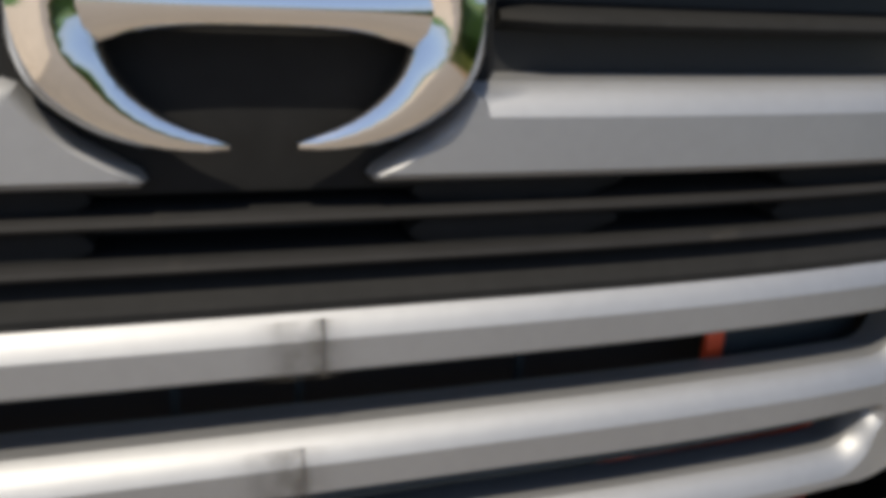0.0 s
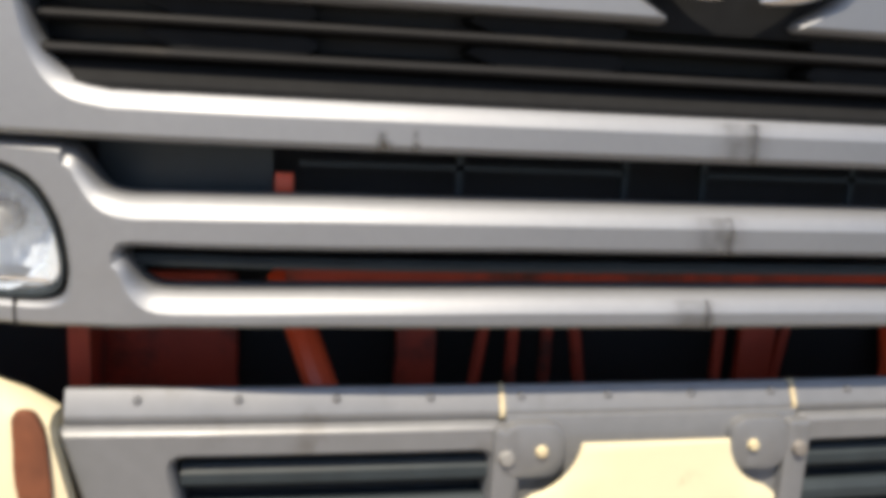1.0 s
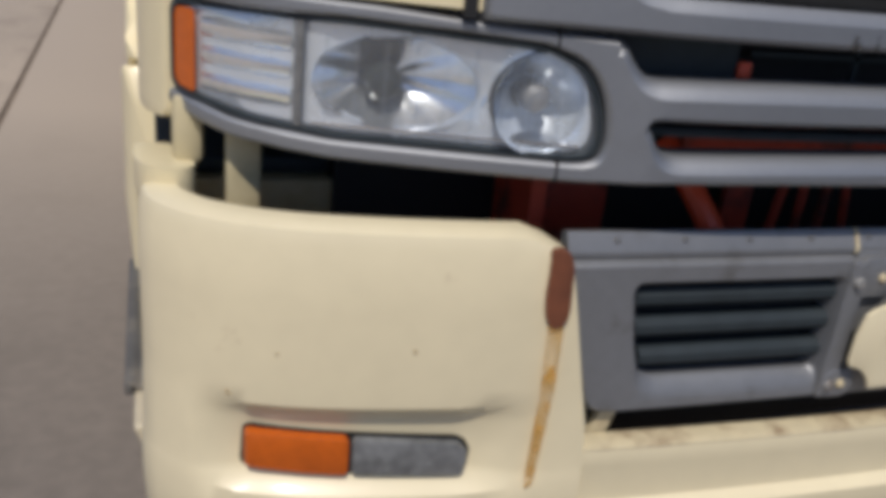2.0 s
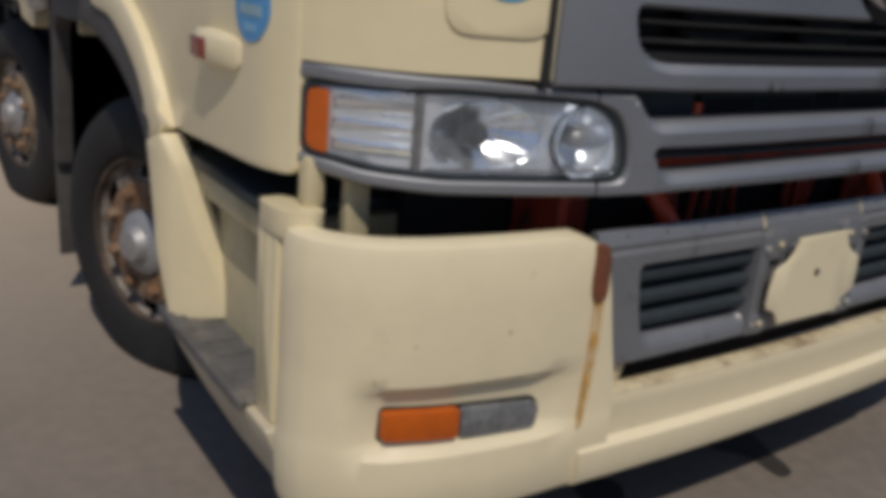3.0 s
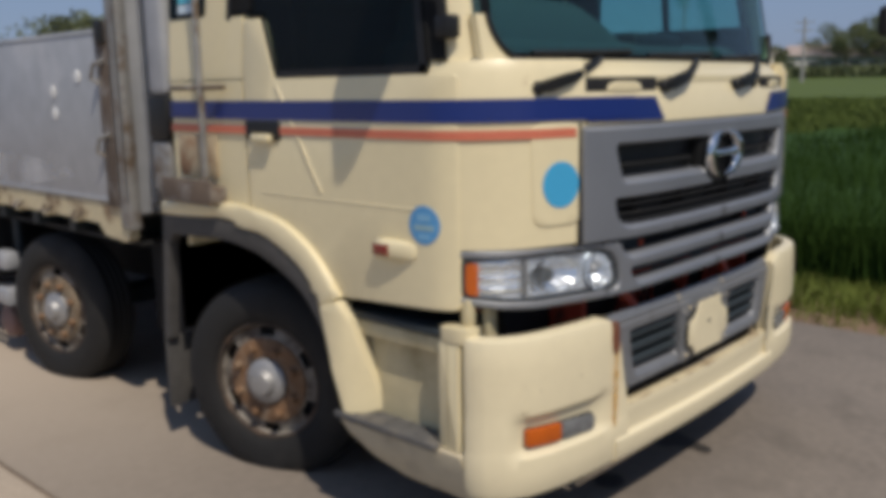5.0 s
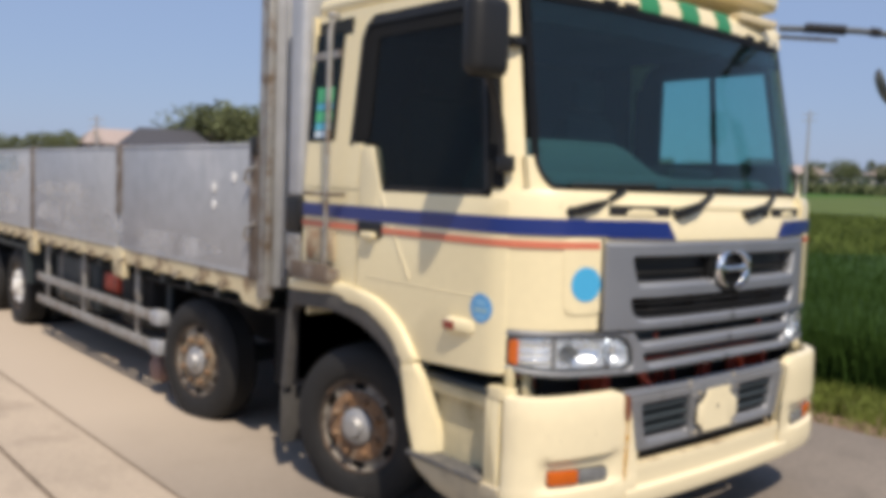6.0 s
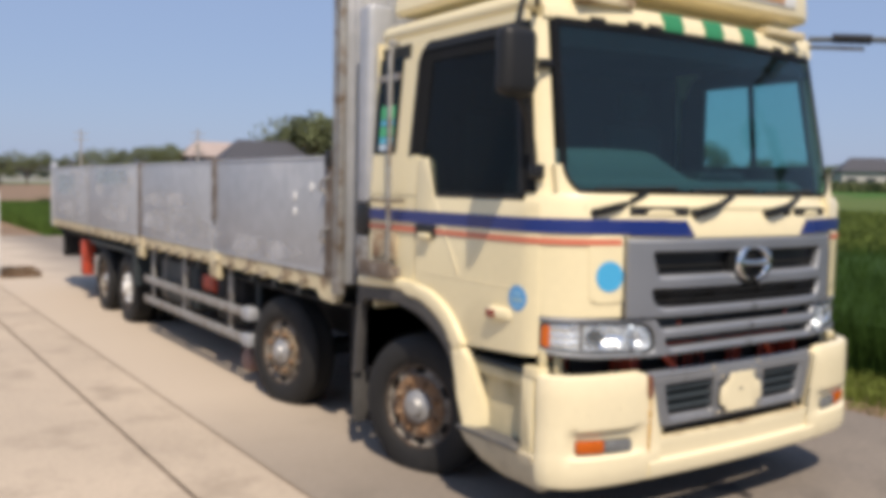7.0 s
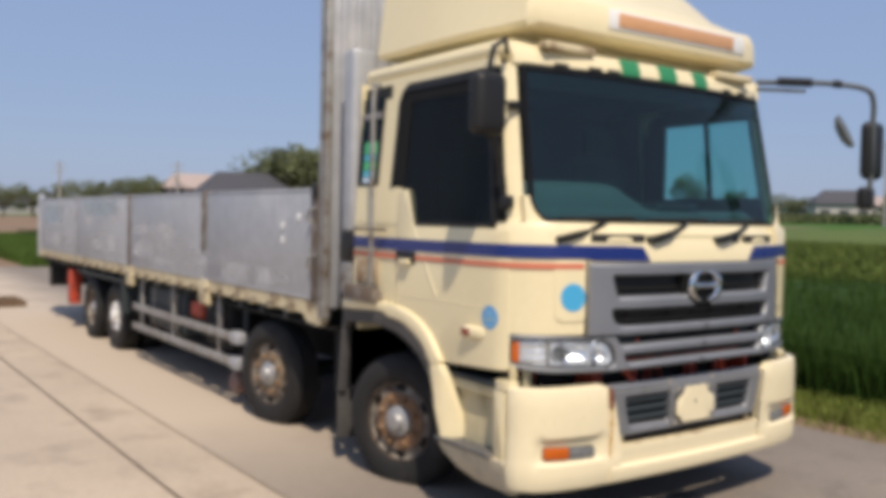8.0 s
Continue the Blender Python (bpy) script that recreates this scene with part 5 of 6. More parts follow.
def wheel_well():
    bm = bmesh.new()
    rows = [[bm.verts.new((x, y, z)) for y, z in WELL] for x in (-1.20, -0.72)]
    for i in range(len(WELL) - 1):
        bm.faces.new((rows[0][i], rows[0][i + 1], rows[1][i + 1], rows[1][i]))
    bm.faces.new(rows[1])
    bmesh.ops.solidify(bm, geom=bm.faces[:], thickness=0.012)
    return bm


# lining in near black, so the shade inside the arch is in its colour
both("wheel_well", wheel_well, BLACK_MATT, label="black wheel well lining that also paints in the shade")
# added black box stands in for the deep shade ahead of the second wheel
part("dark_mid_block", box(-0.84, 0.84, 2.25, 2.92, 0.30, 0.90, 0.03), BLACK_MATT, truck)
# black sheets paint in the shade under the bed and hide the rails
part("bed_underside", box(-1.15, 1.15, 2.42, 12.2, 0.88, 0.90), BLACK_MATT, truck)
for sx in (-1, 1):
    part("inner_shade_sheet", box(sx * 0.60 - 0.01, sx * 0.60 + 0.01, 2.4, 12.2, 0.50, 0.92), BLACK_MATT, truck)
# side marker lamp
def marker_wedge():
    bm = bmesh.new()
    loops = []
    for y, out, h in ((0.470, 0.004, 0.016), (0.485, 0.014, 0.026), (0.52, 0.026, 0.031), (0.56, 0.034, 0.033), (0.60, 0.038, 0.033), (0.636, 0.038, 0.032), (0.642, 0.030, 0.026)):
        zc = 1.087
        loops.append([(-1.222, y, zc - h), (-1.228 - out * 0.75, y, zc - h), (-1.228 - out, y, zc - h * 0.6), (-1.228 - out, y, zc + h * 0.6), (-1.228 - out * 0.75, y, zc + h), (-1.222, y, zc + h)])
    add_loops(bm, loops)
    return bm


marker = both("marker_lamp", marker_wedge, CREAM, label="side marker lamp with a red lens", sharp=60)
for m, sx in zip(marker, (-1, 1)):
    part("red_lens", box(min(sx * 1.269, sx * 1.24), max(sx * 1.269, sx * 1.24), 0.572, 0.647, 1.064, 1.106, 0.006), RED_LENS, m, "dark red lens")
handles = both("door_handle", lambda: plate_side(soften([(1.165, 1.43), (1.38, 1.43), (1.38, 1.505), (1.165, 1.505)], 0.018), x_side, 0.012, 0.0105, 0.002), BLACK, label="black door handle recess")
for h, s in zip(handles, (-1, 1)):
    part("grip", box(min(s * 1.265, s * 1.236), max(s * 1.265, s * 1.236), 1.205, 1.325, 1.424, 1.456, 0.012), CREAM, h, "cream handle grip")
both("door_crease", lambda: plate_side([(1.175, 1.64), (1.195, 1.64), (0.955, 1.25), (0.935, 1.25)], x_side, 0.012, 0.008, 0.004), CREAM)
both("door_moulding", lambda: plate_side([(0.47, 1.222), (1.30, 1.222), (1.30, 1.232), (0.47, 1.232)], x_side, 0.012, 0.006, 0.003), CREAM)


def disc(y, z, r, proud):
    return plate_side([(y + r * math.cos(a), z + r * math.sin(a)) for a in (2 * math.pi * k / 32 for k in range(32))], x_side, 0.002, proud)


sticker = part("sticker", follow_corner(disc(0.436, 1.180, 0.064, 0.006)), STICKER_MID, truck, "round blue safety sticker on the door")
for y0, y1, z0, z1, ink in ((0.395, 0.476, 1.162, 1.180, STICKER_GOLD), (0.408, 0.462, 1.194, 1.214, STICKER_PALE), (0.412, 0.458, 1.134, 1.148, STICKER_PALE)):
    part("print", follow_corner(plate_side([(y0, z0), (y1, z0), (y1, z1), (y0, z1)], x_side, 0.0012, 0.0068)), ink, sticker)
part("sticker", plate_front([(-0.925 + 0.066 * math.cos(a), 1.303 + 0.075 * math.sin(a)) for a in (2 * math.pi * k / 32 for k in range(32))], 0.004, 0.0085, y_front), STICKER_BLUE, truck, "round sky-blue sticker beside the grille")

# ladder on the rear corner of the cab
ladder = part("ladder", tube([(-1.275, 1.64, 1.20), (-1.280, 1.61, 1.30), (-1.280, 1.61, 2.48), (-1.255, 1.62, 2.58)], 0.014), GALV, truck, "thin grey grab rail with a rusty foot plate")
part("rail_bracket", box(-1.29, -1.222, 1.60, 1.625, 2.545, 2.575, 0.004), GALV, ladder)
part("hook_bar", tube([(-1.245, 1.88, 1.635), (-1.275, 1.84, 1.633), (-1.278, 1.56, 1.632), (-1.25, 1.49, 1.634)], 0.010), POST_RUST, ladder, "thin rusty hook bar")
part("foot_plate", box(-1.30, -1.20, 1.55, 1.94, 1.165, 1.235, 0.012), POST_RUST, ladder)
part("foot_lip", box(-1.305, -1.29, 1.55, 1.94, 1.16, 1.262, 0.005), POST_RUST, ladder)
part("worn_panel", box(-1.240, -1.229, 1.59, 1.87, 1.27, 1.44, 0.004), make_mat("scraped_rusty_cream", (0.50, 0.40, 0.26), 0.7, vary=0.2, grain=30, blotch=6, dirt=(0.30, 0.15, 0.07), dirt_amount=0.5, dirt_scale=8), ladder, "scraped cream panel with rust")

# ---------------------------------------------------------------- mirrors, wipers, deflector


mir = part("mirror", squircle_box(-1.480, -1.275, 0.25, 0.36, 2.140, 2.465, 0.05), BLACK, truck, "large black door mirror")
part("mirror_arm", tube([(-1.13, 0.46, 2.62), (-1.22, 0.36, 2.66), (-1.34, 0.31, 2.60), (-1.38, 0.31, 2.44)], 0.014), BLACK, mir)
part("mirror_arm", tube(catmull([(-1.36, 0.31, 2.16), (-1.29, 0.33, 2.07), (-1.232, 0.35, 1.94), (-1.215, 0.35, 1.80)], 4), 0.017), BLACK, mir)
part("arm_bracket", box(-1.235, -1.172, 0.315, 0.375, 1.765, 1.838, 0.012), BLACK, mir, "black mirror arm bracket")
part("hinge", box(-1.150, -1.085, 0.375, 0.43, 2.305, 2.35, 0.010), BLACK, mir)
part("mirror_arm", tube([(-1.12, 0.395, 2.328), (-1.20, 0.36, 2.33), (-1.30, 0.32, 2.34)], 0.010), BLACK, mir)
part("body_plug", lathe([(0.0, 0.012), (0.013, 0.010), (0.016, 0.0), (0.016, -0.03)], (-1.128, 0.285, 1.688), "y", 12), BLACK_MATT, truck)
ARM_GREY = make_mat("mid_grey_arm_paint", (0.10, 0.11, 0.11), 0.4, vary=0.15)
mir2 = part("mirror", squircle_box(1.39, 1.60, -0.20, -0.12, 2.02, 2.40, 0.045), BLACK, truck, "large black mirror on a long grey arm")
part("mirror_arm", tube(catmull([(0.98, 0.38, 2.67), (1.10, 0.20, 2.66), (1.22, -0.02, 2.64), (1.36, -0.18, 2.60), (1.42, -0.20, 2.52), (1.44, -0.19, 2.36), (1.45, -0.18, 1.95)], 4), 0.018), ARM_GREY, mir2, "dark grey tubular arm")
part("clamp", tube([(1.06, 0.27, 2.672), (1.17, 0.08, 2.652)], 0.030, 10), BLACK, mir2, "black arm clamp")
part("clamp", tube([(1.225, -0.03, 2.641), (1.255, -0.075, 2.632)], 0.026, 10), BLACK, mir2, "black arm clamp")
part("mirror_arm", tube([(1.02, 0.40, 2.63), (1.16, 0.12, 2.60)], 0.012), GALV, mir2)
def dish():
    bm = lathe([(0.0, 0.0), (0.06, 0.006), (0.10, 0.024), (0.115, 0.05), (0.108, 0.056), (0.0, 0.034)], (0, 0, 0), "z", 24)
    bmesh.ops.transform(bm, matrix=pose(1.10, -0.15, 2.29, 58, 38, 0), verts=bm.verts)
    return bm


part("round_mirror", dish(), ARM_GREY, mir2, "small round dish mirror")
part("mirror_housing", squircle_box(1.36, 1.50, -0.20, -0.13, 1.82, 1.97, 0.03), BLACK, mir2)
# wipers rest along the bottom of the windshield; black slots in the cowl below
def wiper_arm(xp, xe):
    """Arm that rises from its pivot over the cowl edge to the foot of the glass."""
    bm = bmesh.new()
    loops = []
    for t, w, h in ((0.0, 0.012, 0.012), (0.05, 0.018, 0.018), (0.30, 0.016, 0.016), (0.45, 0.011, 0.012), (0.85, 0.009, 0.010), (1.0, 0.007, 0.007)):
        x = xp + (xe - xp) * t
        z = 1.610 + 0.100 * t
        y = y_front(x) + (0.0 if z < 1.648 else (z - 1.648) * 1.5) - 0.004
        loops.append([(x - w * 0.4, y - h, z + w), (x + w * 0.4, y - h, z - w), (x + w * 0.4, y + h, z - w), (x - w * 0.4, y + h, z + w)])
    add_loops(bm, loops)
    return bm


for xp, xe in ((-1.00, -0.66), (-0.43, -0.03), (0.14, 0.58)):
    wip = part("wiper", wiper_arm(xp, xe), BLACK, truck, "black windshield wiper")
    part("pivot", lathe([(0.0, 0.022), (0.018, 0.020), (0.024, 0.010), (0.024, -0.05)], (xp, y_front(xp) + 0.01, 1.610), "y", 14), BLACK, wip)
    part("blade", tube([(xe - 0.26, y_screen(xe - 0.26, 1.725) - 0.016, 1.722), (xe, y_screen(xe, 1.725) - 0.024, 1.727), (xe + 0.26, y_screen(xe + 0.26, 1.73) - 0.016, 1.734)], 0.010, 6), BLACK, wip)
cowl = part("cowl", sweep_x([(-0.14, 1.62), (-0.022, 1.625), (-0.022, 1.648), (-0.10, 1.70), (-0.14, 1.70)], -1.08, 1.08, y_front), CREAM, truck)
# hand grips: black recesses below the cowl edge with a cream tongue in the middle
for xa, xb in ((-0.82, -0.47), (0.30, 0.36), (0.40, 0.76), (-0.94, -0.86)):
    slot = part("grip_recess", plate_front(soften([(xa, 1.596), (xb, 1.596), (xb, 1.642), (xa, 1.642)], 0.012), -0.05, -0.010, y_front, 0.003), BLACK_MATT, cowl, "dark hand grip recess")
    if xb - xa > 0.2:
        m = (xa + xb) / 2
        part("grip_tongue", plate_front(soften([(m - 0.085, 1.594), (m + 0.085, 1.594), (m + 0.075, 1.620), (m + 0.04, 1.629), (m - 0.04, 1.629), (m - 0.075, 1.620)], 0.012), -0.03, -0.006, y_front, 0.003), CREAM, slot, "cream tongue in the recess")


def deflector():
    bm = bmesh.new()
    sections = [  # y, half width, bottom, top, inset of the top
        (0.40, 0.98, 2.80, 2.955, 0.02), (0.43, 1.03, 2.775, 2.985, 0.03), (0.56, 1.06, 2.765, 3.03, 0.05), (0.72, 1.08, 2.765, 3.12, 0.10), (0.95, 1.10, 2.765, 3.32, 0.13), (1.25, 1.11, 2.765, 3.50, 0.14), (1.85, 1.11, 2.765, 3.60, 0.14)]
    loops = []
    for y, h, b, t, ins in sections:
        r = min(0.05, (t - b) * 0.4)
        loops.append([(-h + 0.02, y, b), (-h, y, b + r * 0.6), (-h + ins * 0.7, y, t - r), (-h + ins + r, y, t), (h - ins - r, y, t), (h - ins * 0.7, y, t - r), (h, y, b + r * 0.6), (h - 0.02, y, b)])
    add_loops(bm, loops)
    return edge_bevel(bm, 0.012, 2, 50)


defl = part("roof_deflector", deflector(), CREAM, truck, "cream roof air deflector")
part("deflector_foot", box(-0.95, 0.95, 0.62, 1.82, 2.69, 2.78), CREAM, defl)
sign = part("sign_band", box(-0.42, 0.86, 0.392, 0.402, 2.838, 2.955, 0.003), WHITE, defl, "white sign band with pale orange print")
part("print_bar", box(-0.34, 0.74, 0.386, 0.392, 2.855, 2.938, 0.002), ORANGE_SIGN, sign, "pale orange print")
both("visor_bracket", lambda: box(-0.93, -0.55, 0.36, 0.44, 2.655, 2.70, 0.012), CREAM_WORN, header)

# ---------------------------------------------------------------- wheels
TYRE_R = 0.436


def settle(bm, x, side):
    """Press the tyre flat on the road and let its walls bulge there."""
    for v in bm.verts:
        low = max(0.0, 1 - v.co.z / 0.11)
        if low > 0:
            v.co.x += (0.022 if (v.co.x - x) * side > -0.12 else -0.022) * side * low ** 1.5
        v.co.z = max(v.co.z, 0.003)
    return bm


def make_wheel(x, y, z, side, hub_out, white=False, dual=False, steer=0.0):
    """side -1 offside, +1 nearside; x is the outer face of the tyre."""
    s = -side
    wheel = tagged(new("wheel"), "")
    wheel.parent = truck
    w = 0.245
    R = TYRE_R
    wall = [(0.25, 0.03), (0.262, 0.012), (0.275, 0.0), (0.31, -0.006), (0.35, -0.004), (0.388, 0.008), (0.416, 0.026), (0.432, 0.05)]
    tread = []
    for k in range(9):
        a = 0.05 + (w - 0.10) * k / 8
        groove = 0.010 if k in (2, 4, 6) else 0.0
        tread += [(R - groove, a - 0.004), (R - groove, a + 0.004)]
    back = [(r, w - a) for r, a in wall[::-1]]
    part("tyre", settle(lathe([(r, -a) for r, a in wall + tread + back], (x, y, z), "x", 72, flip=s), x, side), RUBBER, wheel, "worn black tyre")
    if dual:
        part("tyre", settle(lathe([(r, -a - 0.29) for r, a in wall + tread + back], (x, y, z), "x", 40, flip=s), x - side * 0.29, side), RUBBER, wheel, "worn black tyre")
    seg = 72

    def skip(i, j):
        return i == 4 and 4 <= j % 12 < 8
    depth = (0.045 if white else 0.09) if dual else 0.035
    part("rim_edge", lathe([(0.262, -0.022), (0.258, -0.010), (0.250, -0.010), (0.246, -0.028)], (x, y, z), "x", 48, flip=s), RUST_EDGE, wheel, "dark rusty rim edge")
    rim = [(0.256, -0.024), (0.251, -0.020), (0.246, -0.030), (0.239, -depth - 0.006), (0.236, -depth - 0.008), (0.197, -depth + 0.002), (0.185, -depth + 0.006)]
    part("rim", lathe(rim, (x, y, z), "x", seg, holes=skip, flip=s), RIM_PAINT, wheel, "chalky worn rim")
    part("rim_back", lathe([(0.24, -depth - 0.05), (0.05, -depth - 0.05)], (x, y, z), "x", 32, flip=s), BLACK_MATT, wheel)
    d = depth - 0.006
    part("flange", lathe([(0.189, -d), (0.184, -d + 0.010), (0.168, -d + 0.013), (0.125, -d + 0.017), (0.105, -d + 0.012)], (x, y, z), "x", 48, flip=s), WHITE if white else RUST_PALE if steer == 11 else RUST, wheel, "white flange" if white else "rusty brown wheel flange" if steer != 11 else "chalky brown wheel flange")
    part("hub", lathe([(0.104, -d), (0.099, -d + 0.026), (0.086, -d + 0.038), (0.062, -d + 0.044), (0.054, -d + hub_out), (0.046, -d + hub_out + 0.010), (0.0, -d + hub_out + 0.014)], (x, y, z), "x", 16, flip=s), WHITE if white else HUB_SILVER, wheel, "dull silver hub")
    for k in range(8):
        a = 2 * math.pi * (k + 0.5) / 8
        part("nut", lathe([(0.0, -d + 0.046), (0.013, -d + 0.044), (0.019, -d + 0.036), (0.020, -d + 0.01)], (x, y + 0.150 * math.cos(a), z + 0.150 * math.sin(a)), "x", 6, flip=s), WHITE if white else RUST, wheel)
    turn = pose(x - side * 0.12, y, 0, 0, 0, steer)
    wheel.matrix_basis = turn @ pose(-x + side * 0.12, -y, 0)
    return wheel


# the two front axles are steered to the offside
for s in (-1, 1):
    for x, y, z, white, dual, steer in ((1.145, 1.525, 0.390, False, False, 19), (1.17, 3.47, 0.398, False, False, 11), (1.18, 8.08, 0.405, True, True, 0), (1.18, 9.28, 0.405, False, True, 0)):
        make_wheel(s * x, y, z, s, 0.06, white, dual, steer)
for y in (1.525, 3.47, 8.08, 9.28):
    part("axle", tube([(-0.95, y, 0.405), (0.95, y, 0.405)], 0.07, 12), DARK_STEEL, truck, "dark steel axle")

# ---------------------------------------------------------------- chassis and flat bed
for sx in (-0.42, 0.42):
    part("chassis_rail", box(sx - 0.04, sx + 0.04, 0.45, 12.2, 0.62, 0.88), RED, truck, "red steel chassis rail")
BED_Y0, BED_Y1 = 2.36, 12.45
bed = part("flat_bed", box(-1.20, 1.20, BED_Y0 + 0.02, BED_Y1, 1.03, 1.09), GALV, truck, "aluminium sided flat bed with closed sides")
for k in range(22):
    y = BED_Y0 + 0.25 + k * 0.46
    part("cross_bearer", box(-1.19, 1.19, y - 0.035, y + 0.035, 0.90, 1.03), DARK_STEEL, bed)


def sill():
    bm = bmesh.new()
    y = BED_Y0
    pts = [(BED_Y0, 1.095), (BED_Y0, 0.93), (BED_Y0 + 0.05, 0.915), (BED_Y0 + 0.24, 0.93), (BED_Y0 + 0.30, 0.985)]
    yy = BED_Y0 + 0.30
    while yy < BED_Y1 - 0.4:
        pts += [(yy + 0.22, 0.99), (yy + 0.235, 0.972), (yy + 0.285, 0.972), (yy + 0.30, 0.99)]
        yy += 0.36
    pts += [(BED_Y1, 0.99), (BED_Y1, 1.095)]
    return plate_side(pts, lambda z: 1.24, 0.05, 0.0)


both("bed_sill", sill, CREAM_WORN, bed, "rust-stained cream bed sill")
POSTS = (4.74, 7.20, 9.85)
edges_y = [BED_Y0 + 0.08, *POSTS, BED_Y1 - 0.05]
for s in (-1, 1):
    for a, b in zip(edges_y, edges_y[1:]):
        y0, y1 = a + (0.012 if a > 9 else 0.05), b - (0.012 if 9 < b < 11 else 0.05)
        panel = part("side_panel", box(min(s * 1.245, s * 1.215), max(s * 1.245, s * 1.215), y0, y1, 1.10, 1.915, 0.006), ALU, bed, "dull scratched aluminium side panel")
        for z in (1.10, 1.892):
            part("rib", box(min(s * 1.249, s * 1.24), max(s * 1.249, s * 1.24), y0 + 0.004, y1 - 0.004, z, z + 0.02, 0.003), ALU, panel)
    for y in POSTS:
        half = 0.02 if y > 9 else 0.065
        part("stanchion", box(min(s * 1.252, s * 1.18), max(s * 1.252, s * 1.18), y - half, y + half, 1.0 if y > 7 else 1.38, 1.93, 0.008), GALV if y > 9 else POST_RUST, bed, "thin grey stanchion" if y > 9 else "rusty brown stanchion")
        if y < 9:
            part("post_foot", box(min(s * 1.256, s * 1.20), max(s * 1.256, s * 1.20), y - 0.12, y + 0.12, 0.86, 1.10, 0.02), CREAM_WORN, bed)
    # gate latch and hooks on the front corner post
    part("latch", box(min(s * 1.275, s * 1.25), max(s * 1.275, s * 1.25), BED_Y0 + 0.05, BED_Y0 + 0.13, 1.84, 1.95, 0.01), BLACK, bed, "black gate latch")
    for z in (1.72, 1.38):
        part("latch_hook", tube([(s * 1.255, BED_Y0 + 0.08, z + 0.05), (s * 1.285, BED_Y0 + 0.13, z + 0.03), (s * 1.285, BED_Y0 + 0.16, z - 0.03), (s * 1.25, BED_Y0 + 0.15, z - 0.06)], 0.011, 6), GALV, bed, "galvanised latch hook")
    part("corner_post", box(min(s * 1.255, s * 1.17), max(s * 1.255, s * 1.17), BED_Y0 + 0.02, BED_Y0 + 0.16, 1.08, 1.95, 0.008), POST_RUST, bed, "rusty corner post")
    part("corner_post", box(min(s * 1.255, s * 1.17), max(s * 1.255, s * 1.17), BED_Y1 - 0.06, BED_Y1 + 0.04, 0.98, 2.0, 0.008), ALU, bed, "aluminium rear corner post")
    for y, z in ((3.02, 1.63), (3.02, 1.52), (2.74, 1.70)):
        part("reflector_dot", lathe([(0.0, 0.006), (0.03, 0.004), (0.034, 0.0)], (s * 1.246, y, z), "x", 16, flip=-s), WHITE, bed)
    for k in range(26):
        y = BED_Y0 + 0.5 + k * 0.36
        part("rope_hook", tube([(s * 1.245, y - 0.04, 1.03), (s * 1.27, y - 0.03, 1.0), (s * 1.27, y + 0.03, 1.0), (s * 1.245, y + 0.04, 1.03)], 0.008, 6), POST_RUST, bed)
SMEAR = see_through(make_mat("pale_smear", (0.66, 0.66, 0.67), 0.7, vary=0.15, grain=12, blotch=3), 2.2, -0.15, 0.6)
FADED = see_through(make_mat("faded_pale_blue", (0.48, 0.56, 0.62), 0.7, vary=0.15, grain=12, blotch=3), 2.5, 0.1, 0.6)
smear_rng = random.Random(21)


def smear(y0, y1, z0, z1, s):
    k = 22
    cy, cz, ry, rz = (y0 + y1) / 2, (z0 + z1) / 2, (y1 - y0) / 2, (z1 - z0) / 2
    ring = [(cy + ry * math.cos(a) * smear_rng.uniform(0.8, 1.05), cz + rz * math.sin(a) * smear_rng.uniform(0.7, 1.05)) for a in (2 * math.pi * j / k for j in range(k))]
    bm = plate_side(ring, lambda z: 1.2455, 0.0004, 0.0004)
    return mirror_x(bm) if s > 0 else bm


for s in (-1, 1):
    for y0, y1, z0, z1 in ((4.85, 7.1, 1.14, 1.46), (5.2, 7.05, 1.44, 1.62), (4.5, 5.6, 1.2, 1.36), (7.35, 9.7, 1.50, 1.88), (7.5, 9.0, 1.2, 1.45), (2.9, 4.6, 1.12, 1.30), (9.9, 11.4, 1.45, 1.88), (10.0, 12.2, 1.15, 1.40)):
        part("smear", smear(y0, y1, z0, z1, s), SMEAR, bed, "weathered smear on the aluminium side")
    for y0, y1, z0, z1 in ((7.75, 9.3, 1.68, 1.86), (10.7, 11.9, 1.52, 1.80)):
        part("faded_sign", plate_side([(y0, z0), (y1, z0), (y1, z1), (y0, z1)], lambda z: 1.2458, 0.0004, 0.0006) if s < 0 else mirror_x(plate_side([(y0, z0), (y1, z0), (y1, z1), (y0, z1)], lambda z: 1.2458, 0.0004, 0.0006)), FADED, bed, "faded pale blue painted patch")
part("tailgate", box(-1.2, 1.2, BED_Y1, BED_Y1 + 0.03, 1.10, 1.91, 0.006), ALU, bed, "aluminium tailgate")
# ribbed headboard behind the cab
headboard = part("headboard", box(-1.24, 1.24, BED_Y0 - 0.02, BED_Y0 + 0.02, 1.05, 3.42, 0.004), ALU, truck, "tall ribbed aluminium headboard behind the cab")
for k in range(21):
    x = -1.225 + k * 0.1225
    part("rib", box(x - 0.03, x + 0.03, BED_Y0 - 0.055, BED_Y0 - 0.02, 1.10, 3.40, 0.012), ALU, headboard)
for s in (-1, 1):
    part("edge_post", box(min(s * 1.255, s * 1.20), max(s * 1.255, s * 1.20), BED_Y0 - 0.06, BED_Y0 + 0.05, 0.98, 3.45, 0.012), GALV, headboard)
part("gear_box", box(-1.235, -0.95, 1.965, 2.125, 1.41, 1.60, 0.02), BLACK, truck, "black equipment box behind the cab")
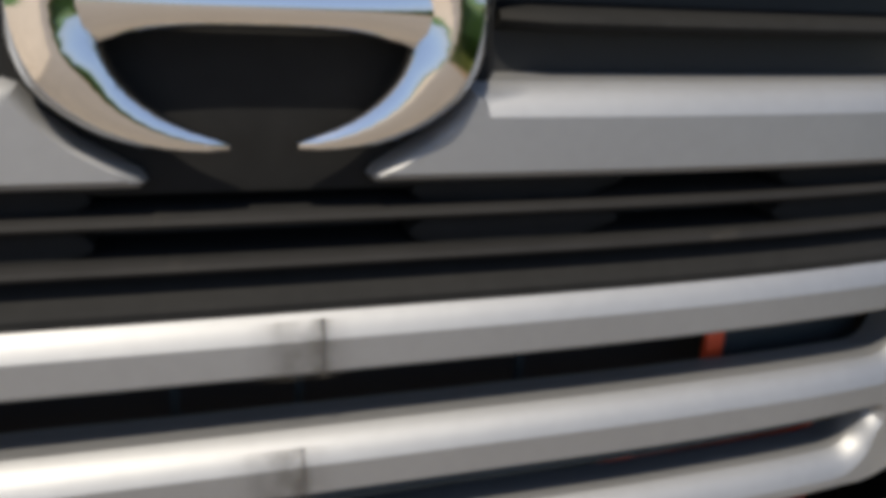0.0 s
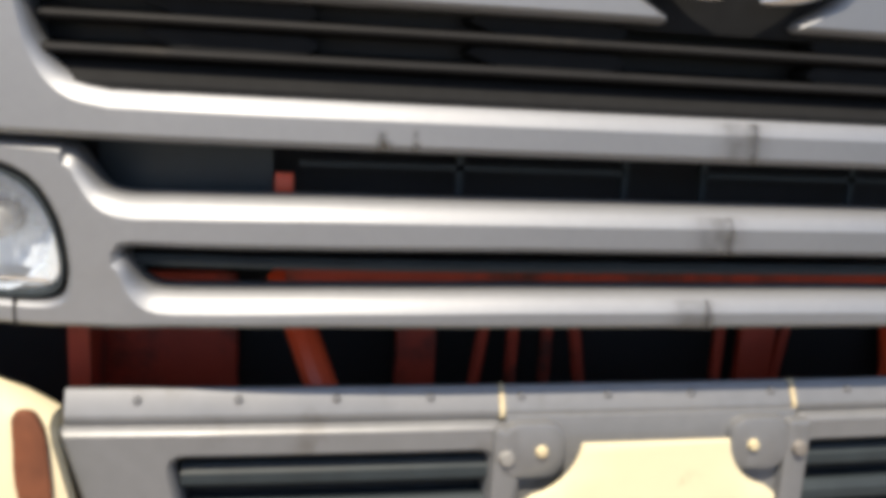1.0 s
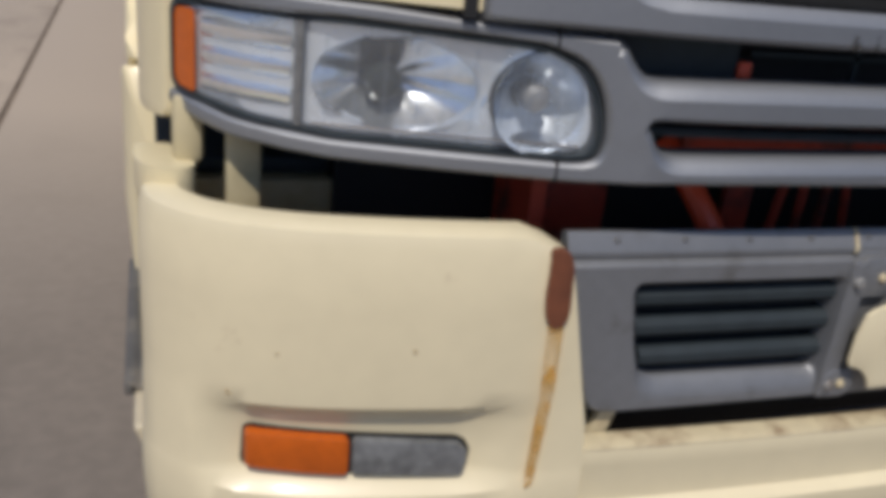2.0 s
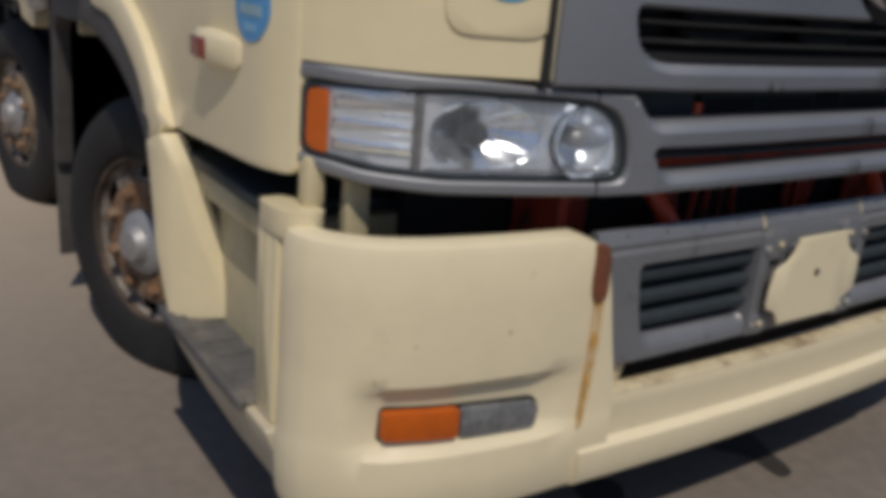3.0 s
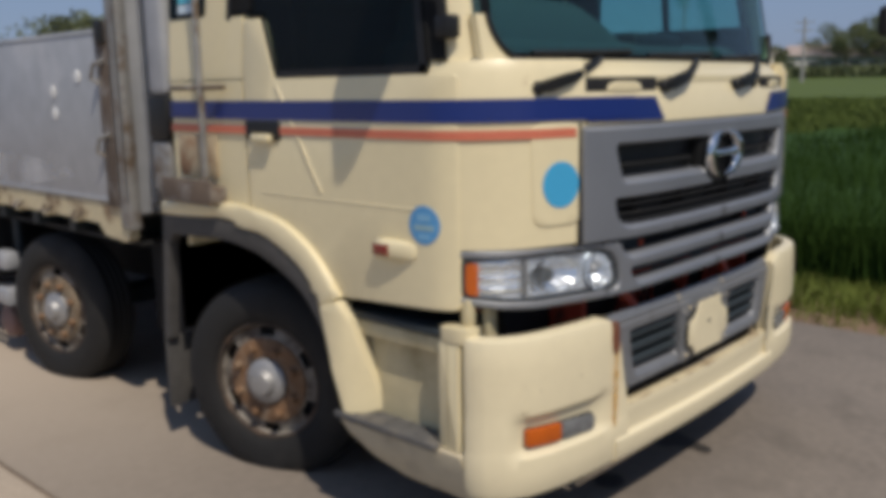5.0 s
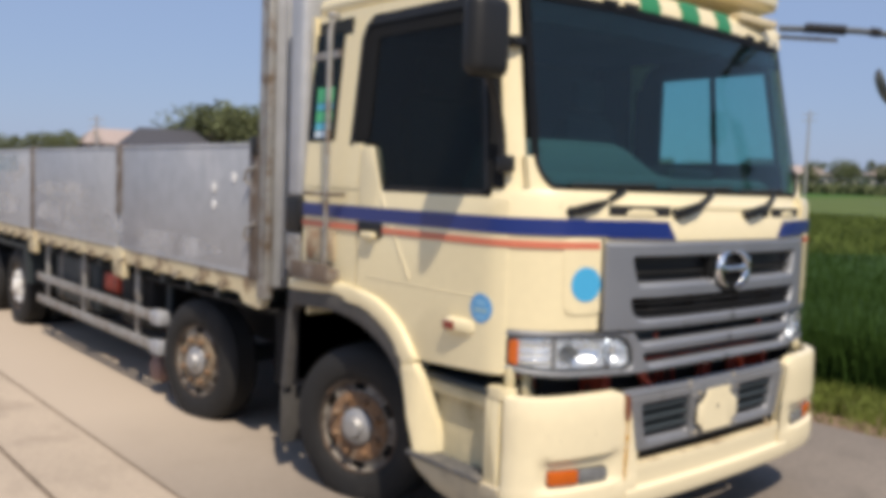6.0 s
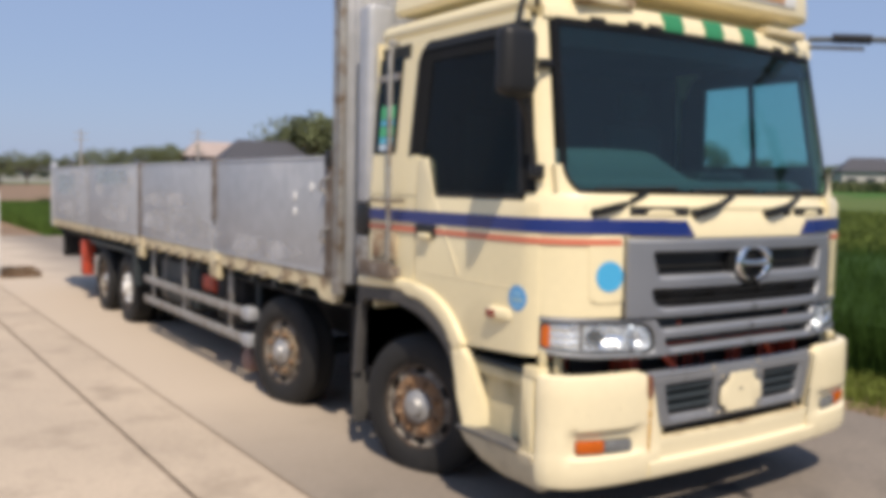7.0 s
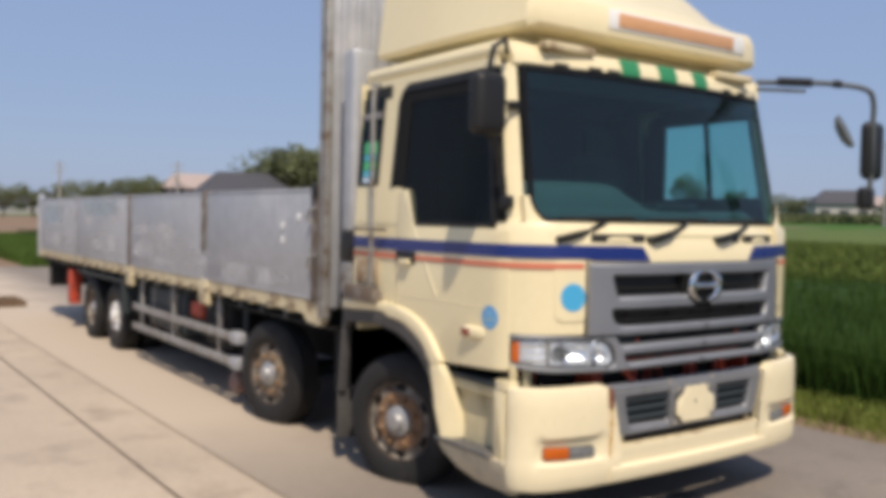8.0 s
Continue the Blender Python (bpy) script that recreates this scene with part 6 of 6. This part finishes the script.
part("duct", box(-1.23, -1.0, 1.97, 2.12, 1.18, 1.405, 0.02), GALV, truck, "grey steel duct behind the cab")
part("air_intake", box(-1.225, -1.04, 1.97, 2.12, 1.605, 2.86, 0.03, 3), ALU, truck, "tall grey air intake behind the cab")
# side guards
both("canister", lambda: lathe([(0.0, 0.03), (0.07, 0.026), (0.10, 0.008), (0.108, -0.03), (0.108, -0.20), (0.0, -0.22)], (-1.15, 4.18, 0.205), "x", 24), make_mat("faded_red_brown_paint", (0.22, 0.135, 0.115), 0.75, vary=0.2, grain=30, blotch=5, dirt=(0.20, 0.16, 0.13), dirt_amount=0.4, dirt_scale=8), label="faded red-brown canister behind the second wheel")
both("canister_bracket", lambda: box(-1.06, -1.03, 4.14, 4.22, 0.29, 1.0, 0.006), DARK_STEEL, label="dark steel bracket")
for s in (-1, 1):
    guard = part("side_guard", box(min(s * 1.22, s * 1.19), max(s * 1.22, s * 1.19), 3.98, 7.15, 0.585, 0.665, 0.012), GALV, truck, "grey steel side guard rails")
    part("rail", box(min(s * 1.22, s * 1.19), max(s * 1.22, s * 1.19), 3.98, 7.15, 0.36, 0.44, 0.012), GALV, guard)
    part("end_cap", box(min(s * 1.235, s * 1.13), max(s * 1.235, s * 1.13), 3.95, 4.12, 0.57, 0.68, 0.02), ALU, guard)
    part("end_cap", box(min(s * 1.235, s * 1.13), max(s * 1.235, s * 1.13), 3.95, 4.12, 0.345, 0.455, 0.02), ALU, guard)
    for y in (4.5, 5.8, 6.9):
        part("guard_post", box(min(s * 1.19, s * 1.16), max(s * 1.19, s * 1.16), y - 0.03, y + 0.03, 0.36, 1.0, 0.006), GALV, guard)
    part("tool_box", box(min(s * 1.12, s * 0.80), max(s * 1.12, s * 0.80), 5.12, 5.45, 0.67, 0.83, 0.02), RED, truck, "red steel box under the bed")
    # added tank shape: blocks the sun so the shadow under the bed is solid
    tank = part("fuel_tank", box(min(s * 1.13, s * 0.70), max(s * 1.13, s * 0.70), 5.58, 6.85, 0.43, 0.92, 0.06, 3), DARK_STEEL, truck, "dark tank shape added to fill the shade under the bed")
    for y in (5.80, 6.60):
        part("strap", box(min(s * 1.137, s * 0.69), max(s * 1.137, s * 0.69), y - 0.025, y + 0.025, 0.422, 0.95, 0.05, 3), GALV, tank, "grey strap on the added tank shape")
    # added box, likewise there to block sun behind the guard rails
    part("shade_box", box(min(s * 1.12, s * 0.72), max(s * 1.12, s * 0.72), 4.36, 5.04, 0.45, 0.88, 0.03), DUSTY, truck, "dusty black box added to fill the shade under the bed")
    part("reflector_board", box(min(s * 1.21, s * 1.06), max(s * 1.21, s * 1.06), 10.30, 10.50, 0.36, 0.86, 0.01), RED, truck, "red board behind the rear wheels")
    part("rear_fender", plate_side([(9.85, 0.9), (7.55, 0.9), (7.5, 0.5), (7.56, 0.5), (7.62, 0.86), (9.8, 0.86)], lambda z: 1.22, 0.3) if s < 0 else mirror_x(plate_side([(9.85, 0.9), (7.55, 0.9), (7.5, 0.5), (7.56, 0.5), (7.62, 0.86), (9.8, 0.86)], lambda z: 1.22, 0.3)), DARK_STEEL, truck)
    part("sill_lamp", lathe([(0.0, 0.03), (0.035, 0.02), (0.04, 0.0)], (s * 1.0, 6.0, 0.92), "x", 14, flip=-s), WHITE, truck)
for s in (-1, 1):
    part("rear_lamp_board", box(min(s * 1.2, s * 0.7), max(s * 1.2, s * 0.7), 11.75, 11.86, 0.52, 0.92, 0.02), BLACK_MATT, truck, "black rear lamp board")
part("rear_bumper", box(-1.0, 1.0, 12.0, 12.08, 0.5, 0.6, 0.01), DARK_STEEL, truck, "dark rear underrun bar")

# ---------------------------------------------------------------- ground
def rise(x, y):
    """The farmland climbs gently away from the road and beyond the yard."""
    return 0.0165 * max(0.0, x - 4.4) + 0.0039 * max(0.0, y - 14.0)


def slab(name, x0, x1, y0, y1, z, mat, label, cat, k0=0.0, k1=0.0, climbs=False):
    """A sheet on the ground; k0 and k1: how far its two long edges drift sideways for each metre along the road."""
    bm = bmesh.new()
    vs = [bm.verts.new(p) for p in ((x0 + k0 * y0, y0, z), (x1 + k1 * y0, y0, z), (x1 + k1 * y1, y1, z), (x0 + k0 * y1, y1, z))]
    bm.faces.new(vs)
    if climbs:
        for at, way in (((4.4, 0, 0), (1, 0, 0)), ((0, 14.0, 0), (0, 1, 0))):
            bmesh.ops.bisect_plane(bm, geom=bm.verts[:] + bm.edges[:] + bm.faces[:], plane_co=at, plane_no=way, dist=1e-5)
        for v in bm.verts:
            v.co.z += rise(v.co.x, v.co.y)
    return structure(part(name, bm, mat), label, cat)


slab("ground", -1500, 1500, -1500, 1500, -0.03, FIELD_FAR, "far green farmland round the road", "ground", climbs=True)
slab("road", -1.858, 2.62, -60, 47.5, 0.0, ASPHALT, "worn sandy grey asphalt road", "road", k0=-0.012, climbs=True)
slab("side_road", -40, 60, 47.5, 52.0, -0.002, ASPHALT, "grey asphalt side road at the end", "road", climbs=True)
slab("pavement", -14.0, -2.421, -40, 13.6, 0.004, CONCRETE, "sandy concrete yard beside the road", "pavement", k1=-0.012)
slab("gutter_cover", -2.393, -1.886, -40, 40, 0.006, CONCRETE, "concrete gutter cover along the road", "pavement", k0=-0.012, k1=-0.012, climbs=True)
slab("joint", -2.46, -1.83, -40, 40, -0.004, make_mat("joint_grime", (0.19, 0.145, 0.105), 0.9, vary=0.4, grain=8, blotch=1.5), "dark joint beside the gutter cover", "ground", k0=-0.012, k1=-0.012, climbs=True)
slab("yard", -40, -2.421, 13.6, 47.5, -0.008, CONCRETE, "pale ground behind the gate", "ground", k1=-0.012, climbs=True)
slab("verge", 2.60, 4.4, -60, 47.5, -0.012, SOIL, "brown soil verge beside the road", "ground", climbs=True)
slab("soil_field", -60, 90, 52.0, 170, -0.015, SOIL, "bare brown field beyond the road", "ground", climbs=True)


def stain(name, pts, z, mat, label):
    bm = bmesh.new()
    bm.faces.new([bm.verts.new((x, y, z)) for x, y in soften(pts, 0.05)])
    return structure(part(name, bm, mat), label, "stain")


stain("oil_stain", [(0.20, 0.10), (0.27, 0.10), (0.30, 0.22), (0.36, 0.34), (0.20, 0.42), (0.14, 0.30), (0.22, 0.22)], 0.004, OIL, "dark oil stain on the asphalt")
stain("oil_stain", [(-0.36, 0.24), (-0.28, 0.22), (-0.22, 0.30), (-0.30, 0.36), (-0.38, 0.32)], 0.004, OIL, "small dark oil stain on the asphalt")

# ---------------------------------------------------------------- crops and grass
rng = np.random.default_rng(7)


def blades(name, area, count, height, width, lean, mat, base=0.0):
    """A scatter of bent blades, two triangles and a tip each."""
    x0, x1, y0, y1 = area
    n = count
    px, py = rng.uniform(x0, x1, n), rng.uniform(y0, y1, n)
    h = height * rng.uniform(0.65, 1.15, n)
    a = rng.uniform(0, 2 * math.pi, n)
    la = rng.uniform(0, 2 * math.pi, n)
    le = lean * h * rng.uniform(0.2, 1.0, n)
    wx, wy = np.cos(a) * width / 2, np.sin(a) * width / 2
    lx, ly = np.cos(la) * le, np.sin(la) * le
    z0 = base + np.array([rise(x, y) for x, y in zip(px.tolist(), py.tolist())])
    v = np.stack([np.stack([px - wx, py - wy, z0], 1), np.stack([px + wx, py + wy, z0], 1),
                  np.stack([px + wx * 0.7 + lx * 0.35, py + wy * 0.7 + ly * 0.35, z0 + h * 0.6], 1), np.stack([px - wx * 0.7 + lx * 0.35, py - wy * 0.7 + ly * 0.35, z0 + h * 0.6], 1),
                  np.stack([px + lx, py + ly, z0 + h], 1)], 1).reshape(-1, 3)
    idx = np.arange(n) * 5
    faces = [(i, i + 1, i + 2, i + 3) for i in idx] + [(i + 3, i + 2, i + 4) for i in idx]
    me = bpy.data.meshes.new(name)
    me.from_pydata(v.tolist(), [], faces)
    me.materials.append(mat)
    return me


def crop_mass():
    bm = bmesh.new()
    xs = np.concatenate([np.arange(4.12, 12.6, 0.35)])
    ys = np.concatenate([np.arange(-45, -8, 3.0), np.arange(-8, 30, 0.4), np.arange(30, 46.5, 1.5)])
    grid = []
    for y in ys:
        wide = 1 + 0.5 * min(1.0, max(0.0, (6.0 - y) / 3.0))
        grid.append([bm.verts.new((4.12 + (x - 4.12) * wide + 0.08 * noise.noise((x, y, 3)), y, 0.46 + rise(4.12 + (x - 4.12) * wide, y) + 0.07 * noise.noise((x * 1.7, y * 1.7, 0)) + 0.04 * noise.noise((x * 5, y * 5, 1)))) for x in xs])
    for a, b in zip(grid, grid[1:]):
        for i in range(len(xs) - 1):
            bm.faces.new((a[i], a[i + 1], b[i + 1], b[i]))
    low = [bm.verts.new((4.20 + 0.06 * noise.noise((y * 2, 0, 5)), y, rise(4.2, y) - 0.02)) for y in ys]
    for i in range(len(ys) - 1):
        bm.faces.new((low[i], grid[i][0], grid[i + 1][0], low[i + 1]))
    end = [bm.verts.new((v.co.x, 46.6, rise(v.co.x, 46.6) - 0.02)) for v in grid[-1]]
    for i in range(len(end) - 1):
        bm.faces.new((grid[-1][i], grid[-1][i + 1], end[i + 1], end[i]))
    return bm


field = tagged(part("wheat_field", crop_mass(), WHEAT, None), "dense green wheat field beside the road", "crop", kind="stuff")
for nm, area, cnt, hh, ww, le in (("wheat", (3.80, 4.40, -4, 30), 34000, 0.62, 0.016, 0.40), ("wheat", (4.2, 8.5, -4, 24), 60000, 0.66, 0.018, 0.35), ("wheat", (8.5, 12.5, -4, 46), 26000, 0.66, 0.035, 0.3), ("wheat", (12.5, 16.6, -4, 3.6), 9000, 0.66, 0.04, 0.3), ("wheat", (3.80, 9.0, -30, -4), 30000, 0.66, 0.035, 0.35), ("wheat", (3.85, 8.5, 24, 46.4), 14000, 0.70, 0.03, 0.3)):
    ob = new(nm, blades(nm, area, cnt, hh, ww, le, WHEAT))
    ob.parent = field
    tagged(ob, "upright green wheat blades")
slab("far_field", 12.6, 120, -45, 46.5, -0.01, YOUNG, "flat field beyond the wheat", "ground", climbs=True)
light_field = tagged(new("young_crop", blades("young_crop", (12.6, 40, -6, 46), 60000, 0.34, 0.09, 0.5, YOUNG)), "pale yellow-green young crop beyond the wheat", "crop", kind="stuff")
verge_grass = tagged(new("grass", blades("grass", (2.95, 4.0, -4, 30), 46000, 0.13, 0.014, 0.8, GRASS, -0.012)), "bright green grass along the road edge", "grass", kind="stuff")
edge_grass = tagged(new("grass", blades("grass", (2.62, 3.0, -4, 30), 3500, 0.06, 0.014, 0.8, GRASS, -0.012)), "sparse low grass on the soil edge", "grass", kind="stuff")
near_edge = tagged(new("grass", blades("grass", (2.95, 4.0, -30, -4), 16000, 0.14, 0.022, 0.8, GRASS, -0.012)), "green grass along the road in front of the truck", "grass", kind="stuff")
far_grass = tagged(new("grass", blades("grass", (-25, 60, 52.2, 54), 12000, 0.35, 0.05, 0.6, GRASS, -0.012)), "rough grass beyond the side road", "grass", kind="stuff")
slab("soil_bank", -16, 0.95, 25.5, 47.4, 0.006, SOIL, "bare brown soil beside the bend of the road", "ground", climbs=True)
bend_crop = tagged(new("young_crop", blades("young_crop", (0.75, 3.9, 25.0, 46), 36000, 0.52, 0.03, 0.5, LUSH)), "bright green crop at the bend of the road", "crop", kind="stuff")
hedge = tagged(new("hedge", blades("hedge", (119, 124, 15, 92), 9000, 1.5, 0.6, 0.6, LEAF)), "low dark green hedge at the end of the field", "hedge", kind="stuff")
weeds = tagged(new("weeds", blades("weeds", (-1.85, -1.2, 13.7, 14.9), 1400, 0.12, 0.016, 0.9, SOIL, 0.0)), "dry brown weeds by the gate post", "weeds", kind="stuff")

# ---------------------------------------------------------------- white gate
gate = tagged(new("gate"), "white steel gate beside the road", "gate")
part("post", box(-1.98, -1.84, 13.93, 14.07, -0.01, 1.48, 0.02), WHITE, gate)
part("top_rail", tube(catmull([(-1.91, 14.0, 1.40), (-2.1, 14.0, 1.47), (-2.6, 14.0, 1.50), (-4.8, 14.0, 1.50)], 4), 0.05), WHITE, gate)
part("bottom_rail", box(-4.8, -1.98, 13.97, 14.03, 0.12, 0.20, 0.01), WHITE, gate)
for k in range(14):
    x = -2.15 - 0.19 * k
    part("bar", tube([(x, 14.0, 0.18), (x, 14.0, 1.47)], 0.014, 8), DARK_STEEL, gate)
part("post", box(-4.94, -4.80, 13.93, 14.07, -0.01, 1.55, 0.02), WHITE, gate)

# ---------------------------------------------------------------- distance: trees, houses, poles


def make_tree(height, spread, seed, leaf=0.38, count=3200):
    r = np.random.default_rng(seed)
    t = new("tree")
    bm = bmesh.new()
    h0 = height * 0.45
    loops = []
    for k in range(6):
        u = k / 5
        rad = height * 0.035 * (1 - 0.6 * u)
        loops.append([(rad * math.cos(a) + 0.1 * u, rad * math.sin(a), h0 * u) for a in (2 * math.pi * j / 8 for j in range(8))])
    add_loops(bm, loops)
    for k in range(6):
        a = 2 * math.pi * k / 6 + r.uniform(-0.3, 0.3)
        tip = (math.cos(a) * spread * 0.6, math.sin(a) * spread * 0.6, height * r.uniform(0.5, 0.8))
        mid = (tip[0] * 0.4, tip[1] * 0.4, height * 0.48)
        tube([(0, 0, height * r.uniform(0.25, 0.42)), mid, tip], height * 0.011, 6, bm)
    part("trunk", bm, BARK, t, "brown trunk with limbs")
    blobs = [(r.uniform(-0.62, 0.62) * spread, r.uniform(-0.62, 0.62) * spread, height * r.uniform(0.42, 0.88), spread * r.uniform(0.25, 0.48)) for _ in range(12)]
    vs, fs = [], []
    for k in range(count):
        bx, by, bz, br = blobs[r.integers(len(blobs))]
        d = r.normal(size=3)
        d /= np.linalg.norm(d)
        p = np.array([bx, by, bz]) + d * br * r.uniform(0.5, 1.05) * np.array([1, 1, 0.8])
        p[2] = max(p[2], 0.3)
        u = r.normal(size=3)
        u /= np.linalg.norm(u)
        w = np.cross(u, r.normal(size=3))
        w /= np.linalg.norm(w)
        s = leaf * r.uniform(0.5, 1.2)
        i = len(vs)
        vs += [tuple(p - u * s * 0.5), tuple(p + w * s * 0.35), tuple(p + u * s * 0.5), tuple(p - w * s * 0.35)]
        fs.append((i, i + 1, i + 2, i + 3))
    me = bpy.data.meshes.new("crown")
    me.from_pydata(vs, [], fs)
    me.materials.append(LEAF)
    crown = new("crown", me)
    crown.parent = t
    return tagged(t, "distant leafy green tree with an uneven crown", "tree", "trees on the skyline")


def polar(az, d):
    return -4.1 + d * math.sin(radians(az)), -3.2 + d * math.cos(radians(az))


kinds = [make_tree(8.0, 4.5, 11), make_tree(7.0, 5.5, 12), make_tree(9.0, 4.0, 13)]
spots = []
for az, d, top in ((7.2, 150, 5.0), (8.6, 160, 5.4), (10.2, 150, 4.9), (11.8, 150, 5.6), (13.0, 130, 5.2), (14.6, 120, 5.4), (15.6, 115, 5.6), (16.8, 120, 5.4), (17.6, 118, 6.0), (24.0, 100, 7.4), (24.8, 100, 8.2), (25.8, 98, 8.8), (26.8, 100, 8.6), (27.8, 102, 9.0),
                   (29.5, 130, 9.0), (32, 140, 9), (35, 150, 10), (39, 150, 9), (43, 150, 9), (47, 150, 9), (51, 150, 8), (54.0, 160, 5.6), (56.0, 170, 5.0), (57.5, 165, 4.6), (62.8, 170, 5.6), (64.4, 165, 5.4), (66.4, 150, 5.6), (67.8, 160, 5.2), (70.2, 165, 6.0), (71.6, 160, 8.6), (73.0, 165, 9.8), (74.4, 160, 9.2), (76, 165, 7.4), (78.5, 165, 6.0), (53, 200, 5.0), (55, 190, 4.8), (58.4, 200, 5.2), (61, 200, 5.0)):
    spots.append((az, d, top))
for i, (az, d, top) in enumerate(spots):
    x, y = polar(az, d)
    src = kinds[i % 3]
    base_h = (8.0, 7.0, 9.0)[i % 3]
    if i < 3:
        src.location = (x, y, rise(x, y) - 0.02)
        src.scale = (top / base_h * 0.98,) * 3
    else:
        tr = copy_thing(src, pose(x, y, rise(x, y) - 0.02, 0, 0, (i * 67) % 360))
        tr.scale = (top / base_h * 0.98,) * 3


def make_house(x, y, w, dp, wall_h, roof_h, turn, wall_mat, roof_mat, label):
    h = new("house")
    part("wall", box(-w / 2, w / 2, -dp / 2, dp / 2, -0.05, wall_h), wall_mat, h, "plastered walls")
    bm = bmesh.new()
    e = 0.5
    pts = [(-w / 2 - e, -dp / 2 - e, wall_h), (w / 2 + e, -dp / 2 - e, wall_h), (w / 2 + e, dp / 2 + e, wall_h), (-w / 2 - e, dp / 2 + e, wall_h), (-w / 2 + w * 0.2, 0, wall_h + roof_h), (w / 2 - w * 0.2, 0, wall_h + roof_h)]
    v = [bm.verts.new(p) for p in pts]
    for f in ((0, 1, 5, 4), (1, 2, 5), (2, 3, 4, 5), (3, 0, 4), (3, 2, 1, 0)):
        bm.faces.new([v[i] for i in f])
    part("roof", bm, roof_mat, h, "tiled hipped roof")
    for k in range(3):
        cx = -w / 2 + w * (k + 0.5) / 3
        win = part("window", box(cx - 0.8, cx + 0.8, -dp / 2 - 0.06, -dp / 2 + 0.02, 0.9, 2.1), HOUSE_GLASS, h)
        part("window_frame", box(cx - 0.9, cx + 0.9, -dp / 2 - 0.04, -dp / 2 + 0.01, 0.8, 0.9), WHITE, win)
        if wall_h > 4.0:
            part("window", box(cx - 0.7, cx + 0.7, -dp / 2 - 0.06, -dp / 2 + 0.02, 3.4, 4.4), HOUSE_GLASS, h)
    h.matrix_world = pose(x, y, rise(x, y), 0, 0, turn)
    return tagged(h, label, "house", "houses on the skyline")


PINK_ROOF = make_mat("faded_pink_roof", (0.36, 0.29, 0.26), 0.8, vary=0.15, grain=4)
for az, d, w, wh, rh, roof_mat, lab in ((8.4, 200, 10, 2.4, 2.0, HOUSE_ROOF, "small far house with a dark roof"), (9.9, 215, 14, 2.4, 1.8, HOUSE_ROOF, "far low house with pale walls"), (11.3, 200, 9, 2.6, 2.0, HOUSE_ROOF, "far house with a dark tiled roof"),
                                       (19.4, 120, 8.0, 4.2, 2.0, PINK_ROOF, "pale house with a faded pink roof"), (22.4, 96, 9.0, 3.2, 2.4, HOUSE_ROOF, "house with a large dark tiled roof"),
                                       (57.2, 190, 4, 2.6, 1.6, HOUSE_ROOF, "far house with a dark roof"), (59.9, 175, 9.5, 3.2, 2.6, HOUSE_ROOF, "white walled house with a dark roof"), (62.2, 185, 8, 3.0, 1.8, PINK_ROOF, "low house with a faded pink roof"), (64.6, 190, 6, 3.0, 2.2, HOUSE_ROOF, "far house with a dark tiled roof"),
                                       (67.2, 170, 9, 3.0, 1.8, PINK_ROOF, "small house with a faded pink roof"), (69.6, 165, 11, 3.2, 1.8, PINK_ROOF, "wide house with a faded pink roof"), (71.8, 165, 9, 2.8, 1.6, PINK_ROOF, "house with a faded pink roof"), (75.5, 170, 12, 3.2, 2.2, HOUSE_ROOF, "far house with a dark roof")):
    x, y = polar(az, d)
    make_house(x, y, w, 7, wh, rh, -az + 12, HOUSE_WALL, roof_mat, lab)


def make_pole(az, d, h):
    x, y = polar(az, d)
    p = tagged(new("utility_pole"), "grey concrete utility pole with cross arms", "utility pole", "poles on the skyline")
    bm = bmesh.new()
    add_loops(bm, [[(r * math.cos(a), r * math.sin(a), z) for a in (2 * math.pi * j / 10 for j in range(10))] for r, z in ((0.18, -0.05), (0.14, h * 0.6), (0.11, h))])
    part("shaft", bm, POLE_GREY, p)
    for z in (h - 0.5, h - 1.3):
        part("cross_arm", box(-0.9, 0.9, -0.05, 0.05, z - 0.05, z + 0.05), POLE_GREY, p)
    p.matrix_world = pose(x, y, rise(x, y), 0, 0, -az)


for az, d, h in ((11.6, 120, 7.5), (18.4, 115, 7.6), (62.3, 125, 11.0), (69.0, 100, 6.5), (30, 110, 9)):
    make_pole(az, d, h)
